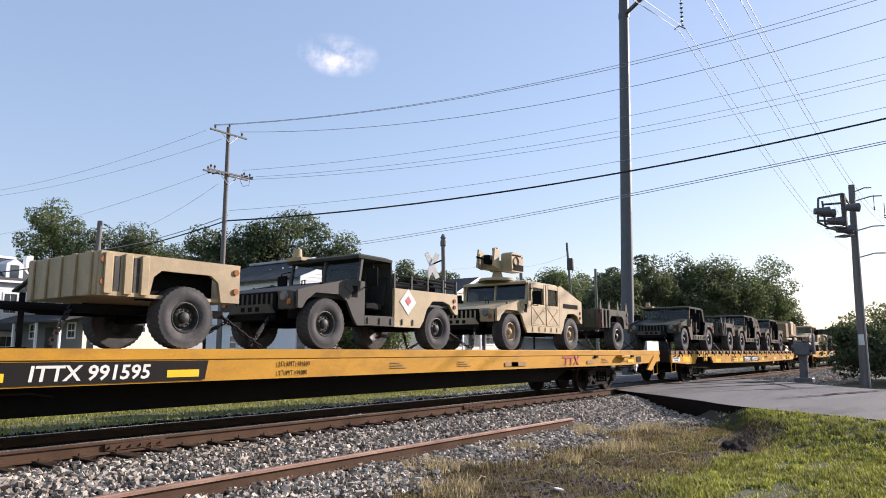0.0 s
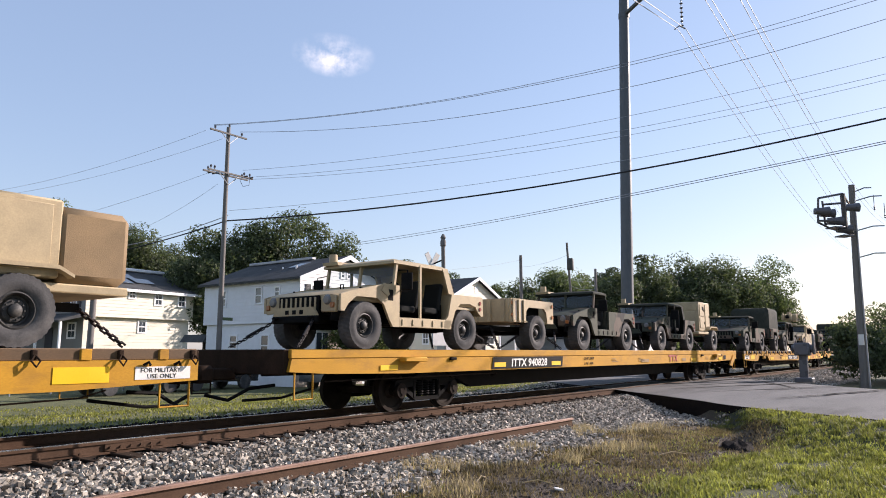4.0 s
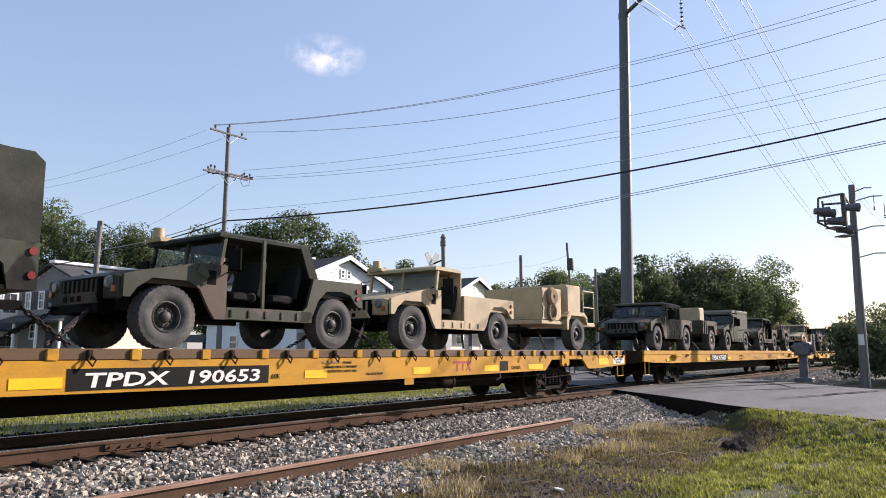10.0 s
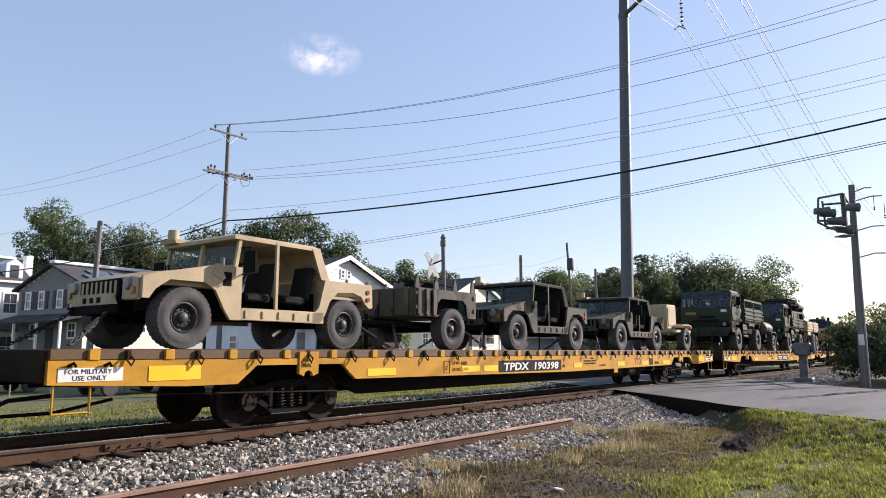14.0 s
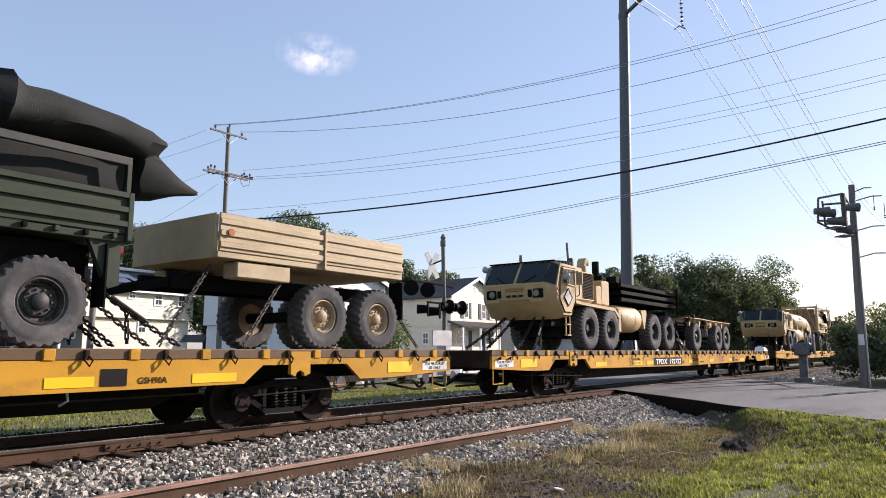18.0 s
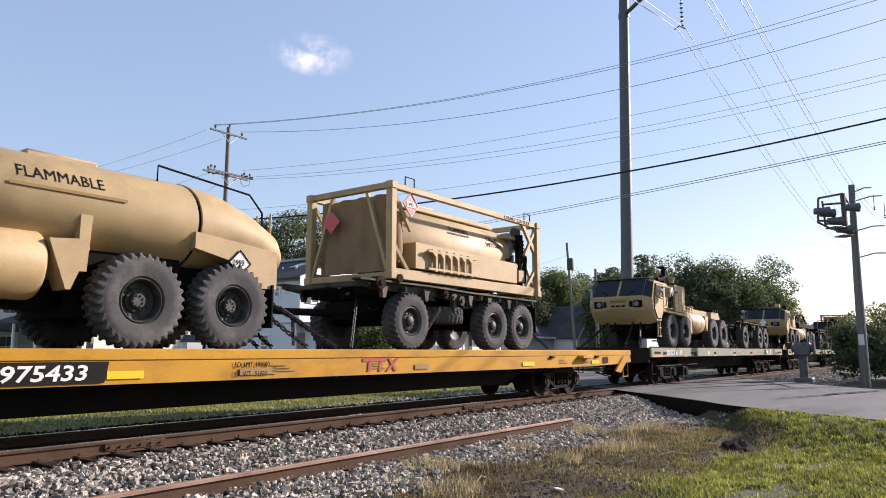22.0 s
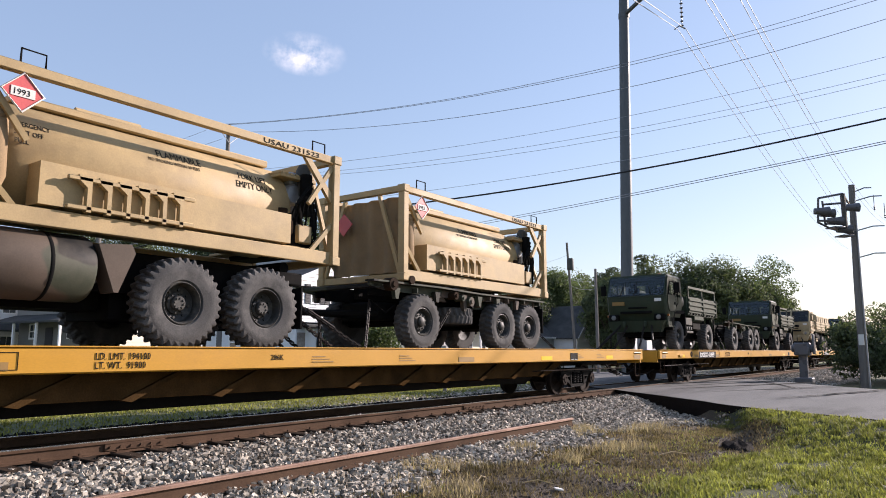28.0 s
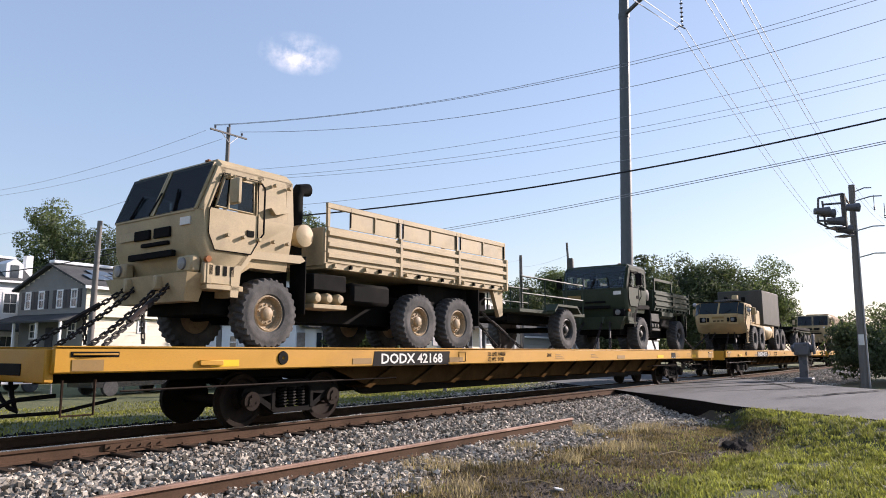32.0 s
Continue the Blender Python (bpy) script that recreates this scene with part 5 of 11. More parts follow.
part("lamp_bar", Geo().tube([(-1.2, -0.1, 3.3), (1.0, 0, 3.3)], 0.04, 6), M["black"], cs)
disc = [(0.0, -0.02), (0.27, -0.02), (0.27, 0.02), (0.15, 0.06), (0.17, 0.4), (0.14, 0.4), (0.1, 0.08), (0.0, 0.08)]
for x, y, z, rz in ((-2.3, -0.25, 3.72, -60), (-1.25, -0.15, 3.72, -55), (-1.15, -0.1, 3.05, 35), (-0.45, -0.1, 3.0, 30), (0.15, -0.1, 3.2, 80), (0.95, -0.1, 3.2, 80)):
    part("signal_lamp", Geo().lathe(disc, 18, (0, 0, 0), "y"), M["black"], cs, "black round signal lamp with hood", at=pose(x, y, z, 0, 0, rz))
part("relay_box", Geo().box(-0.25, 0.1, -0.2, 0.2, 0.7, 1.9, 0.03), M["galv"], cs)
part("gate_arm_box", Geo().box(-1.2, -0.05, -0.35, -0.3, 1.75, 2.3, 0.02), M["galv"], cs, "pale grey board with faded bars")
part("base", Geo().box(-0.25, 0.25, -0.25, 0.25, -0.15, 0.12, 0.03), M["black"], cs)

for x, y, w, h in ((42.6, 16.2, 1.0, 2.3), (44.6, 16.6, 1.6, 2.0), (41.2, 16.5, 0.5, 2.6)):
    cab = thing("signal_cabinet", "pale grey steel railway signal cabinet", "cabinet", "signal cabinets")
    cab.location = (x, y, ground_z(x, y))
    part("body", Geo().box(-w / 2, w / 2, -0.4, 0.4, 0, h, 0.03), M["galv"], cab)
    part("roof", Geo().box(-w / 2 - 0.06, w / 2 + 0.06, -0.48, 0.48, h, h + 0.08, 0.03), M["trim"], cab)
    part("door", Geo().box(-w / 2 + 0.08, w / 2 - 0.08, -0.43, -0.4, 0.15, h - 0.12, 0.007), M["trim"], cab)


def parked_car(x, y, turn, mat, label, tall=1.45):
    root = thing("parked_car", label, "car", "parked cars")
    root.matrix_basis = pose(x, y, ground_z(x, y), 0, 0, turn)
    k = tall / 1.45
    part("body", Geo().prism([(-2.2, 0.35), (-2.25, 0.7), (-1.9, 0.85 * k), (-0.9, 0.95 * k), (1.9, 0.98 * k), (2.2, 0.85 * k), (2.25, 0.4)], -0.88, 0.88), M[mat], root)
    part("cabin", Geo().loft([[(-0.95, -0.84, 0.93 * k), (1.8, -0.84, 0.93 * k), (1.8, 0.84, 0.93 * k), (-0.95, 0.84, 0.93 * k)], [(-0.2, -0.65, tall - 0.04), (1.25, -0.65, tall - 0.04), (1.25, 0.65, tall - 0.04), (-0.2, 0.65, tall - 0.04)]]), M["darkglass"], root, "dark glazed cabin")
    part("roof", Geo().box(-0.2, 1.3, -0.66, 0.66, tall - 0.05, tall, 0.03), M[mat], root)
    for sx in (-1.4, 1.4):
        for sy in (-0.8, 0.8):
            part("wheel", Geo().lathe([(0.0, -0.1), (0.33, -0.1), (0.35, -0.05), (0.35, 0.05), (0.33, 0.1), (0.0, 0.1)], 18, (sx, sy, 0.34), "y"), M["tyre"], root)
    for sy in (-0.6, 0.6):
        part("headlight", Geo().box(-2.27, -2.2, sy - 0.18, sy + 0.18, 0.62, 0.76, 0.02), M["lens"], root)
    return root


parked_car(13.0, 34.0, 4, "autowhite", "white saloon car parked along the street")
parked_car(16.6, 29.0, 4, "autodark", "dark saloon car parked along the street")
parked_car(20.6, 29.0, 184, "autodark", "black estate car parked along the street", 1.6)
parked_car(24.6, 24.0, 185, "autodark", "dark saloon car in front of the white house", 1.7)
parked_car(40.5, 24.6, 3, "autosilver", "silver saloon car parked by the porch")
parked_car(33.0, 25.6, 3, "autosilver", "silver hatchback parked in the street")
# low chain fence along the street
fence = thing("chain_fence", "low grey wire fence along the street", "fence")
for k in range(14):
    part("post", Geo().cyl((8 + k * 1.6, 31.2, -0.6), (8 + k * 1.6, 31.2, 0.55), 0.03, n=6), M["galv"], fence)
for z in (0.52, -0.1):
    part("fence_rail", Geo().cyl((8, 31.2, z), (28.8, 31.2, z), 0.02, n=6), M["galv"], fence)


def cloud_material():
    m = bpy.data.materials.new("cloud_vapour")
    m.use_nodes = True
    nt = m.node_tree
    nt.nodes.remove(nt.nodes["Principled BSDF"])
    tc = nt.nodes.new("ShaderNodeTexCoord")
    n1 = _noise(nt, tc.outputs["Object"], 0.022, 7, 0.6)
    n2 = _noise(nt, tc.outputs["Object"], 0.008, 2, 0.5)
    ln = nt.nodes.new("ShaderNodeVectorMath")
    ln.operation = "LENGTH"
    mp = nt.nodes.new("ShaderNodeMapping")
    mp.inputs["Scale"].default_value = (1 / 92, 1, 1 / 52)
    nt.links.new(tc.outputs["Object"], mp.inputs[0])
    nt.links.new(mp.outputs[0], ln.inputs[0])
    fall = _ramp(nt, ln.outputs["Value"], 0.15, 1.0, 1.0, 0.0)
    k = nt.nodes.new("ShaderNodeMath")
    k.operation = "MULTIPLY"
    nt.links.new(_ramp(nt, n1, 0.4, 0.72, 0.0, 1.3), k.inputs[0])
    nt.links.new(fall, k.inputs[1])
    k2 = nt.nodes.new("ShaderNodeMath")
    k2.operation, k2.use_clamp = "MULTIPLY", True
    nt.links.new(k.outputs[0], k2.inputs[0])
    nt.links.new(_ramp(nt, n2, 0.35, 0.6, 0.3, 1.3), k2.inputs[1])
    tr, em, mx = (nt.nodes.new(s) for s in ("ShaderNodeBsdfTransparent", "ShaderNodeEmission", "ShaderNodeMixShader"))
    em.inputs[0].default_value, em.inputs[1].default_value = (0.86, 0.9, 0.98, 1), 0.78
    nt.links.new(k2.outputs[0], mx.inputs[0])
    nt.links.new(tr.outputs[0], mx.inputs[1])
    nt.links.new(em.outputs[0], mx.inputs[2])
    nt.links.new(mx.outputs[0], nt.nodes["Material Output"].inputs[0])
    return m


cloud = part("cloud", Geo().add([(-100, 0, -60), (100, 0, -60), (100, 0, 60), (-100, 0, 60)], [(0, 1, 2, 3)]), cloud_material(), smooth=False)
tagged(cloud, "small thin white cloud high in the sky", "cloud", kind="structure")
cloud.visible_shadow = False
# ---- flat wagons ----
def axle_mesh():
    g = Geo()
    for s in (-1, 1):
        g.lathe([(0.09, 0.66 * s), (0.12, 0.65 * s), (0.36, 0.70 * s), (0.385, 0.7 * s), (0.45, 0.695 * s), (0.45, 0.72 * s), (0.42, 0.725 * s), (0.415, 0.835 * s), (0.35, 0.835 * s), (0.33, 0.79 * s), (0.15, 0.76 * s), (0.12, 0.85 * s), (0.09, 0.85 * s)], 28)
    g.cyl((0, -1.02, 0), (0, 1.02, 0), 0.08, n=10)
    for s in (-1, 1):
        g.cyl((0, 1.0 * s, 0), (0, 1.1 * s, 0), 0.15, n=16).cyl((0, 1.1 * s, 0), (0, 1.115 * s, 0), 0.07, n=10)
        for k in range(3):
            a = k * 2.094
            g.cyl((0.08 * math.cos(a), 1.1 * s, 0.08 * math.sin(a)), (0.08 * math.cos(a), 1.125 * s, 0.08 * math.sin(a)), 0.022, n=6)
    return g.mesh("wheelset", M["wheel"])


AXLE = axle_mesh()
AXLES = []  # (wheelset, its place along the train)


def frame_meshes(base):
    """One side frame, one coil spring and the bolster of a bogie of the given wheelbase."""
    h = base / 2
    g = Geo()
    y0, y1 = -0.06, 0.06
    g.prism([(-h - 0.17, 0.52), (-h - 0.12, 0.62), (-0.55, 0.66), (-0.3, 0.74), (0.3, 0.74), (0.55, 0.66), (h + 0.12, 0.62), (h + 0.17, 0.52), (h + 0.14, 0.42), (h - 0.1, 0.46), (0.42, 0.5), (0.34, 0.62), (-0.34, 0.62), (-0.42, 0.5), (-h + 0.1, 0.46), (-h - 0.14, 0.42)], y0, y1)
    g.prism([(-h + 0.02, 0.5), (-0.38, 0.2), (0.38, 0.2), (h - 0.02, 0.5), (h - 0.14, 0.52), (0.34, 0.28), (-0.34, 0.28), (-h + 0.14, 0.52)], y0, y1)
    for k in (-1, 1):
        g.box(k * 0.42 - 0.05, k * 0.42 + 0.05, y0 - 0.01, y1 + 0.01, 0.24, 0.62, 0.02)
        g.box(k * h - 0.14, k * h + 0.14, y0 - 0.03, y1 + 0.02, 0.36, 0.56, 0.04)
    side = g.mesh("side_frame", M["black"])
    spring = Geo().tube([(0.075 * math.cos(a * 0.9), 0.075 * math.sin(a * 0.9), 0.29 + 0.3 * a / 42) for a in range(43)], 0.02, 6).mesh("spring", M["black"])
    bol = Geo().box(-0.2, 0.2, -1.05, 1.05, 0.58, 0.72, 0.03).box(-0.25, 0.25, -0.4, 0.4, 0.5, 0.78, 0.03).mesh("bolster", M["black"])
    return side, spring, bol


BOGIE = frame_meshes(1.78)
BOGIE3 = frame_meshes(1.5)


def bogie(car, x, u, six=False):
    side, spring, bol = BOGIE3 if six else BOGIE
    for dx in ((-0.75, 0.75) if six else (0,)):
        b = part("bolster", bol, None, car, at=(x + dx, 0, 0))
        for s in (-1, 1):
            f = part("side_frame", side, None, car, "cast steel bogie side frame", at=(x + dx, s * 0.98, 0))
            for k in (-0.2, 0.0, 0.2):
                if s < 0:
                    part("spring", spring, None, f, "coil spring", at=(k, 0, 0))
    for dx in ((-1.5, 0, 1.5) if six else (-0.89, 0.89)):
        AXLES.append((part("wheelset", AXLE, None, car, "rusty steel wheels on an axle", at=(x + dx, 0, 0.42)), u + x + dx))


HOOK = Geo().box(-0.035, 0.035, -0.03, 0.03, -0.02, 0.1, 0.01).tube([(0, -0.03, 0.04), (-0.05, -0.07, -0.03), (0, -0.09, -0.1), (0.05, -0.07, -0.03), (0, -0.03, 0.04)], 0.014, 5).mesh("tie_down_ring", M["rusty"])
POCKET = Geo().box(-0.07, 0.07, -0.035, 0.03, -0.125, 0.015, 0.008).mesh("stake_pocket", M["yellow"])


def coupler(car, x, s):
    g = Geo().box(min(x, x + s * 0.55), max(x, x + s * 0.55), -0.1, 0.1, 0.72, 0.92, 0.03)
    g.box(min(x + s * 0.5, x + s * 0.82), max(x + s * 0.5, x + s * 0.82), -0.2, 0.2, 0.68, 0.97, 0.06)
    part("coupler", g, M["rusty"], car, "rusty knuckle coupler")
    g = Geo().tube([(x - s * 0.5, -0.5, 0.62), (x, -0.45, 0.58), (x + s * 0.35, -0.35, 0.4), (x + s * 0.7, -0.2, 0.5)], 0.03, 7)
    g.tube([(x - s * 1.2, -0.75, 0.55), (x - s * 0.4, -0.8, 0.42), (x + s * 0.25, -0.6, 0.4)], 0.025, 6)
    part("brake_hose", g, M["black"], car, "black rubber brake hose")


def stirrup(car, x, y, mat, wide=0.4, top=0.85, low=0.42):
    g = Geo().tube([(x, y, top), (x, y, low), (x + wide, y, low), (x + wide, y, top)], 0.018, 5)
    part("stirrup_step", g, mat, car, "bent steel stirrup step")


def plate(car, name, mat, x0, x1, z0, z1, y=-1.45, label="", slant=0.0):
    g = Geo().prism([(x0, z0), (x1, z0), (x1 + slant, z1), (x0 + slant, z1)], y - 0.004, y)
    return part(name, g, mat, car, label)


def logo(car, x, z, mat, h=0.24, w=0.95):
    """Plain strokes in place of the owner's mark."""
    plate(car, "owner_mark", mat, x, x + w * 0.68, z + h * 0.74, z + h, -1.45)
    for k in (0, 1):
        x0 = x + k * w * 0.32
        plate(car, "owner_mark", mat, x0 + w * 0.13, x0 + w * 0.22, z, z + h * 0.72, -1.45, slant=0.03)
    for a, b in ((0.66, 0.98), (0.92, 0.72)):
        part("owner_mark", Geo().prism([(x + w * a, z), (x + w * (a + 0.09), z), (x + w * (b + 0.09), z + h), (x + w * b, z + h)], -1.456 - 0.002 * (a > 0.8), -1.45), mat, car)


def flat_smooth(u, length, marks, colour, style):
    """A flush-deck wagon: style 'sill' has a deep yellow side sill with a joint, 'dodx' a shallow one above a black
    fish-belly, 'six' two six-wheel bogies.
    """
    word = {"gold": "bright yellow", "yellow": "faded yellow", "flatgreen": "green", "flatgrey": "grey-green"}[colour]
    car = thing("flat_wagon", word + " steel flat wagon carrying army vehicles on the track", "flat wagon", "train wagons")
    p = M[colour]
    low = {"sill": 0.78, "dodx": 0.93, "six": 1.0}[style]
    dk = DECK + (HIGH if style == "six" else 0.0)
    part("deck", Geo().box(0.1, length - 0.1, -1.4, 1.4, dk - 0.1, dk - 0.004, 0.01), M["tierail"], car, "worn deck")
    for s in (-1, 1):
        y0, y1 = sorted((1.45 * s, 1.37 * s))
        if style == "sill":
            g = Geo().box(0.02, length - 0.02, y0, y1, 1.085, DECK + 0.008, 0.012)
            part("side_sill", g, p, car)
            y2, y3 = sorted((1.438 * s, 1.37 * s))
            g = Geo().prism([(0.05, 1.08), (0.0, 0.87), (0.9, 0.82), (3.0, low), (length - 3.0, low), (length - 0.9, 0.82), (length, 0.87), (length - 0.05, 1.08)], y2, y3)
            part("lower_side_sill", g, p, car)
        else:
            g = Geo().box(0, length, y0, y1, low, dk + 0.02, 0.02)
            part("side_sill", g, p, car)
            part("deck_lip", Geo().box(0.02, length - 0.02, sorted((1.47 * s, 1.36 * s))[0], sorted((1.47 * s, 1.36 * s))[1], dk + 0.021, dk + 0.04, 0.008), M["rusty"] if style == "six" else p, car)
    dip = 0.37 if style != "six" else 0.5
    b0 = 5.9 if style != "six" else 5.4
    g = Geo()
    for s in (-0.55, 0.55):
        g.prism([(0.2, 1.1), (0.2, 0.78), (b0 - 1.0, 0.78), (b0 - 0.2, 0.62), (b0 + 0.5, dip), (length - b0 - 0.5, dip), (length - b0 + 0.2, 0.62), (length - b0 + 1.0, 0.78), (length - 0.2, 0.78), (length - 0.2, 1.1)], s - 0.06, s + 0.06)
    part("centre_sill", g, M["black"], car, "black fish-belly underframe")
    # web and gussets below the sill have the shade in their colour
    if style == "dodx":
        for k in range(12):
            x = 6.2 + k * (length - 12.4) / 11
            part("gusset", Geo().prism([(x - 0.35, 0.55), (x + 0.5, 0.93), (x + 0.62, 0.93), (x - 0.2, 0.52)], -1.12, -0.6), M["webshade"], car)
        part("side_girder", Geo().prism([(5.0, low - 0.004), (6.0, 0.56), (length - 6.0, 0.56), (length - 5.0, low - 0.004)], -1.05, -1.0), M["webshade"], car, "girder web, its gold darkened to a shaded brown")
    for x in (0.0, length):
        part("end_sill", Geo().box(x - 0.06, x + 0.06, -1.36, 1.36, 0.82, dk + 0.005, 0.015), p if style == "dodx" else M["rusty"], car)
        if style == "dodx":
            part("end_plate", Geo().box(x - 0.068, x + 0.068, -0.75, 0.1, 0.9, 1.05, 0.004), M["black"], car, "dark recess in the wagon's end")
            part("end_hose", Geo().tube([(x + 0.1 * k, -0.6 + 0.5 * abs(k), 0.8 - 0.35 * (1 - k * k)) for k in (-1, -0.7, -0.35, 0, 0.35, 0.7, 1)], 0.03, 6), M["black"], car, "drooping black brake hose")
    for x, s in ((0.0, -1), (length, 1)):
        coupler(car, x, s)
        stirrup(car, x + (0.15 if s < 0 else -0.6), -1.4, M["yellow"] if colour == "yellow" else M["rusty"])
        stirrup(car, x + (0.15 if s < 0 else -0.6), 1.4, M["rusty"])
    c = 4.15 if style != "six" else 3.4
    bogie(car, c, u, style == "six")
    bogie(car, length - c, u, style == "six")
    for a, b in ((1.0, 1), (length - 1.0, -1)):
        part("brake_pipe", Geo().tube([(a, -1.2, 0.68), (a + b * (c + 1.5), -1.2, 0.7), (a + b * (c + 2.0), -0.7, 0.62)], 0.015, 5), M["wheel"], car, "thin brake pipe")
    zt = 0.86 if style == "sill" else 0.99
    if style == "six":
        zt = 1.08
    # reporting marks on a black panel, stencils and reflectors
    px = marks["x"]
    if marks.get("panel", True):
        far = 0.85 if marks["text"][:4] == "ITTX" else 0.22
        plate(car, "number_panel", M["ink"], px - far, px + marks["w"] + far, zt - 0.055, zt + 0.215, -1.452, "black number panel", slant=0.05)
    lettering("reporting_mark", marks["text"], marks.get("size", 0.26), px, -1.4575, zt - 0.01, M["white"], car, slant=0.12 if style == "sill" else 0.0, span=marks["w"])
    bright = "patch" if style == "sill" else "drab"
    rows_ = [(2.2, 0.5, "patch"), (px - 0.75, 0.5, bright), (px + marks["w"] + 0.25, 0.5, bright), (length * 0.62, 0.6, "patch" if marks["text"][-6:] == "975537" else "drab"), (length * 0.75, 0.6, "patch"), (length - 3.0, 0.5, "patch")]
    if style == "six":
        rows_ = [(0.12, 0.98, "orange"), (px + marks["w"] + 0.3, 0.35, "orange"), (7.4, 0.42, "orange"), (10.56, 0.58, "orange"), (13.73, 0.5, "orange"), (length - 1.1, 0.9, "orange")]
        plate(car, "white_slash", M["white"], 10.78, 10.86, 1.0, 1.34, -1.456, "white painted slash", slant=0.03)
        plate(car, "white_slash", M["white"], 18.2, 18.36, 1.02, 1.33, -1.456, "white painted slash")
        for k, words in enumerate((("LD LMT", "301700"), ("LT WT", "92800"), ("NEW 4-83", "FMS"))):
            for j in (0, 1):
                lettering("stencil", words[j], 0.09, 11.23 + 0.48 * k + (0.1 if words[j] == "FMS" else 0.0), -1.4575, 1.2 - 0.12 * j, M["white"], car, 0.9)
        plate(car, "pale_panel", M["white"], 17.34, 17.62, 1.1, 1.26, -1.4545, "pale square label")
        plate(car, "grey_band", M["grey"], 18.95, 19.35, 1.01, 1.34, -1.4545, "dark grey painted band")
        part("grab_iron", Geo().tube([(19.42, -1.45, 1.15), (19.42, -1.5, 1.1), (19.78, -1.5, 1.1), (19.78, -1.45, 1.15)], 0.014, 5), M["black"], car)
        for x, n_ in ((9.97, 3), (14.7, 3), (15.55, 2), (16.17, 2)):
            for j in range(n_):
                plate(car, "stencil_line", M["galv"], x, x + 0.43 - 0.06 * j, 1.2 - 0.045 * j, 1.215 - 0.045 * j, -1.4545)
        plate(car, "code_plate", M["ink"], 16.8, 17.28, 1.03, 1.3, -1.4545)
        for j in range(4):
            plate(car, "code_mark", M["white"], 16.84 + 0.22 * (j % 2), 17.0 + 0.22 * (j % 2), 1.05 + 0.13 * (j // 2), 1.065 + 0.13 * (j // 2), -1.456)
    mark_at = {"991595": 20.1, "975537": 18.3, "975433": 15.2}.get(marks["text"][-6:], 18.0)
    if style == "sill":
        rows_ = [q for q in rows_ if not mark_at - 2.9 < q[0] < mark_at + 2.2] + [(mark_at - 2.7, 0.7, "drab"), (mark_at + 1.5, 0.45, "drab")]
    for x, w, mname in rows_:
        plate(car, "reflector", M[mname], x, x + w, zt - 0.01 if style != "six" else 1.01, (zt + 0.09) if style != "six" else 1.07, -1.4545, "reflective strip")
    x = px + marks["w"] + (1.75 if style == "dodx" else 2.2)
    for k, line in enumerate(("LD. LMT. 194100", "LT. WT.  91900") if style != "six" else ()):
        lettering("stencil", line, {"dodx": 0.125, "sill": 0.11}[style], x, -1.4575, zt + 0.11 - {"dodx": 0.115, "sill": 0.14}[style] * k, M["ink"], car, 0.85)
    for k in range(4 if style != "six" else 0):
        xx = length * (0.47, 0.55, 0.82, 0.87)[k]
        for j in range(3):
            plate(car, "stencil_line", M["drab"], xx, xx + 0.5 - 0.1 * j, zt + 0.03 + 0.045 * j, zt + 0.045 + 0.045 * j, -1.4545)
    if style == "dodx":
        lettering("stencil", "286K", 0.12, 12.4, -1.4575, zt + 0.08, M["ink"], car)
        plate(car, "faded_patch", M["drab"], length - 0.8, length - 0.25, 0.95, 1.1, -1.4545, "faded reflective patch")
        plate(car, "faded_patch", M["drab"], 0.22, 0.62, 0.96, 1.1, -1.4545, "worn brownish patch")
        for x in (0.2, length - 0.8):
            part("grab_slot", Geo().box(x, x + 0.62, -1.46, -1.44, 1.13, 1.2, 0.01), M["black"], car)
            part("grab_iron", Geo().tube([(x + 0.03, -1.46, 1.165), (x + 0.2, -1.5, 1.165), (x + 0.6, -1.46, 1.165)], 0.012, 5), p, car)
        part("jack_hole", Geo().lathe([(0.03, -1.47), (0.1, -1.47), (0.11, -1.45), (0.11, -1.44)], 16, (3.55, 0, 1.1), "y"), M["black"], car)
        part("pull_handle", Geo().box(2.0, 2.4, -1.5, -1.45, 1.0, 1.08, 0.02), p, car)
        plate(car, "code_plate", M["ink"], length - 5.4, length - 4.95, zt - 0.03, zt + 0.17, -1.4545)
        for k in range(2):
            plate(car, "code_mark", M["white"], length - 5.36 + 0.22 * k, length - 5.2 + 0.22 * k, zt - 0.01, zt, -1.456)
        part("stencil_box", Geo().tube([(px + marks["w"] + 0.6, -1.455, zt), (px + marks["w"] + 0.85, -1.455, zt), (px + marks["w"] + 0.85, -1.455, zt + 0.2), (px + marks["w"] + 0.6, -1.455, zt + 0.2), (px + marks["w"] + 0.6, -1.455, zt)], 0.006, 4), M["ink"], car)
    elif style == "sill":
        logo(car, mark_at, 0.84, M["maroon"])
        for x in (length * 0.1, length * 0.86):
            part("side_step", Geo().box(x, x + 0.7, -1.62, -1.44, 1.0, 1.09, 0.02), M["yellow"], car, "projecting step box")
        for x in (length * 0.16, length * 0.9, length * 0.8):
            part("latch", Geo().box(x, x + 0.22, -1.5, -1.44, 1.02, 1.08, 0.015), M["black"], car)
        plate(car, "code_plate", M["ink"], length - 2.2, length - 1.85, 0.86, 1.04, -1.4545)
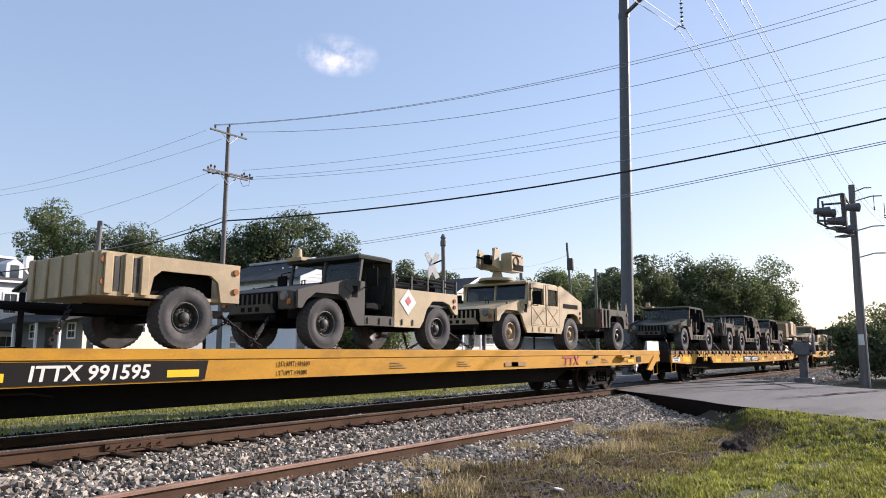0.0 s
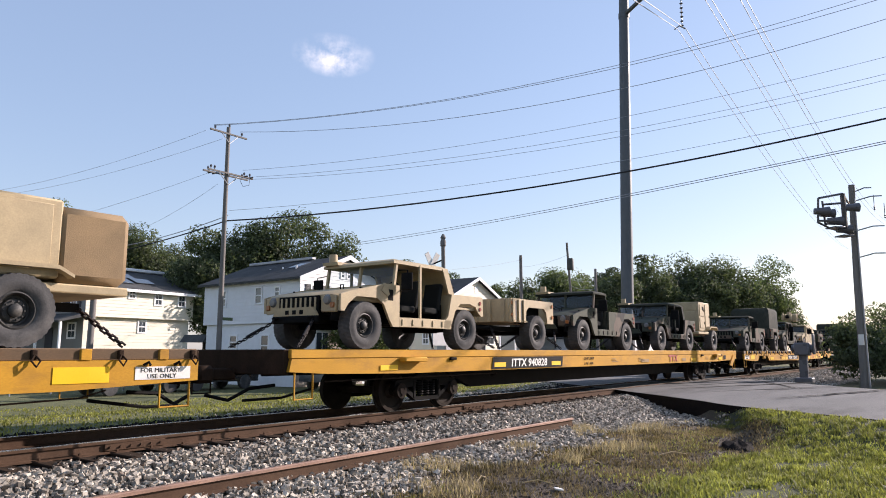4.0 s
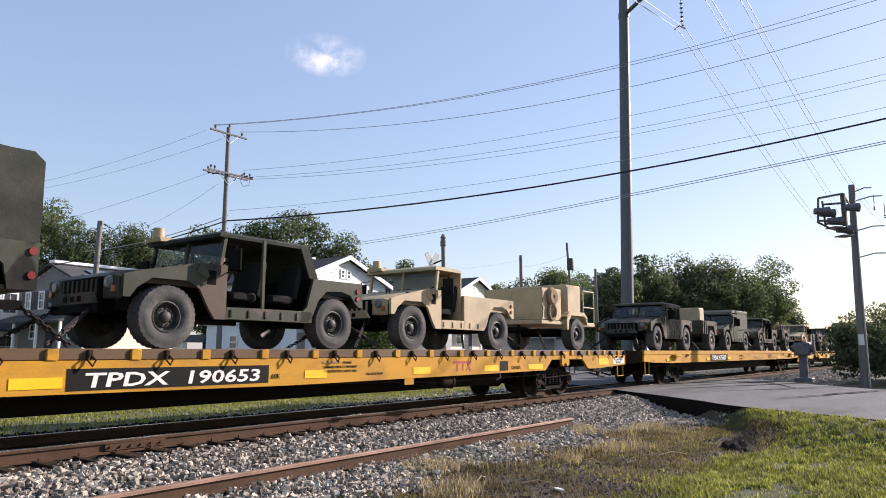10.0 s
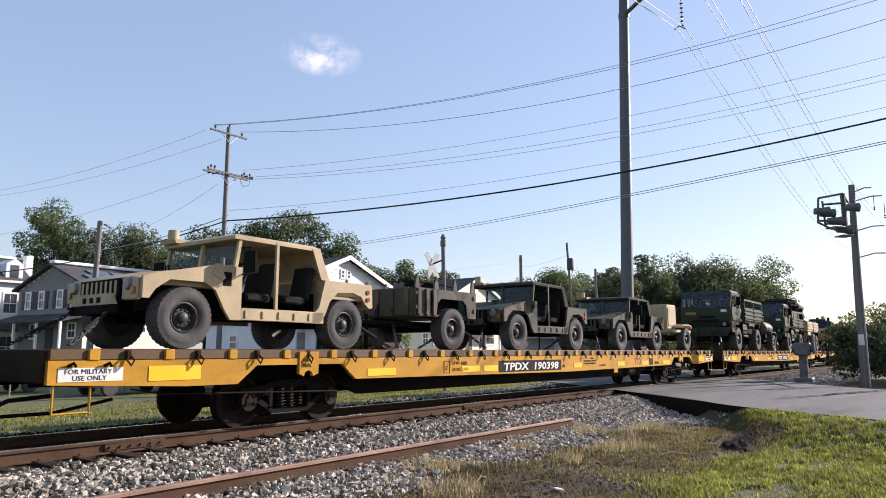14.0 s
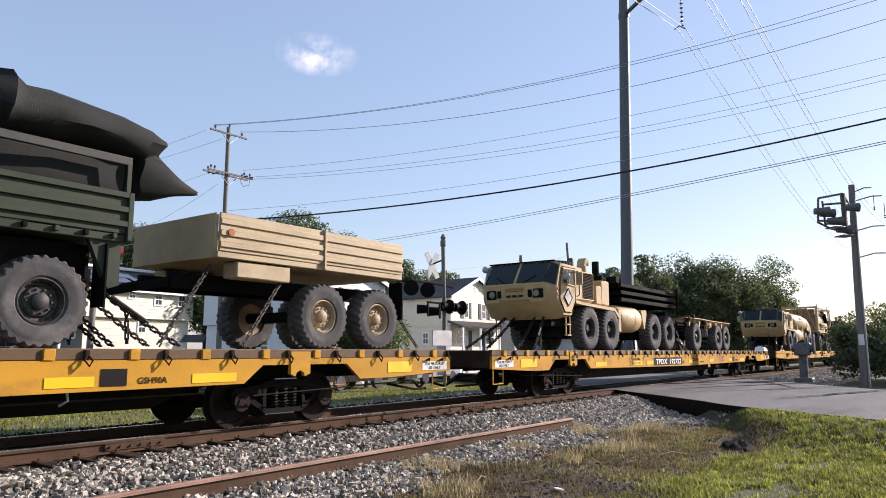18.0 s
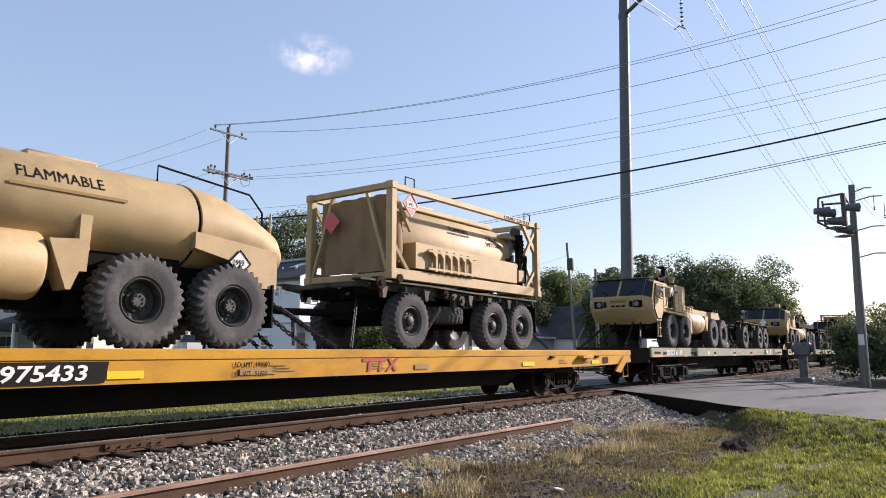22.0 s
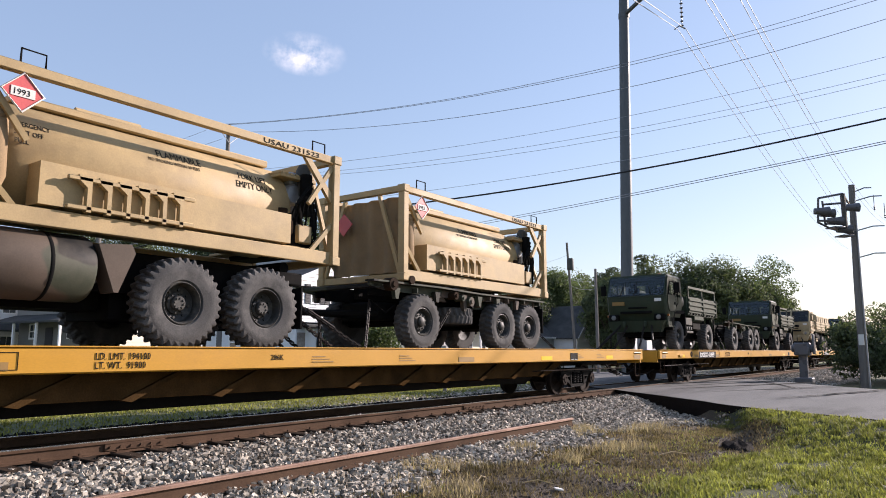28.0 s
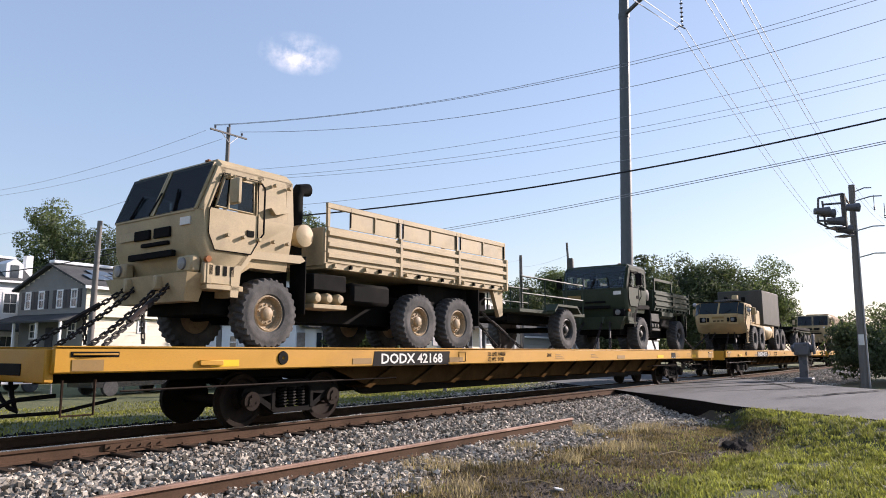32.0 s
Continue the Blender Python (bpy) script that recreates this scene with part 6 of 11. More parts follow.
        part("bridge_plate", Geo().prism([(length - 1.4, 0.6), (length - 1.0, 0.55), (length - 0.3, 1.02), (length - 0.7, 1.05)], -1.5, -1.44), M["yellow"], car, "folded bridge plate arm")
    else:
        em = part("emblem", Geo().lathe([(0.0, -1.4535), (0.1, -1.4535), (0.1, -1.45)], 20, (6.74, 0, 1.12), "y"), M["white"], car, "white round emblem")
        part("emblem_mark", Geo().prism([(6.68, 1.07), (6.8, 1.07), (6.74, 1.19)], -1.457, -1.4545), M["flatgreen"], em)
        plate(car, "code_plate", M["ink"], 4.73, 5.05, 1.03, 1.2, -1.4545)
        for k in range(7):
            x = 1.2 + k * (length - 2.4) / 6
            part("lashing_eye", Geo().box(x, x + 0.3, -1.465, -1.44, 1.1, 1.18, 0.01), M["black"], car)
        for x in (0.3, length - 0.9):
            part("grab_slot", Geo().box(x, x + 0.6, -1.46, -1.44, 1.12, 1.2, 0.01), M["black"], car)
    return car


def flat_raised(u, length, marks):
    """A wagon with raised sills over the bogies, stake pockets and lashing rings along its edge."""
    car = thing("flat_wagon", "weathered yellow flat wagon with stake pockets carrying army vehicles", "flat wagon", "train wagons")
    p = M["yellow"]
    top = DECK - 0.004
    L = length
    part("deck", Geo().box(0.1, L - 0.1, -1.4, 1.4, DECK - 0.1, top, 0.01), M["tierail"], car, "worn timber deck")
    side = [(0.0, 1.09), (0.0, 0.8), (1.9, 0.72), (2.75, 0.72), (3.1, 0.99), (4.95, 0.99), (5.3, 0.72), (L * 0.5, 0.66), (L - 5.3, 0.72), (L - 4.95, 0.99), (L - 3.1, 0.99), (L - 2.75, 0.72), (L - 1.9, 0.72), (L, 0.8), (L, 1.09)]
    for s in (-1, 1):
        y0, y1 = sorted((1.45 * s, 1.38 * s))
        part("side_sill", Geo().prism(side, y0, y1), p, car)
        y0, y1 = sorted((1.43 * s, 1.34 * s))
        part("deck_rail", Geo().box(0.02, L - 0.02, y0, y1, 1.094, DECK + 0.008, 0.01), M["shadededge"], car, "rusty deck edge rail, darkened as in the deck lip's shade")
        n = 26
        for k in range(n):
            x = 0.55 + k * (L - 1.1) / (n - 1)
            if s < 0:
                part("tie_down_ring", HOOK, None, car, at=(x + 0.45, 1.45 * s, 1.12))
            part("stake_pocket", POCKET, None, car, at=(x, 1.435 * s, 1.215))
        y0, y1 = sorted((1.47 * s, 1.4 * s))
        for x in (3.95, L - 4.4):
            part("jacking_pad", Geo().prism([(x, 1.2), (x, 0.84), (x + 0.1, 0.8), (x + 0.12, 0.86), (x + 0.2, 0.9), (x + 0.28, 0.86), (x + 0.3, 0.8), (x + 0.42, 0.84), (x + 0.42, 1.2)], y0, y1), p, car)
    g = Geo()
    for s in (-0.55, 0.55):
        g.prism([(0.2, 1.1), (0.2, 0.74), (4.9, 0.74), (5.7, 0.6), (6.3, 0.38), (L - 6.3, 0.38), (L - 5.7, 0.6), (L - 4.9, 0.74), (L - 0.2, 0.74), (L - 0.2, 1.1)], s - 0.06, s + 0.06)
    part("centre_sill", g, M["black"], car, "black underframe")
    for x in (0.0, L):
        part("end_sill", Geo().box(x - 0.06, x + 0.06, -1.37, 1.37, 0.82, DECK - 0.01, 0.015), M["rusty"], car)
    for x, s in ((0.0, -1), (L, 1)):
        coupler(car, x, s)
        stirrup(car, x + (0.1 if s < 0 else -0.55), -1.4, p, 0.45, 0.85, 0.45)
        stirrup(car, x + (0.1 if s < 0 else -0.55), 1.4, p, 0.45, 0.85, 0.45)
        x0 = x + (0.12 if s < 0 else -0.95)
        plate(car, "notice_board", M["white"], x0, x0 + 0.82, 0.83, 1.0, -1.453, "white notice plate")
        lettering("notice_text", "FOR MILITARY", 0.085, x0 + 0.07, -1.459, 0.925, M["ink"], car, 1.1)
        lettering("notice_text", "USE ONLY", 0.085, x0 + 0.17, -1.459, 0.845, M["ink"], car, 1.1)
        for k in (0.15, 0.6):
            part("grab_ring", Geo().tube([(x0 + k - 0.05, -1.47, 1.02), (x0 + k, -1.52, 1.06), (x0 + k + 0.05, -1.47, 1.02)], 0.02, 5), M["black"], car)
    bogie(car, 4.15, u)
    bogie(car, L - 4.15, u)
    for a, b in ((1.2, 1), (L - 1.2, -1)):
        part("brake_rod", Geo().tube([(a + b * 3.8, -1.3, 0.52), (a + b * 0.4, -1.3, 0.62), (a, -1.2, 0.7)], 0.012, 5), M["rusty"], car)
    plate(car, "hanger_plate", p, 16.8, 17.08, 0.56, 0.8, -1.44)
    part("brake_cylinder", Geo().lathe([(0.0, 18.15), (0.1, 18.16), (0.13, 18.2), (0.13, 18.5), (0.15, 18.52), (0.15, 18.58), (0.05, 18.6), (0.03, 18.8)], 14, (0, -1.25, 0.56), "x"), M["rusty"], car, "rust-tan brake cylinder under the sill")
    part("brake_pipe", Geo().tube([(14.0, -1.3, 0.66), (16.6, -1.3, 0.62), (18.1, -1.28, 0.56), (19.2, -1.3, 0.58), (22.4, -1.3, 0.6)], 0.016, 5), M["rusty"], car)
    part("pipe_hanger", Geo().tube([(20.4, -1.36, 0.82), (20.44, -1.36, 0.6), (20.36, -1.3, 0.54)], 0.018, 5), M["galv"], car)
    px, zt = marks["x"], 0.76
    plate(car, "number_panel", M["ink"], px - 0.2, px + marks["w"] + 0.45, zt - 0.04, zt + 0.23, -1.452, "black number panel")
    lettering("reporting_mark", marks["text"], 0.25, px, -1.4575, zt, M["white"], car, span=marks["w"] + 0.28, slant=0.1)
    for x, w in ((1.3, 0.8), (5.6, 0.8), (8.6, 0.7), (px - 0.85, 0.6), (px + marks["w"] + 1.2, 0.5), (17.05, 0.55), (L - 8.2, 0.6), (L - 6.2, 0.75), (L - 2.0, 0.7)):
        plate(car, "reflector", M["patch"], x, x + w, zt + 0.0 if 3 < x < L - 4 else zt + 0.05, zt + 0.13 if 3 < x < L - 4 else zt + 0.25, -1.4545, "bright yellow reflective patch")
    x = px - 2.05
    part("stencil_box", Geo().tube([(x - 0.3, -1.455, zt), (x - 0.1, -1.455, zt), (x - 0.1, -1.455, zt + 0.24), (x - 0.3, -1.455, zt + 0.24), (x - 0.3, -1.455, zt)], 0.006, 4), M["ink"], car)
    lettering("stencil", "C", 0.11, x - 0.24, -1.4575, zt + 0.06, M["ink"], car)
    for k, line in enumerate(("LT WT  84200", "LD LMT 201800")):
        lettering("stencil", line, 0.1, x, -1.4575, zt + 0.16 - 0.13 * k, M["ink"], car, 0.9)
    for k, (bar, line) in enumerate(((0.42, "STOWED"), (0.0, "CHANNELS PRIOR TO MOVEMENT"), (0.0, "FOR RESTRICTED LOADING ONLY"))):
        if bar:
            plate(car, "stencil_line", M["drab"], 14.6, 14.6 + bar, 1.0, 1.035, -1.4545)
        lettering("stencil", line, 0.058, 14.62 + bar * 1.1, -1.4575, 0.99 - 0.072 * k, M["ink"], car, 0.92)
    lettering("stencil", "RELEASE ROD", 0.06, 15.7, -1.4575, 0.78, M["ink"], car, 1.2)
    lettering("stencil", "60K", 0.11, px + marks["w"] + 0.5, -1.4575, zt + 0.02, M["ink"], car)
    logo(car, 18.42, 0.78, M["maroon"], 0.22, 0.66)
    plate(car, "code_plate", M["ink"], L - 7.52, L - 7.17, zt, zt + 0.22, -1.4545)
    lettering("stencil", "GSH90A", 0.12, L - 7.02, -1.4575, zt + 0.02, M["ink"], car)
    lettering("stencil", "JACK", 0.08, 4.02, -1.478, 1.04, M["ink"], car)
    lettering("stencil", "HERE", 0.08, 4.02, -1.478, 0.95, M["ink"], car)
    return car


MOVING = []  # (thing, its place along the train)
WAGONS = (
    ("sill", -2.7, 27.6, "ITTX 991595", 6.5, 1.55, "yellow"), ("raised", 26.1, 27.7, "TPDX  192721", 10.5, 2.45, ""), ("sill", 55.5, 27.4, "ITTX 940828", 6.9, 1.8, "yellow"),
    ("raised", 84.35, 28.2, "TPDX  192547", 10.46, 2.35, ""), ("raised", 113.95, 27.8, "TPDX  190653", 10.55, 2.45, ""), ("sill", 143.4, 27.7, "TPDX 975537", 7.84, 2.2, "yellow"),
    ("raised", 172.8, 27.3, "TPDX  190398", 10.3, 2.5, ""), ("raised", 201.8, 28.3, "TPDX  192427", 11.2, 2.3, ""), ("raised", 231.75, 28.1, "TPDX  192722", 10.6, 2.4, ""),
    ("sill", 261.75, 27.9, "TPDX 975433", 8.2, 2.0, "yellow"), ("six", 291.5, 21.35, "DODX 40109", 1.55, 1.68, "flatgrey"), ("six", 314.55, 21.1, "DODX 40254", 1.0, 2.0, "flatgreen"),
    ("dodx", 337.5, 28.25, "DODX 42170", 5.95, 1.9, "gold"), ("dodx", 367.4, 27.5, "DODX 42499", 4.68, 1.98, "gold"), ("dodx", 397.15, 27.4, "DODX 42168", 5.9, 1.93, "gold"),
    ("dodx", 426.5, 27.4, "DODX 42171", 6.05, 1.93, "gold"), ("dodx", 455.9, 27.4, "DODX 42172", 6.0, 2.1, "gold"))
for style, u, length, text, px, pw, colour in WAGONS:
    marks = {"x": px, "w": pw, "text": text, "panel": style != "six", "size": 0.26}
    car = flat_raised(u, length, marks) if style == "raised" else flat_smooth(u, length, marks, colour, style)
    MOVING.append((car, u, 0.0))
# ---- army vehicles: x = 0 at the front axle, the rear towards +x, z = 0 on the wagon's deck ----
def wheel_meshes(key, r, wide, rim, lugs, rim_mat):
    """Tyre with tread blocks and a dished rim with studs, at the near side; both turn about y."""
    w = wide / 2
    n, d = lugs * 4, (0.01 if r < 0.5 else 0.028 if r < 0.6 else 0.045)
    rows_ = [(rim, -w * 0.72, 0), (rim + 0.03, -w * 0.95, 0), (rim + (r - rim) * 0.42, -w * 1.05, 0), (rim + (r - rim) * 0.62, -w * 1.06, 0), (rim + (r - rim) * 0.65, -w * 1.035, 0), (r - d * 2.2, -w * 1.02, 0), (r - d * 1.1, -w, 1), (r - 0.008, -w * 0.86, 1), (r, -w * 0.1, 1), (r - d * 0.6, 0, 0),
             (r, w * 0.1, 2), (r - 0.008, w * 0.86, 2), (r - d * 1.1, w, 2), (r - d * 2.2, w * 1.02, 0), (rim + (r - rim) * 0.45, w * 1.05, 0), (rim + 0.03, w * 0.95, 0), (rim, w * 0.72, 0)]
    rings = []
    for q, y, kind in rows_:
        ring = []
        for i in range(n):
            low = kind and (i + (2 if kind == 2 else 0)) % 4 >= 2
            skew = 0.35 * (abs(y) / w) * (6.28319 / lugs)
            a = 6.28319 * i / n + (skew if kind else 0.0)
            k = q - (d if low else 0.0)
            ring.append((k * math.cos(a), y, k * math.sin(a)))
        rings.append(ring)
    tyre = Geo().loft(rings, False).mesh("tyre", M["tyre"])
    g = Geo().lathe([(rim + 0.012, -w * 0.8), (rim - 0.01, -w * 0.86), (rim - 0.03, -w * 0.7), (rim * 0.82, -w * 0.25), (rim * 0.72, -w * 0.22), (rim * 0.62, -w * 0.42), (rim * 0.38, -w * 0.46), (rim * 0.36, -w * 0.72), (rim * 0.24, -w * 0.86), (0.0, -w * 0.88)], 22)
    g.lathe([(rim + 0.01, w * 0.8), (rim * 0.7, w * 0.5), (0, w * 0.45)], 20)
    if r > 0.6:  # deep dish with a sunk hub
        g = Geo().lathe([(rim + 0.012, -w * 0.8), (rim - 0.01, -w * 0.88), (rim - 0.03, -w * 0.76), (rim * 0.85, -w * 0.1), (rim * 0.52, 0.05 * w), (rim * 0.5, -w * 0.12), (rim * 0.36, -w * 0.16), (rim * 0.35, -w * 0.42), (rim * 0.3, -w * 0.5), (0.0, -w * 0.5)], 26)
        g.lathe([(rim + 0.01, w * 0.8), (rim * 0.7, w * 0.5), (0, w * 0.45)], 20)
        for k in range(8):
            a = 6.28319 * k / 8
            g.cyl((rim * 0.24 * math.cos(a), -w * 0.48, rim * 0.24 * math.sin(a)), (rim * 0.24 * math.cos(a), -w * 0.58, rim * 0.24 * math.sin(a)), rim * 0.05, n=6)
            g.cyl((rim * 0.44 * math.cos(a), -w * 0.1, rim * 0.44 * math.sin(a)), (rim * 0.44 * math.cos(a), -w * 0.24, rim * 0.44 * math.sin(a)), rim * 0.045, n=6)
            g.cyl((rim * 0.66 * math.cos(a), 0.06 * w, rim * 0.66 * math.sin(a)), (rim * 0.66 * math.cos(a), -w * 0.12, rim * 0.66 * math.sin(a)), rim * 0.07, n=8)
        return tyre, g.mesh("rim", rim_mat)
    for k in range(10):
        a = 6.28319 * k / 10
        g.cyl((rim * 0.52 * math.cos(a), -w * 0.42, rim * 0.52 * math.sin(a)), (rim * 0.52 * math.cos(a), -w * 0.58, rim * 0.52 * math.sin(a)), rim * 0.055, n=6)
    for k in range(16):
        a = 6.28319 * k / 16
        g.cyl((rim * 0.88 * math.cos(a), -w * 0.5, rim * 0.88 * math.sin(a)), (rim * 0.88 * math.cos(a), -w * 0.66, rim * 0.88 * math.sin(a)), rim * 0.04, n=5)
    return tyre, g.mesh("rim", rim_mat)


M["darkrim"] = surface("dark_rim_paint", (0.026, 0.026, 0.024), 0.6, dirt=(0.13, 0.115, 0.095), amount=0.6, dscale=6)
M["tanrim"] = surface("tan_rim_paint", (0.34, 0.25, 0.15), 0.65, dirt=(0.08, 0.06, 0.04), amount=0.5, dscale=6)
WHEELS = {
    "light": wheel_meshes("light", 0.465, 0.30, 0.225, 34, M["darkrim"]),
    "light_tan": wheel_meshes("light_tan", 0.465, 0.30, 0.225, 34, M["tanrim"]),
    "mid": wheel_meshes("mid", 0.585, 0.36, 0.29, 28, M["darkrim"]),
    "mid_tan": wheel_meshes("mid_tan", 0.585, 0.36, 0.29, 28, M["tanrim"]),
    "big": wheel_meshes("big", 0.67, 0.40, 0.31, 32, M["darkrim"]),
}


def wheels(root, kind, axles, half, z=None, name="wheel"):
    tyre, rim = WHEELS[kind]
    r = {"l": 0.465, "m": 0.585, "b": 0.665}[kind[0]]
    for x in axles:
        for s in (-1, 1):
            m = pose(x, s * half, r if z is None else z, 0, random.uniform(0, 360), 0 if s < 0 else 180)
            w = part("tyre", tyre, None, root, "black off-road tyre", at=m)
            part("rim", rim, None, w, "studded steel rim")


def seat(root, x, y, z, mat="seat"):
    g = Geo().box(x - 0.25, x + 0.25, y - 0.24, y + 0.24, z, z + 0.14, 0.04)
    g.box(-0.06, 0.06, -0.23, 0.23, 0, 0.62, 0.04, pose(x + 0.28, y, z + 0.08, 0, 12, 0))
    return part("seat", g, M[mat], root, "dark padded seat")


def lashings(root, x0, x1, half, mat="chain", high=0.6, out=0.75, lift=0.05, heavy=False):
    """Chains from the bumpers down to the deck at both ends; heavy ones are doubled and have a loose tail."""
    link, r = (0.105, 0.017) if heavy else (0.08, 0.013)
    for x, s in ((x0, -1), (x1, 1)):
        for y in (-1, 1):
            a = (x, y * half * 0.55, high)
            b = (x + s * out, y * half * 1.0, lift)
            part("lashing_chain", Geo().chain(a, b, link, r, 0.03), M[mat], root, "steel lashing chain with tensioner")
            m = Vector(a) * 0.55 + Vector(b) * 0.45
            part("tensioner", Geo().tube([m + (Vector(a) - m) * 0.35, m, m + (Vector(b) - m) * 0.35], r * 2.2, 6), M[mat], root)
            if heavy:
                part("lashing_chain", Geo().chain((x, y * half * 0.3, high), (x + s * out * 0.9, y * half * 0.45, lift), link, r, 0.05), M[mat], root, "steel lashing chain")
                part("chain_tail", Geo().chain(tuple(m), (m.x + 0.04, m.y, max(0.05, m.z - 0.5)), link, r * 0.8), M[mat], root, "loose hanging chain end")


def light_truck(style, paint, label, rear=None):
    """A wide four-wheeled utility truck; style: open (four open doors), tarp (the same, its rear cover rolled), pickup (two seats and a cargo bed), armour (hard slanted back and roof turret), hard (armoured doors and a bed), shelter (box body)."""
    root = thing("utility_truck", label, "army truck", "light army trucks")
    p = M[paint]
    WB = 3.33
    wheels(root, "light" if paint != "tan" or style != "armour" else "light_tan", (0, WB), 0.915)
    # underbody
    g = Geo().box(-0.7, 3.95, -0.42, -0.3, 0.5, 0.66).box(-0.7, 3.95, 0.3, 0.42, 0.5, 0.66)
    for x in (0, WB):
        g.cyl((x, -0.75, 0.48), (x, 0.75, 0.48), 0.07, n=8).box(x - 0.2, x + 0.2, -0.2, 0.2, 0.4, 0.68, 0.05)
        for s in (-1, 1):
            g.cyl((x + 0.15, s * 0.6, 0.45), (x + 0.05, s * 0.55, 0.95), 0.09, n=8)
    g.box(-0.6, 0.98, -0.72, 0.72, 0.66, 1.0).box(0.9, 2.8, -0.9, 0.9, 0.52, 0.6).box(2.7, 3.95, -0.72, 0.72, 0.66, 0.9)
    part("chassis", g, M["under"], root, "black chassis and axles")
    # front: hood, grille, lamps, bumper
    part("hood", Geo().loft([[(-0.7, -0.9, 0.94), (-0.7, 0.9, 0.94), (0.95, 0.98, 0.94), (0.95, -0.98, 0.94)], [(-0.72, -0.9, 1.03), (-0.72, 0.9, 1.03), (0.95, 1.02, 1.24), (0.95, -1.02, 1.24)], [(-0.6, -0.8, 1.1), (-0.6, 0.8, 1.1), (0.92, 0.9, 1.33), (0.92, -0.9, 1.33)]]), p, root, "broad sloping hood")
    gr = part("grille", Geo().box(-0.76, -0.7, -0.56, 0.56, 0.66, 1.02, 0.02), M["under"], root)
    for k in range(8):
        y = -0.47 + k * 0.134
        part("grille_slat", Geo().box(-0.775, -0.74, y - 0.025, y + 0.025, 0.7, 0.99, 0.008), p, gr)
    for s in (-1, 1):
        part("front_panel", Geo().box(-0.73, -0.66, *sorted((0.98 * s, 0.58 * s)), 0.7, 1.02, 0.02), p, root)
        part("headlight", Geo().lathe([(0.0, -0.78), (0.07, -0.775), (0.09, -0.75), (0.1, -0.72)], 16, (0, s * 0.76, 0.93), "x"), M["lens"], root, "round headlight")
        part("turn_signal", Geo().box(-0.76, -0.72, s * 0.9 - 0.05, s * 0.9 + 0.05, 0.78, 0.88, 0.01), M["amber"], root)
    part("front_bumper", Geo().box(-0.88, -0.78, -0.62, 0.62, 0.5, 0.64, 0.02), M["under"], root, "steel front bumper")
    part("bumper_plate", Geo().prism([(-0.62, 0.64), (0.62, 0.64), (0.5, 0.8), (-0.5, 0.8)], -0.86, -0.8, axis="x"), p, root)
    for y in (-0.2, 0.0, 0.2):
        part("tow_slot", Geo().box(-0.868, -0.858, y - 0.05, y + 0.05, 0.67, 0.75, 0.006), M["under"], root)
    for s in (-1, 1):
        part("hood_latch", Geo().tube([(-0.05, s * 0.93, 1.2), (-0.02, s * 0.99, 1.17), (0.12, s * 1.0, 1.17)], 0.02, 5), M["under"], root)
        part("hood_scoop", Geo().prism([(0.42, 1.16), (0.5, 1.32), (0.56, 1.3), (0.66, 1.1), (0.6, 1.06)], *sorted((s * 1.04, s * 1.096))), p, root)
        part("tow_loop", Geo().tube([(-0.8, s * 0.52, 0.62), (-0.94, s * 0.52, 0.6), (-0.94, s * 0.44, 0.6), (-0.8, s * 0.44, 0.62)], 0.02, 5), M["under"], root)
    part("hood_hook", Geo().tube([(0.2, -0.25, 1.2), (0.2, -0.25, 1.31), (0.2, -0.17, 1.31), (0.2, -0.17, 1.2)], 0.014, 5), M["under"], root)
    # sides
    back = 4.04
    front_side = [(-0.7, 0.72), (-0.7, 1.03), (-0.5, 1.09), (0.5, 1.3), (0.98, 1.3), (0.98, 0.46), (0.78, 0.46), (0.66, 0.62), (0.5, 0.9), (0.3, 1.01), (-0.28, 1.01), (-0.5, 0.86), (-0.6, 0.72)]
    arch = [(3.98, 0.78), (3.86, 0.86), (3.74, 1.0), (3.5, 1.06), (3.12, 1.04), (2.92, 0.86), (2.8, 0.6), (2.68, 0.46)]
    rear_x = {"open": 2.78, "tarp": 2.78, "pickup": 1.86, "armour": 2.62, "hard": 2.62, "shelter": 1.86}[style]
    if style in ("open", "tarp"):
        rear_side = [(2.5, 0.46), (2.52, 0.62), (2.66, 0.74), (2.8, 1.24), (back, 1.24), (4.06, 0.8)] + arch
    elif style == "armour":
        rear_side = [(2.62, 0.46), (2.62, 1.82), (2.75, 1.8), (back, 1.42), (4.06, 0.8)] + arch
    elif style == "shelter":
        rear_side = [(1.86, 0.46), (1.86, 1.0), (back, 1.0), (4.06, 0.8)] + [(x, z - 0.06 if z > 0.95 else z) for x, z in arch]
    else:
        rear_side = [(rear_x, 0.46), (rear_x, 1.24), (back, 1.24), (4.06, 0.8)] + arch
    for s in (-1, 1):
        y0, y1 = sorted((1.08 * s, 1.02 * s))
        part("front_fender", Geo().prism(front_side, y0, y1), p, root)
        part("rear_side_panel", Geo().prism(rear_side, y0, y1), M[rear] if rear else p, root, "tan side panel" if rear else "")
        g = Geo().box(0.98, max(rear_x, 2.5) if style in ("open", "tarp") else rear_x, y0, y1, 0.46, 0.66, 0.01)
        sill_ = part("rocker_panel", g, p, root)
        for k in range(5):
            part("rib", Geo().box(1.05 + k * 0.34, 1.09 + k * 0.34, *sorted((1.1 * s, 1.07 * s)), 0.5, 0.62, 0.005), p, sill_)
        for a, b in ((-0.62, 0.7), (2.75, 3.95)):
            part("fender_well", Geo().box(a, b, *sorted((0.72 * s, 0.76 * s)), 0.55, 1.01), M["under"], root)
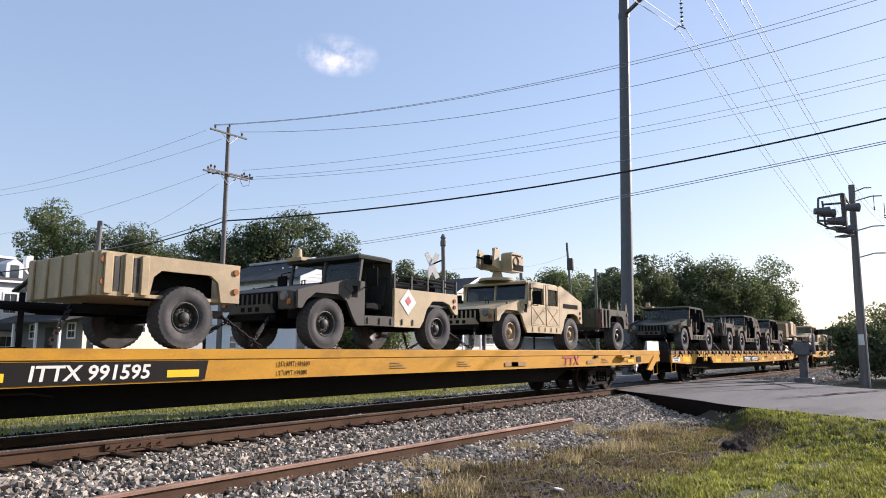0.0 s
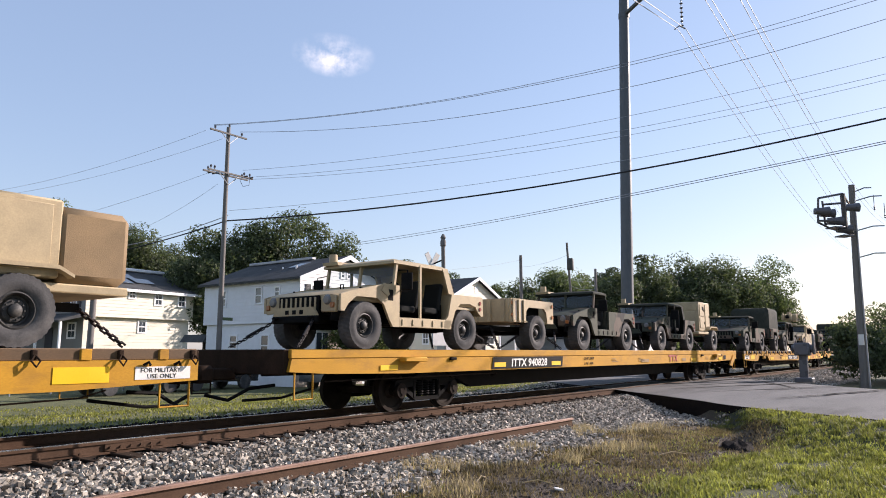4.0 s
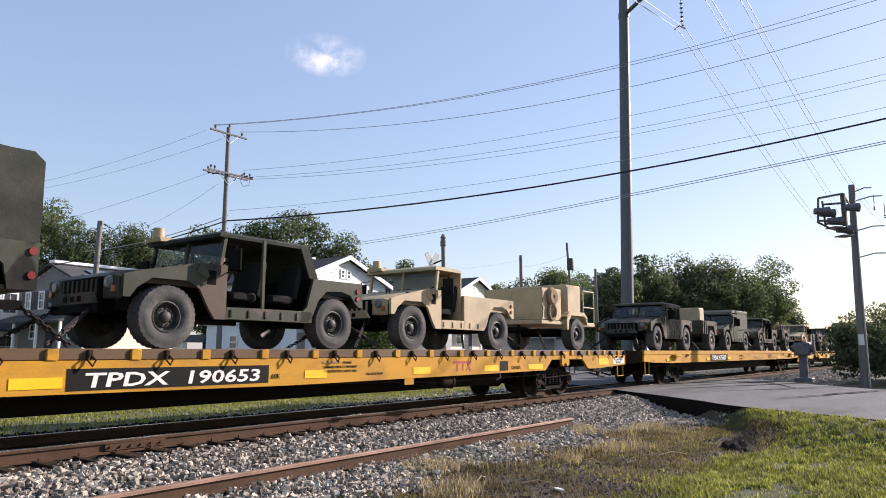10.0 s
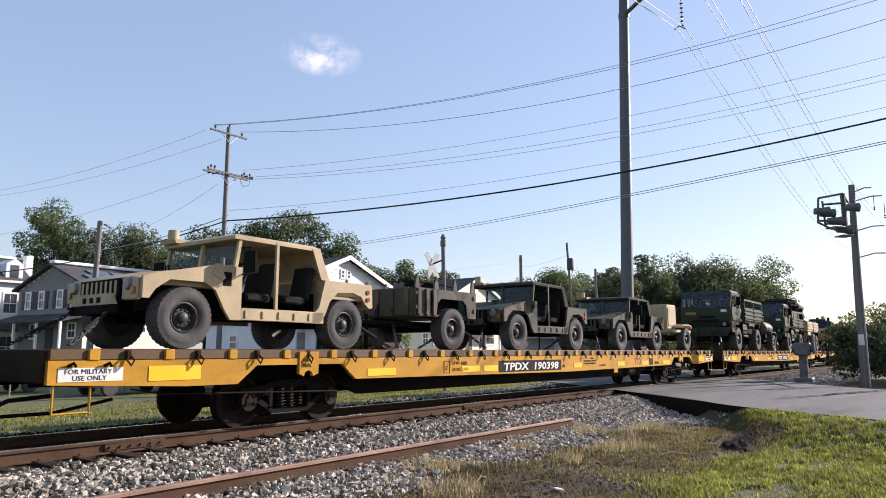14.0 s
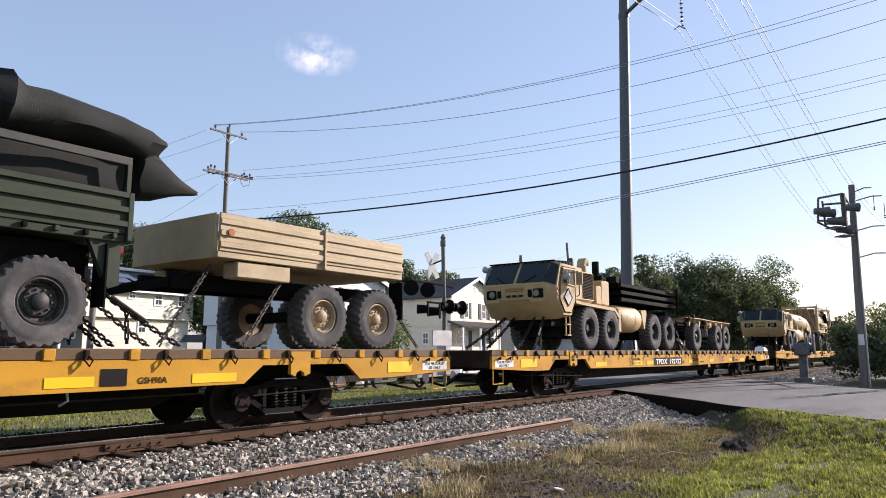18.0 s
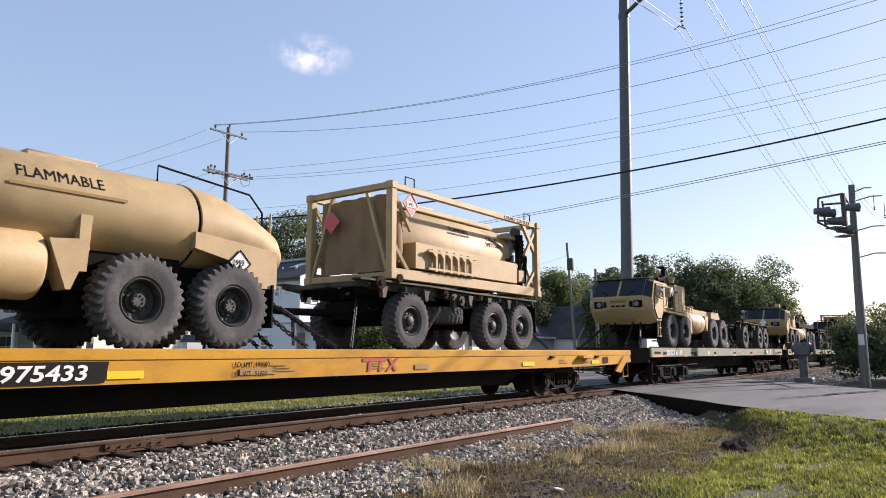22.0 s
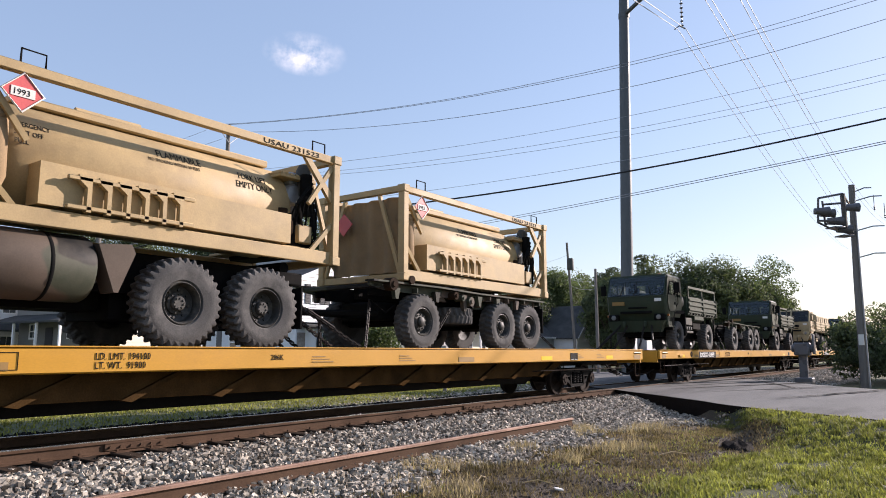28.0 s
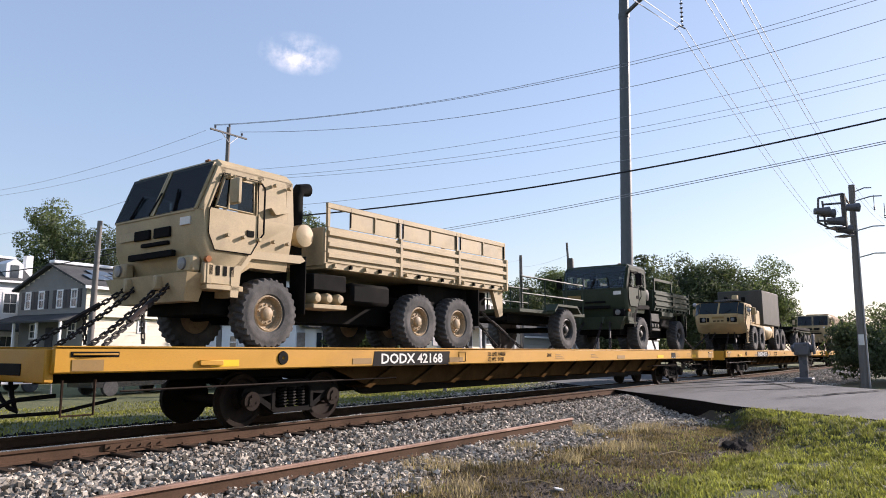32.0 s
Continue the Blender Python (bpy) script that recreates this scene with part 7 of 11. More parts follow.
        part("air_grille", Geo().box(0.62, 0.78, *sorted((1.082 * s, 1.075 * s)), 0.98, 1.2, 0.003, pose(0, 0, 0)), M["under"], root)
        for dz in (0.0, 0.14):
            part("tail_light", Geo().cyl((3.92, s * 1.075, 0.95 + dz), (3.92, s * 1.1, 0.95 + dz), 0.045, n=10), M["red"], root)
    # bed and tailgate
    if style in ("open", "tarp", "pickup", "hard"):
        bx = rear_x + 0.04
        part("cargo_bed", Geo().box(bx, 4.0, -1.01, 1.01, 0.92, 0.97).box(bx, bx + 0.05, -1.0, 1.0, 0.6, 1.24), M["under"] if paint == "camo" else p, root)
        part("tailgate", Geo().box(3.98, 4.05, -1.0, 1.0, 0.78, 1.22, 0.015), p, root)
    # tub and seats
    part("cab_floor", Geo().box(0.95, rear_x, -1.0, 1.0, 0.6, 0.66).box(1.0, rear_x, -0.36, 0.36, 0.66, 0.98, 0.04).box(0.9, 1.05, -1.0, 1.0, 0.66, 1.24, 0.02), M["under"], root)
    rows_ = (1.45, 2.25) if rear_x > 2.4 else (1.42,)
    for x in rows_:
        for s in (-1, 1):
            seat(root, x, s * 0.68, 0.78)
    part("steering_wheel", Geo().tube([(1.2 + 0.06 * math.sin(a * 0.628), -0.68 + 0.2 * math.cos(a * 0.628), 1.22 + 0.2 * math.sin(a * 0.628)) for a in range(11)], 0.018, 5), M["under"], root)
    # windscreen
    top = 1.8
    g = Geo()
    for y in (-0.97, 0.0, 0.97):
        g.tube([(0.92, y, 1.3), (1.0, y, top)], 0.04, 4)
    g.tube([(0.92, -1.0, 1.32), (0.92, 1.0, 1.32)], 0.035, 4).tube([(1.0, -1.0, top), (1.0, 1.0, top)], 0.04, 4)
    wf = part("windscreen_frame", g, p, root)
    for s in (-1, 1):
        y0, y1 = sorted((0.04 * s, 0.94 * s))
        part("pane", Geo().add([(0.93, y0, 1.34), (0.93, y1, 1.34), (0.995, y1, top - 0.03), (0.995, y0, top - 0.03)], [(0, 1, 2, 3)]), M["glass" if style not in ("armour", "hard") else "darkglass"], wf, "glass pane", smooth=False)
    # roof
    rt = M["canvas"] if style in ("open", "tarp", "pickup") and paint != "tan" else p
    end = {"open": 2.7, "tarp": 2.55, "pickup": 1.84, "armour": 2.7, "hard": 2.64, "shelter": 1.9}[style]
    hard = style in ("armour", "hard", "shelter")
    g = Geo().loft([[(0.86, -1.02, top - 0.04), (end, -1.02, top - 0.05), (end, 1.02, top - 0.05), (0.86, 1.02, top - 0.04)], [(0.86, -1.02, top + 0.01), (end + 0.02, -1.02, top), (end + 0.02, 1.02, top), (0.86, 1.02, top + 0.01)], [(0.95, -0.92, top + 0.06), (end - 0.08, -0.92, top + 0.05), (end - 0.08, 0.92, top + 0.05), (0.95, 0.92, top + 0.06)]])
    part("roof", g, rt, root, "canvas roof" if rt == M["canvas"] else "")
    if style in ("open", "tarp"):
        for s in (-1, 1):
            y0, y1 = sorted((1.03 * s, 0.98 * s))
            part("door_pillar", Geo().box(1.7, 1.77, y0, y1, 0.66, top, 0.01), p, root)
            if style == "open":
                part("rear_corner", Geo().prism([(2.52, top - 0.02), (2.7, top), (2.95, 1.24), (2.8, 1.24), (2.74, 1.26), (2.6, top - 0.2)], y0, y1), rt, root)
        if style == "open":
            part("rear_curtain", Geo().add([(2.7, -1.0, top), (2.7, 1.0, top), (2.95, 1.0, 1.24), (2.95, -1.0, 1.24), (2.67, -1.0, top - 0.02), (2.67, 1.0, top - 0.02), (2.92, 1.0, 1.22), (2.92, -1.0, 1.22)], [(0, 1, 2, 3), (7, 6, 5, 4), (0, 3, 7, 4), (1, 5, 6, 2)]), rt, root)
        else:
            rings = []
            for i in range(15):
                k = i / 14
                x, zt = 2.56 + 1.42 * k, top + 0.05 - 0.17 * k + 0.05 * (1 - min(1.0, k * 6))
                ring = []
                for j in range(17):  # up one side, over the top and down the other
                    if j < 6:
                        q = j / 6
                        fold = 0.035 * math.sin(9 * k + 5 * q) * math.sin(3.14 * q) + 0.07 * math.sin(3.14 * q) * (0.4 + 0.6 * k)
                        ring.append((x + 0.05 * q * (k - 0.2), -1.07 + fold + 0.08 * q * q, 1.25 + (zt - 1.25) * q))
                    elif j <= 10:
                        q = (j - 6) / 4
                        ring.append((x, -0.97 + 1.94 * q, zt + 0.02 - 0.06 * math.sin(3.14 * q) * math.sin(3.14 * k)))
                    else:
                        q = 1 - (j - 10) / 6
                        ring.append((x + 0.05 * q * (k - 0.2), 1.07 - 0.07 * math.sin(3.14 * q) - 0.08 * q * q, 1.25 + (zt - 1.25) * q))
                rings.append(ring)
            cover = part("rear_cover", Geo().loft(rings), M["drape"], root, "sagging olive canvas cover over the bed")
            for x in (2.75, 3.35, 3.85):
                part("cover_strap", Geo().tube([(x, -1.09, 1.36), (x + 0.01, -1.1, 1.28), (x - 0.06, -1.1, 1.24)], 0.02, 5), M["under"], cover)
            part("hoop", Geo().tube([(2.6, -1.0, 1.24), (2.6, -0.98, 1.76), (2.6, 0.98, 1.76), (2.6, 1.0, 1.24)], 0.025, 6), p, root)
    if style == "pickup":
        part("cab_back", Geo().box(1.82, 1.87, -1.0, 1.0, 0.66, top - 0.02, 0.01), rt, root)
    if hard:
        doors = ((0.99, 1.78), (1.82, 2.6)) if style != "shelter" else ((0.99, 1.84),)
        for s in (-1, 1):
            for x0, x1 in doors:
                y0, y1 = sorted((1.09 * s, 1.0 * s))
                g = Geo()
                for a, b, c, d in ((x0, x1, 0.64, 1.22), (x0, x0 + 0.1, 1.22, top - 0.02), (x1 - 0.1, x1, 1.22, top - 0.02), (x0 + 0.1, x1 - 0.1, 1.66, top - 0.02)):
                    g.box(a, b, y0, y1, c, d, 0.012)
                d_ = part("door", g, p, root, "closed armoured door")
                yy = sorted((1.1 * s, 1.085 * s))
                g = Geo()
                for a, b in (((x0 + 0.08, 0.7), (x1 - 0.1, 1.12)), ((x1 - 0.1, 0.7), (x0 + 0.08, 1.12))):
                    g.tube([(a[0], 1.092 * s, a[1]), (b[0], 1.092 * s, b[1])], 0.012, 4)
                for z in (0.7, 1.14):
                    for k in range(6):
                        x = x0 + 0.06 + k * (x1 - x0 - 0.12) / 5
                        g.cyl((x, 1.09 * s, z), (x, 1.1 * s, z), 0.012, n=5)
                g.box(x1 - 0.16, x1 - 0.06, yy[0], yy[1], 1.05, 1.12, 0.004)
                part("door_fitting", g, p, d_)
                part("pane", Geo().box(x0 + 0.1, x1 - 0.1, *sorted((1.05 * s, 1.03 * s)), 1.22, 1.66), M["darkglass"], d_, "dark armoured glass")
        for s in (-1, 1):
            part("windscreen_pillar", Geo().box(0.92, 1.0, *sorted((1.05 * s, 1.0 * s)), 1.24, top), p, root)
    if style == "armour":
        part("slant_back", Geo().loft([[(2.62, -1.0, top + 0.02), (2.62, 1.0, top + 0.02), (back, 1.0, 1.44), (back, -1.0, 1.44)], [(2.62, -1.0, 1.2), (2.62, 1.0, 1.2), (back, 1.0, 1.2), (back, -1.0, 1.2)]]), p, root, "slanted rear hatch")
        part("rear_wall", Geo().box(back - 0.05, back + 0.01, -1.0, 1.0, 0.8, 1.43, 0.01), p, root)
        for s in (-1, 1):
            part("side_vent", Geo().box(2.85, 3.75, *sorted((1.095 * s, 1.08 * s)), 1.2, 1.32, 0.005), M["under"], root, "dark louvred vent")
        tu = part("turret", Geo().lathe([(0.5, top + 0.05), (0.5, top + 0.12), (0.3, top + 0.14), (0.16, top + 0.16), (0.12, top + 0.3), (0.2, top + 0.32), (0.2, top + 0.36), (0.0, top + 0.36)], 20, (1.55, 0, 0), "z"), p, root, "remote weapon station base", at=(-0.5, 0, 0.03))
        part("sensor_box", Geo().prism([(1.5, top + 0.3), (2.05, top + 0.3), (2.12, top + 0.38), (2.12, top + 0.78), (1.6, top + 0.84), (1.5, top + 0.78)], -0.5, -0.16), p, tu, "boxy tan sensor housing")
        part("sensor_eye", Geo().lathe([(0.13, -0.53), (0.13, -0.49), (0.1, -0.49)], 18, (1.72, 0, top + 0.58), "y"), p, tu)
        part("sensor_base", Geo().box(1.6, 2.1, -0.52, -0.5, top + 0.34, top + 0.5, 0.01), M["under"], tu)
        part("cradle", Geo().box(1.3, 1.85, -0.16, 0.2, top + 0.34, top + 0.62, 0.03), p, tu)
        part("ammunition_box", Geo().box(1.35, 1.85, 0.2, 0.48, top + 0.4, top + 0.8, 0.02), p, tu)
        for y in (-0.22, 0.3):
            part("shield_plate", Geo().prism([(1.02, top + 0.42), (1.28, top + 0.36), (1.34, top + 0.86), (1.1, top + 0.92)], y, y + 0.05), p, tu)
        part("gun_bracket", Geo().box(1.08, 1.4, -0.06, 0.16, top + 0.5, top + 0.74, 0.03), M["under"], tu)
        part("cap", Geo().cyl((1.5, 0.02, top + 0.62), (1.5, 0.02, top + 0.98), 0.09, n=12), p, tu)
        part("sensor_visor", Geo().box(1.56, 1.98, -0.515, -0.5, top + 0.73, top + 0.77, 0.005), M["under"], tu)
        part("gun_barrel", Geo().tube([(1.1, 0.05, top + 0.62), (0.62, 0.05, top + 0.63)], 0.03, 8), M["under"], tu)
        for x, z in ((1.55, 0.75), (1.55, 0.36), (2.06, 0.42), (2.06, 0.72)):
            part("housing_bolt", Geo().cyl((x, -0.515, top + z), (x, -0.495, top + z), 0.018, n=6), M["under"], tu)
    if style == "shelter":
        part("shelter_box", Geo().box(1.75, 4.06, -1.05, 1.05, 1.0, 2.02, 0.03), p, root, "tall box body")
        part("overcab", Geo().prism([(0.95, 1.87), (1.76, 1.87), (1.76, 2.02), (1.3, 2.02)], -1.03, 1.03), p, root)
        for s in (-1, 1):
            g = Geo()
            for a, b, c, d in ((1.9, 3.95, 1.1, 1.13), (1.9, 3.95, 1.88, 1.91), (1.9, 1.93, 1.1, 1.9), (3.92, 3.95, 1.1, 1.9)):
                g.box(a, b, *sorted((1.07 * s, 1.05 * s)), c, d, 0.004)
            part("hatch_frame", g, p, root)
    # mirrors, roof stub
    for s in (-1, 1):
        g = Geo().tube([(0.98, s * 1.04, 1.2), (0.96, s * 1.3, 1.16), (0.96, s * 1.3, 1.6), (0.98, s * 1.04, 1.62)], 0.014, 5).box(0.94, 0.99, s * 1.28 - 0.14, s * 1.28 + 0.14, 1.2, 1.55, 0.02)
        mi = part("side_mirror", g, M["under"], root, "dark side mirror in a bent tube frame")
        part("mirror_glass", Geo().box(0.99, 0.994, s * 1.28 - 0.12, s * 1.28 + 0.12, 1.23, 1.52), M["mirror"], mi)
    if style in ("open", "pickup"):
        part("roof_sensor", Geo().prism([(0.78, top + 0.02), (1.12, top + 0.02), (1.14, top + 0.09), (0.76, top + 0.09)], 0.5, 0.95).cyl((0.88, 0.74, top + 0.09), (0.88, 0.74, top + 0.27), 0.1, 0.09, n=14), M["tan"], root, "small tan sensor can on the windscreen edge")
    if rear:
        for z in (1.36, 1.5):
            for y in (-1.02, 1.02):
                part("rack_rail", Geo().tube([(1.9, y, z), (4.05, y, z)], 0.022, 6), M["under"], root)
        for x in (1.9, 2.45, 3.0, 3.55, 4.05):
            for y in (-1.02, 1.02):
                part("rack_post", Geo().box(x - 0.025, x + 0.025, y - 0.03, y + 0.03, 1.24, 1.54, 0.006), p, root)
        for x in (2.2, 2.9, 3.5):
            part("rack_tube", Geo().cyl((x - 0.25, -0.2 + 0.2 * x / 3, 1.35), (x + 0.3, -0.3, 1.38), 0.11, n=10), M["canvas"], root, "rolled dark bundle")
        part("placard", Geo().box(-0.19, 0.19, -0.004, 0.004, -0.19, 0.19, 0.002, pose(2.28, -1.086, 0.98, 0, 45, 0)), M["white"], root, "white diamond placard")
        part("placard_mark", Geo().box(-0.07, 0.07, -0.003, 0.003, -0.07, 0.07, 0.001, pose(2.28, -1.094, 1.0, 0, 45, 0)), M["placard"], root)
    lashings(root, -0.85, 4.0, 0.95, high=0.58)
    return root


def small_trailer(style, paint, label):
    """A two-wheeled trailer, x = 0 at its axle, drawbar towards -x; style: cargo, canvas, boxed, generator, covered, reel, compact."""
    root = thing("cargo_trailer" if style in ("cargo", "canvas", "boxed") else "generator_trailer", label, "trailer", "small army trailers")
    p = M[paint]
    wheels(root, "light_tan" if style == "boxed" else "light", (-0.1,), 0.93)
    g = Geo().box(-1.5, 0.9, -0.55, -0.45, 0.5, 0.62).box(-1.5, 0.9, 0.45, 0.55, 0.5, 0.62).cyl((-0.1, -0.8, 0.46), (-0.1, 0.8, 0.46), 0.06)
    g.tube([(-1.5, -0.5, 0.56), (-2.5, 0, 0.6), (-1.5, 0.5, 0.56)], 0.05, 6).cyl((-2.4, 0, 0.6), (-2.75, 0, 0.62), 0.05, n=8)
    part("drawbar_frame", g, M["under"], root, "black drawbar frame")
    part("landing_leg", Geo().cyl((-2.0, -0.2, 0.02), (-2.0, -0.2, 0.75), 0.04, n=8).cyl((-2.0, -0.2, 0), (-2.0, -0.2, 0.03), 0.1), M["under"], root)
    if style in ("cargo", "canvas", "boxed"):
        z0, z1 = 0.72, 1.32
        part("floor", Geo().box(-1.4, 0.8, -1.0, 1.0, z0, z0 + 0.05), p, root)
        for s in (-1, 1):
            y0, y1 = sorted((1.06 * s, 1.0 * s))
            pts = [(-1.42, z0), (-1.42, z1), (0.84, z1), (0.84, z0), (0.5, z0), (0.44, 1.02), (0.3, 1.12), (-0.52, 1.12), (-0.64, 1.02), (-0.7, z0)]
            part("side_panel", Geo().prism(pts, y0, y1), p, root)
            for k, x in enumerate((-1.38, -1.1, -0.85)):
                part("side_rib", Geo().box(x, x + 0.12, *sorted((1.1 * s, 1.06 * s)), z0 + 0.02, z1 - 0.02, 0.012), p, root)
                if k < 2:
                    part("side_slot", Geo().box(x + 0.15, x + 0.24, *sorted((1.066 * s, 1.05 * s)), z0 + 0.06, z1 - 0.06, 0.004), M["under"] if paint != "tan" else M["darkrim"], root, "dark open slot")
            for x in (-1.42, -0.75, -0.05, 0.66):
                if style == "cargo" and paint != "tan":
                    part("corner_stake", Geo().prism([(x, z1 + 0.004), (x + 0.16, z1 + 0.004), (x + 0.13, z1 + 0.14), (x + 0.09, z1 + 0.28), (x + 0.07, z1 + 0.28), (x + 0.02, z1 + 0.14)], y0 + 0.01, y1 - 0.01), p, root, "upright steel stake")
            for x in (-1.38, 0.76):
                for z in (0.9, 1.2):
                    part("reflector", Geo().cyl((x, s * 1.06, z), (x, s * 1.085, z), 0.05, n=10), M["red"] if paint != "tan" else M["amber"], root, "round reflector")
        for s in (-1, 1):
            part("wheel_well", Geo().box(-0.72, 0.52, *sorted((0.72 * s, 0.78 * s)), z0 - 0.02, z1 - 0.1).box(-0.72, 0.52, *sorted((0.72 * s, 0.998 * s)), 1.13, 1.16), M["under"], root, "dark wheel well")
        part("front_panel", Geo().box(-1.44, -1.38, -1.0, 1.0, z0, z1, 0.015), p, root)
        for k in range(5):
            part("front_rib", Geo().box(-1.48, -1.44, -0.9 + k * 0.42, -0.78 + k * 0.42, z0, z1, 0.01), p, root)
        part("tailgate", Geo().box(0.8, 0.86, -1.0, 1.0, z0, z1, 0.015), p, root)
    if style == "canvas":
        rng = random.Random(8)
        rings = []
        for z, k in ((1.25, 1.0), (1.6, 1.01), (2.0, 1.0), (2.36, 0.99), (2.5, 0.9), (2.53, 0.6)):
            ring = []
            for i in range(40):
                a = 6.28319 * i / 40
                c, s = math.cos(a), math.sin(a)
                q = 1 / max(abs(c), abs(s))
                w = 1 + 0.012 * math.sin(i * 3.1 + z * 2)
                ring.append((-0.3 + 1.15 * c * q * k * w, 1.04 * s * q * k * w, z + rng.uniform(-0.012, 0.012)))
            rings.append(ring)
        part("canvas_cover", Geo().loft(rings), M["canvas"], root, "tall dark canvas cover with wrinkles")
    if style == "boxed":
        part("generator_box", Geo().box(-0.62, 0.12, -0.72, 0.5, 0.78, 1.92, 0.03), M["tan"], root, "tan steel equipment box")
        part("box_panel", Geo().box(-0.55, 0.05, -0.74, -0.72, 1.36, 1.84, 0.01), M["tan"], root)
    if style == "generator":
        part("fender", Geo().prism([(-0.75, 0.95), (-0.55, 1.08), (0.35, 1.08), (0.55, 0.95), (0.55, 0.91), (0.35, 1.03), (-0.55, 1.03), (-0.75, 0.91)], -1.1, -0.72), p, root)
        part("bed", Geo().box(-1.9, 0.8, -0.95, 0.95, 0.72, 0.84, 0.02), p, root)
        part("cabinet", Geo().box(-1.62, -0.05, -0.9, 0.5, 0.86, 2.14, 0.03), p, root, "tall tan generator cabinet")
        for a, b, c, d in ((-1.5, -0.85, 1.0, 1.45), (-0.72, -0.12, 1.0, 2.05), (-1.5, -0.85, 1.52, 2.02)):
            d_ = part("access_door", Geo().box(a, b, -0.925, -0.9, c, d, 0.01), p, root)
            part("latch", Geo().box(b - 0.1, b - 0.04, -0.94, -0.92, (c + d) / 2 - 0.05, (c + d) / 2 + 0.05, 0.008), M["under"], d_)
        part("louvre", Geo().box(-1.2, -0.95, -0.93, -0.92, 1.77, 1.94, 0.004), M["under"], root)
        for k in range(2):
            fd = part("front_door", Geo().box(-1.645, -1.62, -0.83 + k * 0.64, -0.24 + k * 0.64, 0.95, 1.72, 0.01), p, root)
            part("latch", Geo().box(-1.66, -1.64, -0.33 + k * 0.64, -0.28 + k * 0.64, 1.25, 1.35, 0.008), M["under"], fd)
            part("vent_panel", Geo().box(-1.645, -1.62, -0.83 + k * 0.64, -0.24 + k * 0.64, 1.78, 2.05, 0.01), p, root)
    if style in ("covered", "reel"):
        part("bed", Geo().box(-2.1, 1.35, -0.98, 0.98, 0.72, 0.84, 0.02), p, root)
        part("fender", Geo().prism([(-0.75, 0.95), (-0.55, 1.06), (0.35, 1.06), (0.55, 0.95), (0.55, 0.91), (0.35, 1.01), (-0.55, 1.01), (-0.75, 0.91)], -1.1, -0.72), p, root)
        b0, b1, zf = (-2.05, -1.2, 1.78) if style == "covered" else (-2.0, -0.85, 1.74)
        part("front_unit", Geo().box(b0, b1, -0.95, 0.95, 0.85, zf, 0.05 if style == "covered" else 0.015), M["tarp"] if style == "covered" else p, root, "canvas-covered unit" if style == "covered" else "tan equipment cabinet")
        part("main_unit", Geo().box(-0.52, 0.42, -0.95, 0.95, 0.9, 1.93, 0.03), p, root, "tan equipment cabinet")
        part("access_door", Geo().box(-0.48, 0.28, -0.975, -0.95, 1.0, 1.85, 0.01), p, root)
        if style == "covered":
            part("link_box", Geo().box(b1 + 0.004, -0.554, -0.85, 0.9, 0.9, 1.75, 0.04), M["tarp"], root)
        else:
            part("fender_body", Geo().prism([(-0.75, 0.6), (-0.75, 1.0), (-0.55, 1.12), (0.4, 1.12), (0.6, 0.98), (0.6, 0.75), (0.5, 0.9), (0.3, 1.02), (-0.45, 1.02), (-0.62, 0.85), (-0.66, 0.6)], -1.08, -0.9), p, root)
            for k in range(2):
                part("panel_seam", Geo().box(b0 + 0.02, b0 + 0.04, -0.956, -0.94, 0.9 + 0.4 * k, 1.25 + 0.4 * k), M["under"], root)
                part("front_door", Geo().box(b0 - 0.012, b0, -0.9 + 0.92 * k, -0.02 + 0.92 * k, 0.92, zf - 0.06, 0.005), p, root)
            part("engine_block", Geo().box(b1 + 0.03, -0.55, -0.5, 0.6, 0.86, 1.45, 0.06), M["under"], root, "dark engine block")
            for k in range(3):
                part("engine_pipe", Geo().tube([(b1 + 0.02, -0.6, 1.0 + 0.2 * k), (-0.85, -0.75 + 0.1 * k, 1.15 + 0.2 * k), (-0.56, -0.6, 0.95 + 0.25 * k)], 0.03, 6), M["under"], root)
        if style == "covered":
            part("rear_cover", Geo().box(0.36, 1.36, -0.96, 0.96, 0.86, 1.86, 0.1), M["tarp"], root, "tan canvas cover")
        else:
            part("hose_reel", Geo().lathe([(0.05, -0.02), (0.2, -0.03), (0.26, 0.02), (0.26, 0.1), (0.05, 0.12)], 20, (-1.5, -1.05, 1.5), "y"), M["tarp"], root, "round canvas-covered reel")
            part("hose", Geo().tube([(-1.5 + 0.2 * math.cos(a * 0.5), -1.0, 1.08 + 0.22 * math.sin(a * 0.5)) for a in range(14)], 0.045, 6), M["tarp"], root, "looped tan hose cover")
            g = Geo()
            for x in (0.6, 1.35):
                g.tube([(x, -0.95, 0.84), (x, -0.95, 1.8), (x, 0.95, 1.8), (x, 0.95, 0.84)], 0.025, 5)
            for z in (1.3, 1.8):
                for y in (-0.95, 0.95):
                    g.tube([(0.6, y, z), (1.35, y, z)], 0.02, 5)
            part("guard_rail", g, p, root, "tan pipe guard rail")
            part("rear_box", Geo().box(0.6, 1.35, -0.6, 0.6, 0.85, 1.2, 0.03), M["under"], root)
    if style == "compact":
        part("bed", Geo().box(-1.4, 0.85, -0.95, 0.95, 0.72, 0.84, 0.02), p, root)
        part("fender", Geo().prism([(-0.75, 0.95), (-0.55, 1.06), (0.35, 1.06), (0.55, 0.95), (0.55, 0.91), (0.35, 1.01), (-0.55, 1.01), (-0.75, 0.91)], -1.1, -0.72), p, root)
        part("cabinet", Geo().box(-1.3, -0.2, -0.7, 0.7, 0.86, 1.85, 0.03), p, root, "tan generator cabinet")
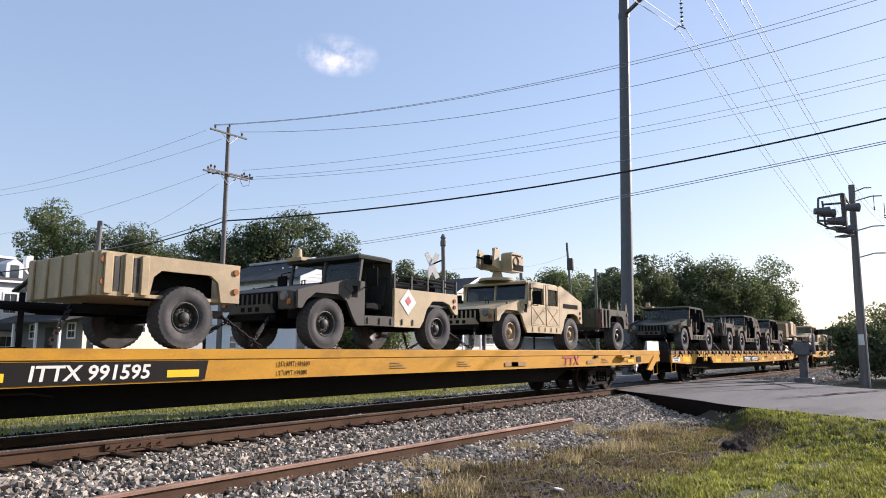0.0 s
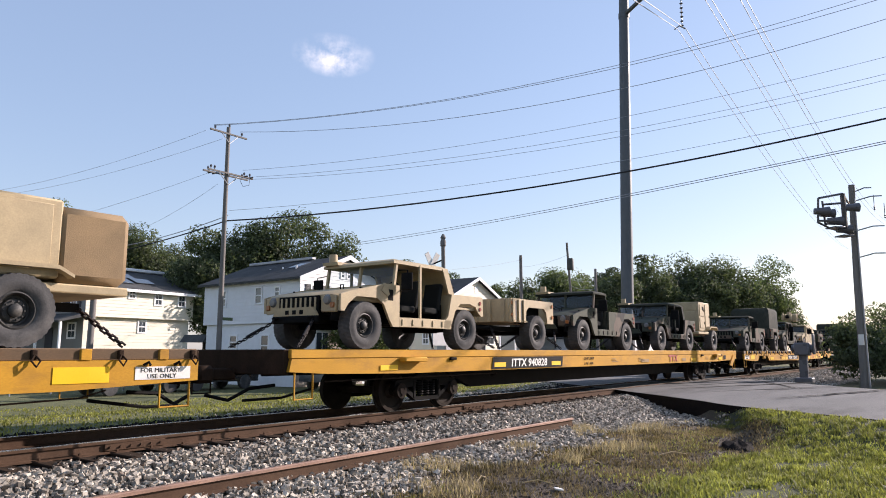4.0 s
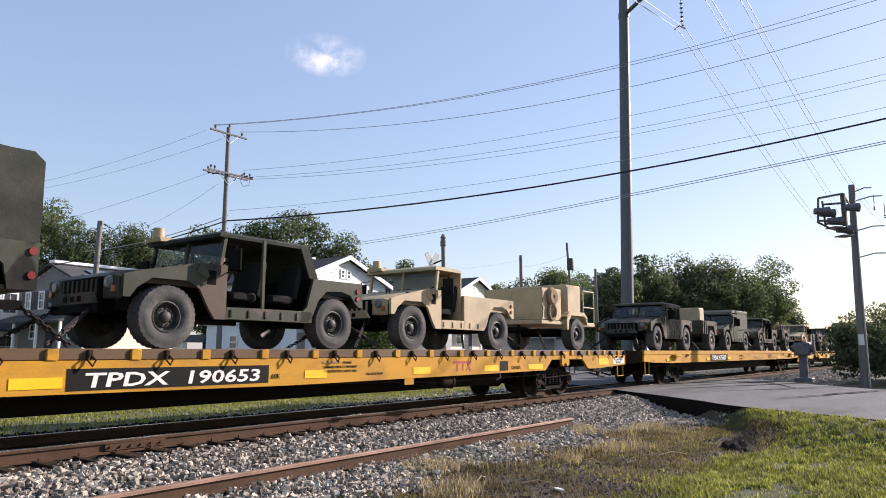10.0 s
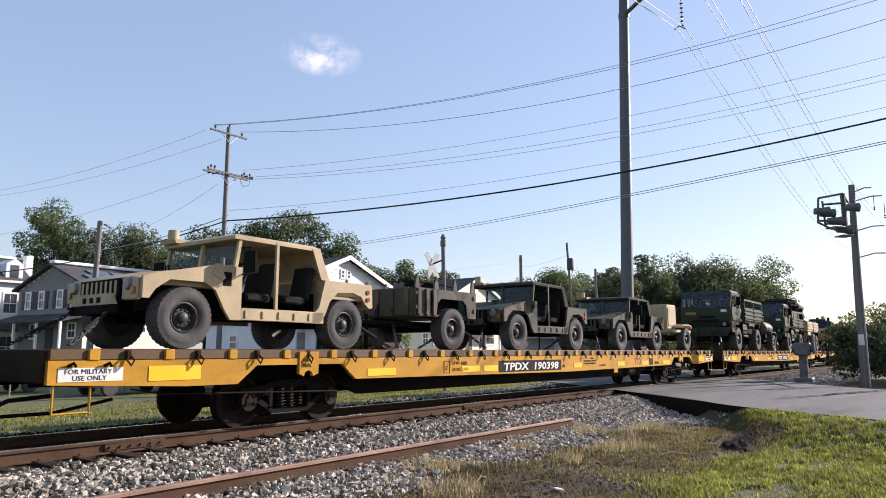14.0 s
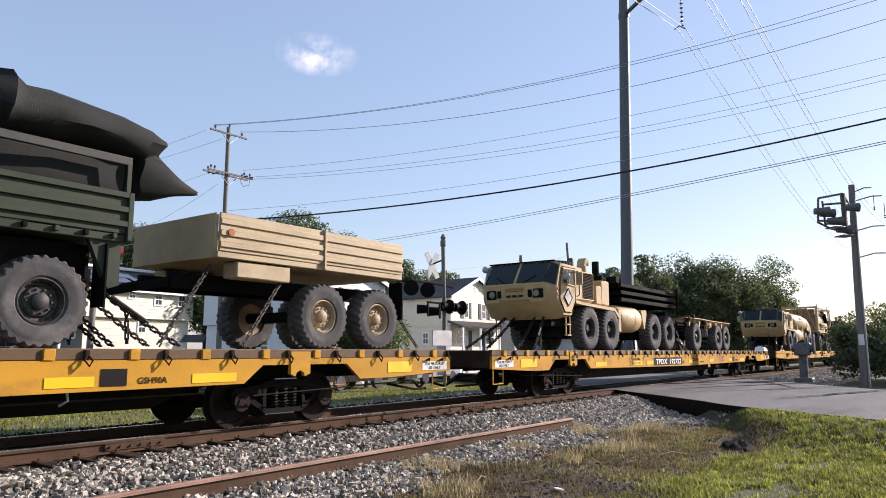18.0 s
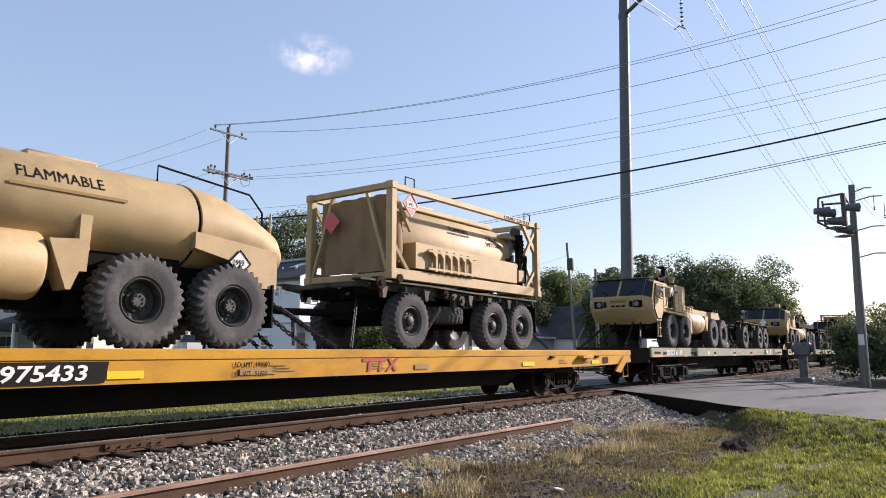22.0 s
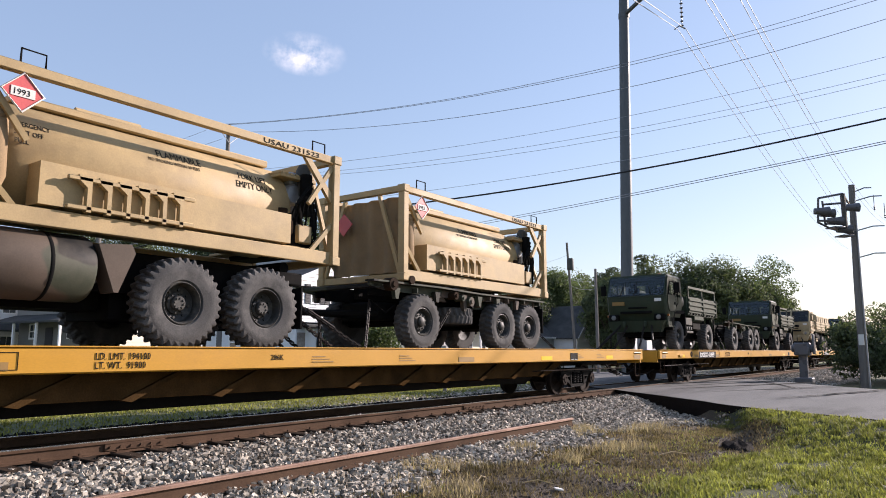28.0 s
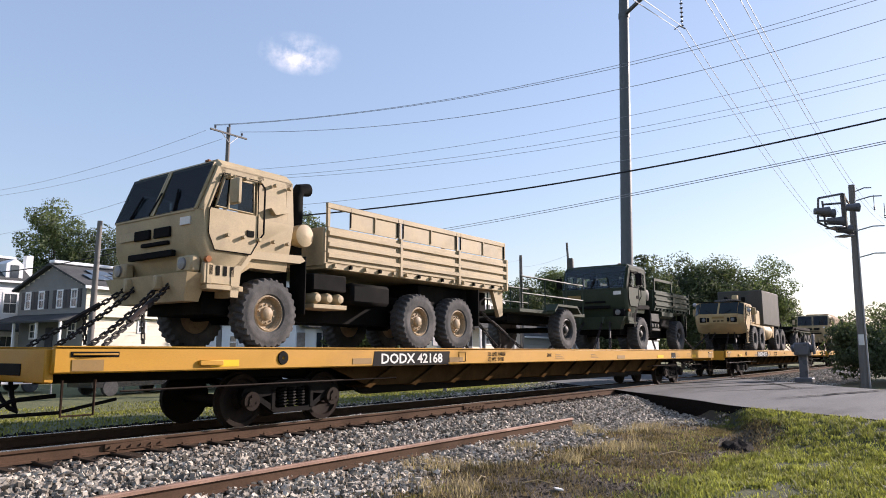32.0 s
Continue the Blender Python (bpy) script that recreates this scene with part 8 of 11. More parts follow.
        part("access_door", Geo().box(-1.2, -0.3, -0.725, -0.7, 1.0, 1.7, 0.01), p, root)
    for a, b in (((-1.5, -0.5, 0.58), (-2.0, -1.05, 0.04)), ((0.85, -0.5, 0.58), (1.3, -1.05, 0.04))):
        part("lashing_chain", Geo().chain(a, b), M["chain"], root, "steel lashing chain")
    return root


DARK_OPEN = "dark camouflage light army truck with open doors and canvas roof"
PROTO = {
    "open": light_truck("open", "camo", DARK_OPEN),
    "open_tan": light_truck("open", "tan", "tan light army truck with open doors and canvas roof"),
    "tarp": light_truck("tarp", "camo", "dark light army truck with folded rear canvas cover"),
    "pickup": light_truck("pickup", "camo", "dark two-door light army truck with cargo bed"),
    "pickup_tan": light_truck("pickup", "tan", "tan two-door light army truck with cargo bed"),
    "pickup_two": light_truck("pickup", "grey", "dark grey light army truck with tan bed and loaded rack", "tan"),
    "armour_tan": light_truck("armour", "tan", "tan armoured light army truck with roof turret"),
    "hard": light_truck("hard", "camo", "dark armoured four-door light army truck with cargo bed"),
    "shelter": light_truck("shelter", "olive", "dark green light army truck with a tall box body"),
    "t_cargo": small_trailer("cargo", "camo", "dark two-wheeled army cargo trailer with upright stakes"),
    "t_cargo_tan": small_trailer("cargo", "tan", "tan two-wheeled army cargo trailer"),
    "t_canvas": small_trailer("canvas", "camo", "dark two-wheeled army trailer under a tall canvas cover"),
    "t_boxed": small_trailer("boxed", "camo", "dark cargo trailer carrying a tan equipment box"),
    "t_gen": small_trailer("generator", "tan", "tan two-wheeled trailer with a tall generator cabinet"),
    "t_cov": small_trailer("covered", "tan", "tan generator trailer partly under canvas covers"),
    "t_reel": small_trailer("reel", "tan", "tan equipment trailer with hose reel and guard rail"),
    "t_comp": small_trailer("compact", "tan", "tan two-wheeled trailer with a small generator"),
}
LIGHT_LOAD = (
    ("t_cargo_tan", 6.2), ("pickup_two", 8.95), ("armour_tan", 15.37), ("t_cargo", 22.2),
    ("open", 28.95), ("t_cargo", 35.8), ("tarp", 37.98), ("open", 43.85), ("t_cov", 51.6),
    ("open_tan", 57.7), ("t_cargo_tan", 64.5), ("pickup", 67.25), ("open", 73.97), ("t_gen", 80.83),
    ("pickup", 86.7), ("t_canvas", 93.65), ("open", 96.15), ("armour_tan", 102.66), ("t_cargo", 109.75),
    ("pickup", 116.27), ("t_canvas", 123.2), ("open", 125.85), ("pickup_tan", 131.45), ("t_reel", 139.24),
    ("hard", 145.88), ("t_boxed", 152.8), ("shelter", 155.4), ("open", 162.17), ("t_cargo", 169.05),
    ("open_tan", 174.86), ("t_cargo", 181.7), ("open", 184.48), ("open", 191.2), ("t_comp", 198.05))
used = set()
for kind, u in LIGHT_LOAD:
    ob = PROTO[kind]
    if kind in used:
        ob = copy_thing(ob, Matrix.Identity(4))
    used.add(kind)
    MOVING.append((ob, u, DECK))
# ---- heavy army trucks and trailers ----
def placard(root, x, z, size, mat, y=-1.26, border="ink"):
    pts = [(x, z - size), (x + size, z), (x, z + size), (x - size, z)]
    pl = part("placard", Geo().prism(pts, y - 0.012, y), M[mat], root, "diamond placard")
    part("placard_rim", Geo().tube([(a, y - 0.014, b) for a, b in pts + pts[:1]], 0.014, 4), M[border], pl)
    return pl


def ladder_step(root, x, y, z0, z1, mat):
    g = Geo().tube([(x, y, z1), (x, y, z0), (x + 0.24, y, z0), (x + 0.24, y, z1)], 0.022, 5)
    g.box(x, x + 0.24, y - 0.05, y + 0.05, (z0 + z1) / 2 - 0.02, (z0 + z1) / 2 + 0.02, 0.005).box(x, x + 0.24, y - 0.05, y + 0.05, z0 - 0.01, z0 + 0.03, 0.005)
    part("cab_step", g, M[mat], root, "hanging cab step")


def tank_rack(root, x0, x1, z0, z1, paint="sand", marks=True):
    """An open container frame that holds a lying fuel tank with its pump at the rear."""
    p = M[paint]
    fr = Geo()
    for x in (x0, x1):
        for s in (-1, 1):
            fr.box(x - 0.08, x + 0.08, s * 1.16 - 0.08, s * 1.16 + 0.08, z0, z1, 0.012)
            for z in (z0, z1 - 0.16):
                fr.box(x - 0.1, x + 0.1, s * 1.16 - 0.1, s * 1.16 + 0.1, z, z + 0.16, 0.015)
        fr.box(x - 0.06, x + 0.06, -1.08, 1.08, z1 - 0.14, z1 - 0.01, 0.01).box(x - 0.06, x + 0.06, -1.08, 1.08, z0 + 0.01, z0 + 0.15, 0.01)
        fr.tube([(x, -1.08, z0 + 0.15), (x, -0.5, z1 - 0.15)], 0.05, 4).tube([(x, 1.08, z0 + 0.15), (x, 0.5, z1 - 0.15)], 0.05, 4)
    for s in (-1, 1):
        fr.box(x0, x1, s * 1.16 - 0.06, s * 1.16 + 0.06, z1 - 0.15, z1 - 0.02, 0.01).box(x0, x1, s * 1.12 - 0.06, s * 1.12 + 0.06, z0 + 0.02, z0 + 0.24, 0.01)
        for x, d in ((x0, 1), (x1, -1)):
            fr.tube([(x + d * 0.05, s * 1.16, z1 - 0.2), (x + d * 0.62, s * 1.16, z0 + 1.05)], 0.05, 4)
            fr.tube([(x + d * 0.05, s * 1.16, z0 + 0.75), (x + d * 0.55, s * 1.14, z0 + 0.2)], 0.05, 4)
    f = part("tank_frame", fr, p, root, "tan open container frame")
    zc, r = z0 + 0.98, 0.82
    a, b = x0 + 0.62, x1 - 0.68
    part("tank", Geo().lathe([(0.0, a - 0.16), (r * 0.55, a - 0.13), (r * 0.9, a - 0.03), (r, a + 0.1), (r, b - 0.1), (r * 0.9, b + 0.03), (r * 0.55, b + 0.13), (0.0, b + 0.16)], 36, (0, 0, zc), "x"), p, f, "lying tan fuel tank")
    part("tank_spine", Geo().box(a + 0.1, b - 0.2, -0.35, 0.35, zc + r - 0.03, zc + r + 0.09, 0.02).cyl((a + 1.0, -0.2, zc + r + 0.12), (a + 2.0, -0.2, zc + r + 0.12), 0.05), p, f)
    part("side_locker", Geo().prism([(a + 0.2, z0 + 0.3), (a + 0.2, z0 + 0.85), (b - 0.3, z0 + 0.8), (b - 0.3, z0 + 0.3)], -1.14, -0.8), p, f)
    for k in range(6):
        x = a + 0.75 + k * 0.27
        part("rack_bracket", Geo().prism([(x, z0 + 0.26), (x + 0.06, z0 + 0.26), (x + 0.06, z0 + 0.74), (x - 0.12, z0 + 0.74), (x - 0.1, z0 + 0.66), (x, z0 + 0.58)], -1.26, -1.17), p, f)
    part("bracket_rail", Geo().box(a + 0.5, a + 2.35, -1.26, -1.2, z0 + 0.66, z0 + 0.72, 0.01).box(a + 0.5, a + 2.35, -1.26, -1.2, z0 + 0.28, z0 + 0.34, 0.01), p, f)
    part("hose_cover", Geo().lathe([(0.02, -0.06), (0.16, -0.1), (0.2, 0.0), (0.16, 0.1), (0.02, 0.06)], 12, (x0 + 0.3, -0.95, zc + 0.35), "z").lathe([(0.1, -0.5), (0.17, -0.3), (0.15, 0.4), (0.08, 0.5)], 12, (x0 + 0.32, -0.98, zc - 0.1), "z"), M["tarp"], f)
    g = Geo().cyl((x1 - 0.36, -0.55, zc + 0.1), (x1 - 0.36, 0.5, zc + 0.1), 0.24).cyl((x1 - 0.45, -0.9, zc - 0.1), (x1 - 0.45, -0.9, zc + 0.65), 0.11).cyl((x1 - 0.7, -0.8, z0 + 0.2), (x1 - 0.7, -0.8, zc - 0.1), 0.16).box(x1 - 0.8, x1 - 0.25, -0.9, 0.8, z0 + 0.16, z0 + 0.4, 0.03)
    for k in range(4):
        g.tube([(x1 - 0.4, -1.0, zc + 0.5 - 0.1 * k), (x1 - 0.75, -1.05, zc + 0.1), (x1 - 0.6, -1.0, zc - 0.4), (x1 - 0.3, -1.0 + 0.1 * k, zc - 0.6)], 0.03, 6)
    part("pump_unit", g, M["under"], f, "dark pump with hoses")
    part("pump_motor", Geo().lathe([(0.0, -0.75), (0.17, -0.74), (0.2, -0.7), (0.2, -0.35), (0.14, -0.3), (0.0, -0.3)], 16, (x1 - 0.55, 0, zc + 0.3), "y").box(x1 - 0.66, x1 - 0.42, -0.7, -0.4, zc + 0.48, zc + 0.72, 0.03), M["galv"], f, "grey pump motor")
    part("filter_can", Geo().lathe([(0.0, 0.0), (0.15, 0.01), (0.15, 0.5), (0.1, 0.6), (0.0, 0.62)], 16, (x1 - 0.34, -0.72, zc + 0.28), "z"), M["grey"], f, "grey filter can")
    part("valve_body", Geo().box(x1 - 1.02, x1 - 0.78, -1.0, -0.6, zc - 0.5, zc - 0.22, 0.04).cyl((x1 - 0.9, -0.8, zc - 0.22), (x1 - 0.9, -0.8, zc - 0.02), 0.1).cyl((x1 - 0.98, -1.05, zc - 0.36), (x1 - 0.98, -0.95, zc - 0.36), 0.13), M["rusty"], f, "brown valve body")
    part("control_box", Geo().box(x1 - 0.72, x1 - 0.4, -1.04, -0.8, zc - 0.62, zc - 0.3, 0.02), p, f)
    for k in range(5):
        part("pump_hose", Geo().tube([(x1 - 0.85 + 0.12 * k, -0.95, zc - 0.3), (x1 - 0.8 + 0.1 * k, -1.06, zc + 0.05 + 0.06 * k), (x1 - 0.55 + 0.06 * k, -1.04, zc + 0.3 - 0.07 * k), (x1 - 0.35 + 0.02 * k, -0.98, zc - 0.2 - 0.1 * k), (x1 - 0.45, -0.95, zc - 0.6)], 0.022, 6), M["under"], f)
    part("corner_brace", Geo().prism([(x1 - 0.75, z1 - 0.16), (x1 - 0.6, z1 - 0.16), (x1 - 0.08, z1 - 0.72), (x1 - 0.08, z1 - 0.9)], -1.19, -1.12), p, f, "flat corner brace")
    part("deck_plate", Geo().box(x1 - 1.05, x1 - 0.1, -1.05, 1.05, z0 + 0.24, z0 + 0.28, 0.008), p, f)
    for k in range(7):
        part("platform_slat", Geo().box(x1 - 1.0 + 0.12 * k, x1 - 0.94 + 0.12 * k, -0.85, 0.85, z1 - 0.44, z1 - 0.41), p, f)
    part("platform", Geo().box(x1 - 1.0, x1 - 0.15, -0.85, 0.85, z1 - 0.5, z1 - 0.44, 0.01), p, f)
    for x in (x0 + 0.5, x1 - 0.5):
        part("top_rail", Geo().tube([(x, -1.1, z1 - 0.02), (x, -1.1, z1 + 0.2), (x + 0.3, -1.1, z1 + 0.2), (x + 0.3, -1.1, z1 - 0.02)], 0.016, 4), M["under"], f)
    placard(f, x0 + 0.5, z1 - 0.42, 0.25, "placard", -1.24, "white")
    part("placard_band", Geo().box(x0 + 0.36, x0 + 0.64, -1.262, -1.255, z1 - 0.48, z1 - 0.36), M["white"], f)
    lettering("placard_text", "1993", 0.11, x0 + 0.375, -1.264, z1 - 0.46, M["ink"], f, 0.95)
    part("front_placard", Geo().prism([(0.45, z1 - 0.95), (0.7, z1 - 0.7), (0.45, z1 - 0.45), (0.2, z1 - 0.7)], x0 - 0.1, x0 - 0.085, axis="x"), M["placard"], f)
    g = Geo()
    g.v = [(x0 + d + 0.14 + 0.05 * math.sin(i * 1.1 + 0.6 * math.sin(j * 0.9)), -1.02 + 2.04 * i / 24, z0 + 0.2 + (z1 - z0 - 0.4) * j / 8) for d in (0.0, 0.015) for j in range(9) for i in range(25)]
    g.f = [(q + j * 25 + i, q + j * 25 + i + 1, q + j * 25 + i + 26, q + j * 25 + i + 25) for q in (0, 225) for j in range(8) for i in range(24)]
    part("front_curtain", g, M["tarp"], f, "folded brown canvas across the front of the frame")
    if marks:
        bend = lambda z: -math.sqrt(max(0.01, r * r - (z - zc) ** 2)) - 0.004
        lettering("tank_text", "FLAMMABLE", 0.17, a + 2.0, -r * 0.97 - 0.02, zc + 0.4, M["ink"], f, 0.85, bend=bend)
        lettering("tank_text", "FORK LIFT", 0.16, b - 1.12, -r * 0.99 - 0.02, zc + 0.36, M["ink"], f, 0.8, bend=bend)
        lettering("tank_text", "EMPTY ONLY", 0.16, b - 1.2, -r - 0.016, zc + 0.2, M["ink"], f, 0.8, bend=bend)
        for k, w in enumerate(("EMERGENCY", "SHUT OFF", "PULL")):
            lettering("tank_text", w, 0.1, a + 0.0, -r * 0.99 - 0.03, zc + 0.36 - 0.12 * k, M["ink"], f, 0.8, bend=bend)
        lettering("tank_text", "NO SMOKING WITHIN 50 FEET", 0.075, a + 1.85, -r * 0.98 - 0.02, zc + 0.31, M["ink"], f, 0.85, bend=bend)
        lettering("frame_text", "USAU 231523", 0.12, x1 - 1.7, -1.225, z1 - 0.13, M["ink"], f, span=1.25)
    return f


def heavy_truck(load, paint, label):
    """An eight-wheeled heavy truck with a faceted cab over the first axle; load: racks, tanker, bare, flat, tank, box."""
    root = thing("heavy_truck", label, "army truck", "heavy army trucks")
    p = M["sand"] if paint == "tan" else M[paint]
    dark = paint != "tan"
    wheels(root, "big", (0.0, 1.57, 5.48, 7.0), 1.02)
    g = Geo()
    for s in (-0.45, 0.45):
        g.box(-1.6, 7.9, s - 0.06, s + 0.06, 0.86, 1.16)
    for x in (0.0, 1.57, 5.48, 7.0):
        g.cyl((x, -0.9, 0.68), (x, 0.9, 0.68), 0.12, n=8).box(x - 0.25, x + 0.25, -0.3, 0.3, 0.5, 0.9, 0.08)
    g.box(-0.4, 2.2, -0.85, 0.85, 0.75, 1.38).box(-1.5, -0.4, -0.7, 0.7, 0.7, 1.1).box(4.2, 7.9, -0.7, 0.7, 0.8, 1.25)
    g.box(-0.85, 2.3, -0.6, 0.6, 0.4, 0.9).box(4.7, 7.7, -0.6, 0.6, 0.42, 0.95).box(2.3, 4.7, -0.3, 0.5, 0.55, 1.1)
    part("chassis", g, M["under"], root, "black chassis and axles")
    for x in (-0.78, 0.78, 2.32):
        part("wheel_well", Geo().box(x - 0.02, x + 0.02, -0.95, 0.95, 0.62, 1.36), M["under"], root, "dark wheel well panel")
    # cab
    up, back = (0.14, -0.3) if dark else (0.0, -0.5)  # the dark cab is taller and longer
    side = [(-1.88, 2.46 + up), (back, 2.42 + up), (back, 1.5), (-0.92, 1.48), (-1.25, 1.0), (-1.74, 1.0), (-2.08, 1.41), (-2.13, 1.75)]
    nose = [(-1.92, 2.54 + up), (back, 2.5 + up), (back, 1.35), (-0.92, 1.25), (-1.2, 0.95), (-1.74, 0.88), (-2.35, 1.36), (-2.395, 1.84)]
    cabm = part("cab", Geo().loft([[(x, y, z) for x, z in q] for y, q in ((-1.22, side), (-0.98, nose), (0.98, nose), (1.22, side))]), p, root, "faceted truck cab")
    for s in (-1, 1):
        y0, y1 = sorted((0.05 * s, 0.94 * s))
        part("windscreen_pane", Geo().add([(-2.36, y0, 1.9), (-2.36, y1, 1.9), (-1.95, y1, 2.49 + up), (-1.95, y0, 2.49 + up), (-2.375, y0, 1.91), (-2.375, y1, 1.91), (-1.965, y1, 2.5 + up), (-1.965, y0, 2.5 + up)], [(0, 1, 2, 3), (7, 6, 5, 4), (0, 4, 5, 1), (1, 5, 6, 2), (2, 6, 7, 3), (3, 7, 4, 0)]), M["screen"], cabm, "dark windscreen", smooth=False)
        part("wiper", Geo().tube([(-2.4, s * 0.3, 1.9), (-2.25, s * 0.65, 2.1)], 0.014, 4), M["under"], cabm)
        q = [(-2.4, s * 0.97, 1.9), (-2.17, s * 1.205, 1.83), (-1.92, s * 1.205, 2.4 + up), (-1.975, s * 0.97, 2.49 + up)]
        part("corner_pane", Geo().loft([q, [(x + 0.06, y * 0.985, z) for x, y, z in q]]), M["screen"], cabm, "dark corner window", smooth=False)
        # door panel with rim, window, handles
        out = [(-1.8, 2.36 + up), (-0.93 + back * 0.2, 2.36 + up), (-0.92 + back * 0.2, 1.62), (-0.92 + back * 0.2, 1.42), (-1.28, 1.08), (-1.7, 1.08), (-1.98, 1.42), (-1.97, 1.85)]
        y0, y1 = sorted((1.245 * s, 1.21 * s))
        d = part("cab_door", Geo().prism(out, y0, y1), p, cabm, "faceted cab door")
        part("door_seam", Geo().tube([(x, 1.247 * s, z) for x, z in out + out[:1]], 0.012, 4), M["under"], d)
        win = [(-1.78, 2.3 + up), (-1.08, 2.32 + up), (-1.08, 1.84), (-1.84, 1.88)]
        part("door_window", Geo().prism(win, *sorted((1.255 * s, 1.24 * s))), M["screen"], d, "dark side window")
        part("window_rim", Geo().tube([(x, 1.26 * s, z) for x, z in win + win[:1]], 0.022, 4).tube([(-1.42, 1.26 * s, 1.86), (-1.38, 1.26 * s, 2.31 + up)], 0.015, 4), p if not dark else M["under"], d)
        part("mirror", Geo().box(-1.3, -1.22, *sorted((1.4 * s, 1.6 * s)), 1.86, 2.22, 0.03).tube([(-1.1, 1.22 * s, 2.25), (-1.25, 1.45 * s, 2.25), (-1.25, 1.45 * s, 2.0)], 0.018, 5), p, cabm, "tall side mirror")
        y1 = 1.42 if s < 0 else 1.3
        part("round_mirror", Geo().lathe([(0.0, -0.03), (0.06, -0.025), (0.1, 0.0), (0.105, 0.02), (0.0, 0.03)], 16, (-1.9, y1 * s, 2.06 if s < 0 else 2.42), "x").tube([(-1.86, 1.2 * s, 2.2 if s < 0 else 2.4), (-1.87, y1 * s, 2.2 if s < 0 else 2.42), (-1.87, y1 * s, 2.06 if s < 0 else 2.42)], 0.012, 5), M["galv"], cabm, "round convex mirror on an arm")
        part("grab_handle", Geo().tube([(-0.9, 1.23 * s, 2.28), (-0.86, 1.3 * s, 2.25), (-0.86, 1.3 * s, 1.6), (-0.9, 1.23 * s, 1.56)], 0.016, 5), M["under"], cabm)
        for x, z in ((-2.04, 1.72), (-2.04, 1.56)):
            part("marker_light", Geo().box(x - 0.06, x + 0.06, *sorted((1.235 * s, 1.2 * s)), z - 0.04, z + 0.04, 0.015), M["amber"], cabm)
        hl = part("headlight_pod", Geo().box(-2.41, -2.3, *sorted((0.6 * s, 0.93 * s)), 1.46, 1.72, 0.03), M["under"], cabm)
        part("turn_lamp", Geo().box(-2.405, -2.3, *sorted((0.44 * s, 0.57 * s)), 1.49, 1.7, 0.02), M["under"], cabm, "dark lamp recess")
        part("headlight", Geo().lathe([(0.0, -2.44), (0.09, -2.43), (0.1, -2.4)], 14, (0, s * 0.72, 1.59), "x"), M["lens"], hl, "round headlight")
        ladder_step(root, -1.5, 1.16 * s, 0.42, 1.05, "sand" if paint == "tan" else paint)
    part("visor", Geo().box(-1.99, -1.9, -1.08, 1.08, 2.515 + up, 2.55 + up, 0.012), M["under"], cabm, "dark sun visor")
    for k in range(3):
        part("stencil_bar", Geo().box(-2.4, -2.385, -0.28 + 0.2 * k, -0.14 + 0.2 * k, 1.5, 1.56), M["ink"], cabm)
    part("chin_plate", Geo().add([(-2.4, -0.5, 1.42), (-2.4, 0.5, 1.42), (-1.9, 0.5, 1.0), (-1.9, -0.5, 1.0), (-2.36, -0.5, 1.38), (-2.36, 0.5, 1.38), (-1.86, 0.5, 0.97), (-1.86, -0.5, 0.97)], [(0, 1, 2, 3), (4, 5, 6, 7), (0, 1, 5, 4), (1, 2, 6, 5), (2, 3, 7, 6), (3, 0, 4, 7)]), p, cabm)
    part("number_board", Geo().box(-2.41, -2.39, -0.3, 0.3, 1.66, 1.76, 0.005), M["drab"] if not dark else M["under"], cabm)
    # fender deck over the front wheels
    for s in (-1, 1):
        y0, y1 = sorted((1.22 * s, 0.82 * s))
        part("fender_deck", Geo().prism([(-0.95, 1.46), (-0.5, 1.42), (1.9, 1.36), (2.28, 1.1), (2.28, 1.04), (2.2, 1.04), (1.86, 1.26), (-0.5, 1.34), (-0.9, 1.36)], y0, y1), p, root)
    if not dark:
        en = part("engine_box", Geo().box(-0.46, 0.5, -1.1, 1.1, 1.44, 2.38, 0.05), p, root, "engine box with louvred grille")
        for s in (-1, 1):
            part("grille_back", Geo().box(-0.36, 0.44, *sorted((1.115 * s, 1.1 * s)), 1.54, 2.3), M["under"], en)
            for k in range(16):
                z = 1.56 + k * 0.046
                part("grille_slat", Geo().box(-0.36, 0.44, *sorted((1.14 * s, 1.115 * s)), z, z + 0.014), M["louvre"], en)
            part("grille_rim", Geo().tube([(-0.38, 1.13 * s, 1.52), (0.46, 1.13 * s, 1.52), (0.46, 1.13 * s, 2.32), (-0.38, 1.13 * s, 2.32), (-0.38, 1.13 * s, 1.52)], 0.025, 4), p, en)
    else:
        part("engine_box", Geo().box(-0.28, 0.7, -0.75, 0.95, 1.4, 2.4, 0.14), M["under"], root, "black hood behind the cab")
        part("air_filter", Geo().cyl((0.95, -0.85, 1.55), (0.95, -0.85, 2.35), 0.2, n=18).cyl((0.45, -0.95, 2.25), (0.6, -0.75, 2.25), 0.2, n=18), M["under"], root, "black air filter drum")
        part("radiator", Geo().box(0.2, 0.62, -1.1, -1.05, 1.5, 1.95, 0.02), p, root)
        part("tool_box", Geo().box(1.3, 1.75, -1.15, -0.7, 1.42, 2.0, 0.02), M["rusty"], root)
        part("exhaust", Geo().tube([(1.2, -0.5, 1.4), (1.2, -0.5, 2.3), (1.35, -0.5, 2.45)], 0.12, 10), M["under"], root)
    if not dark:
        part("spare_wheel", WHEELS["big"][0], None, root, "spare tyre lying behind the cab roof", at=pose(0.12, 0.15, 2.56, 90, 0, 0))
    part("equipment_box", Geo().box(1.1, 1.7, -1.12 if not dark else -0.6, 1.0, 1.42, 2.2, 0.03), p if not dark else M["under"], root)
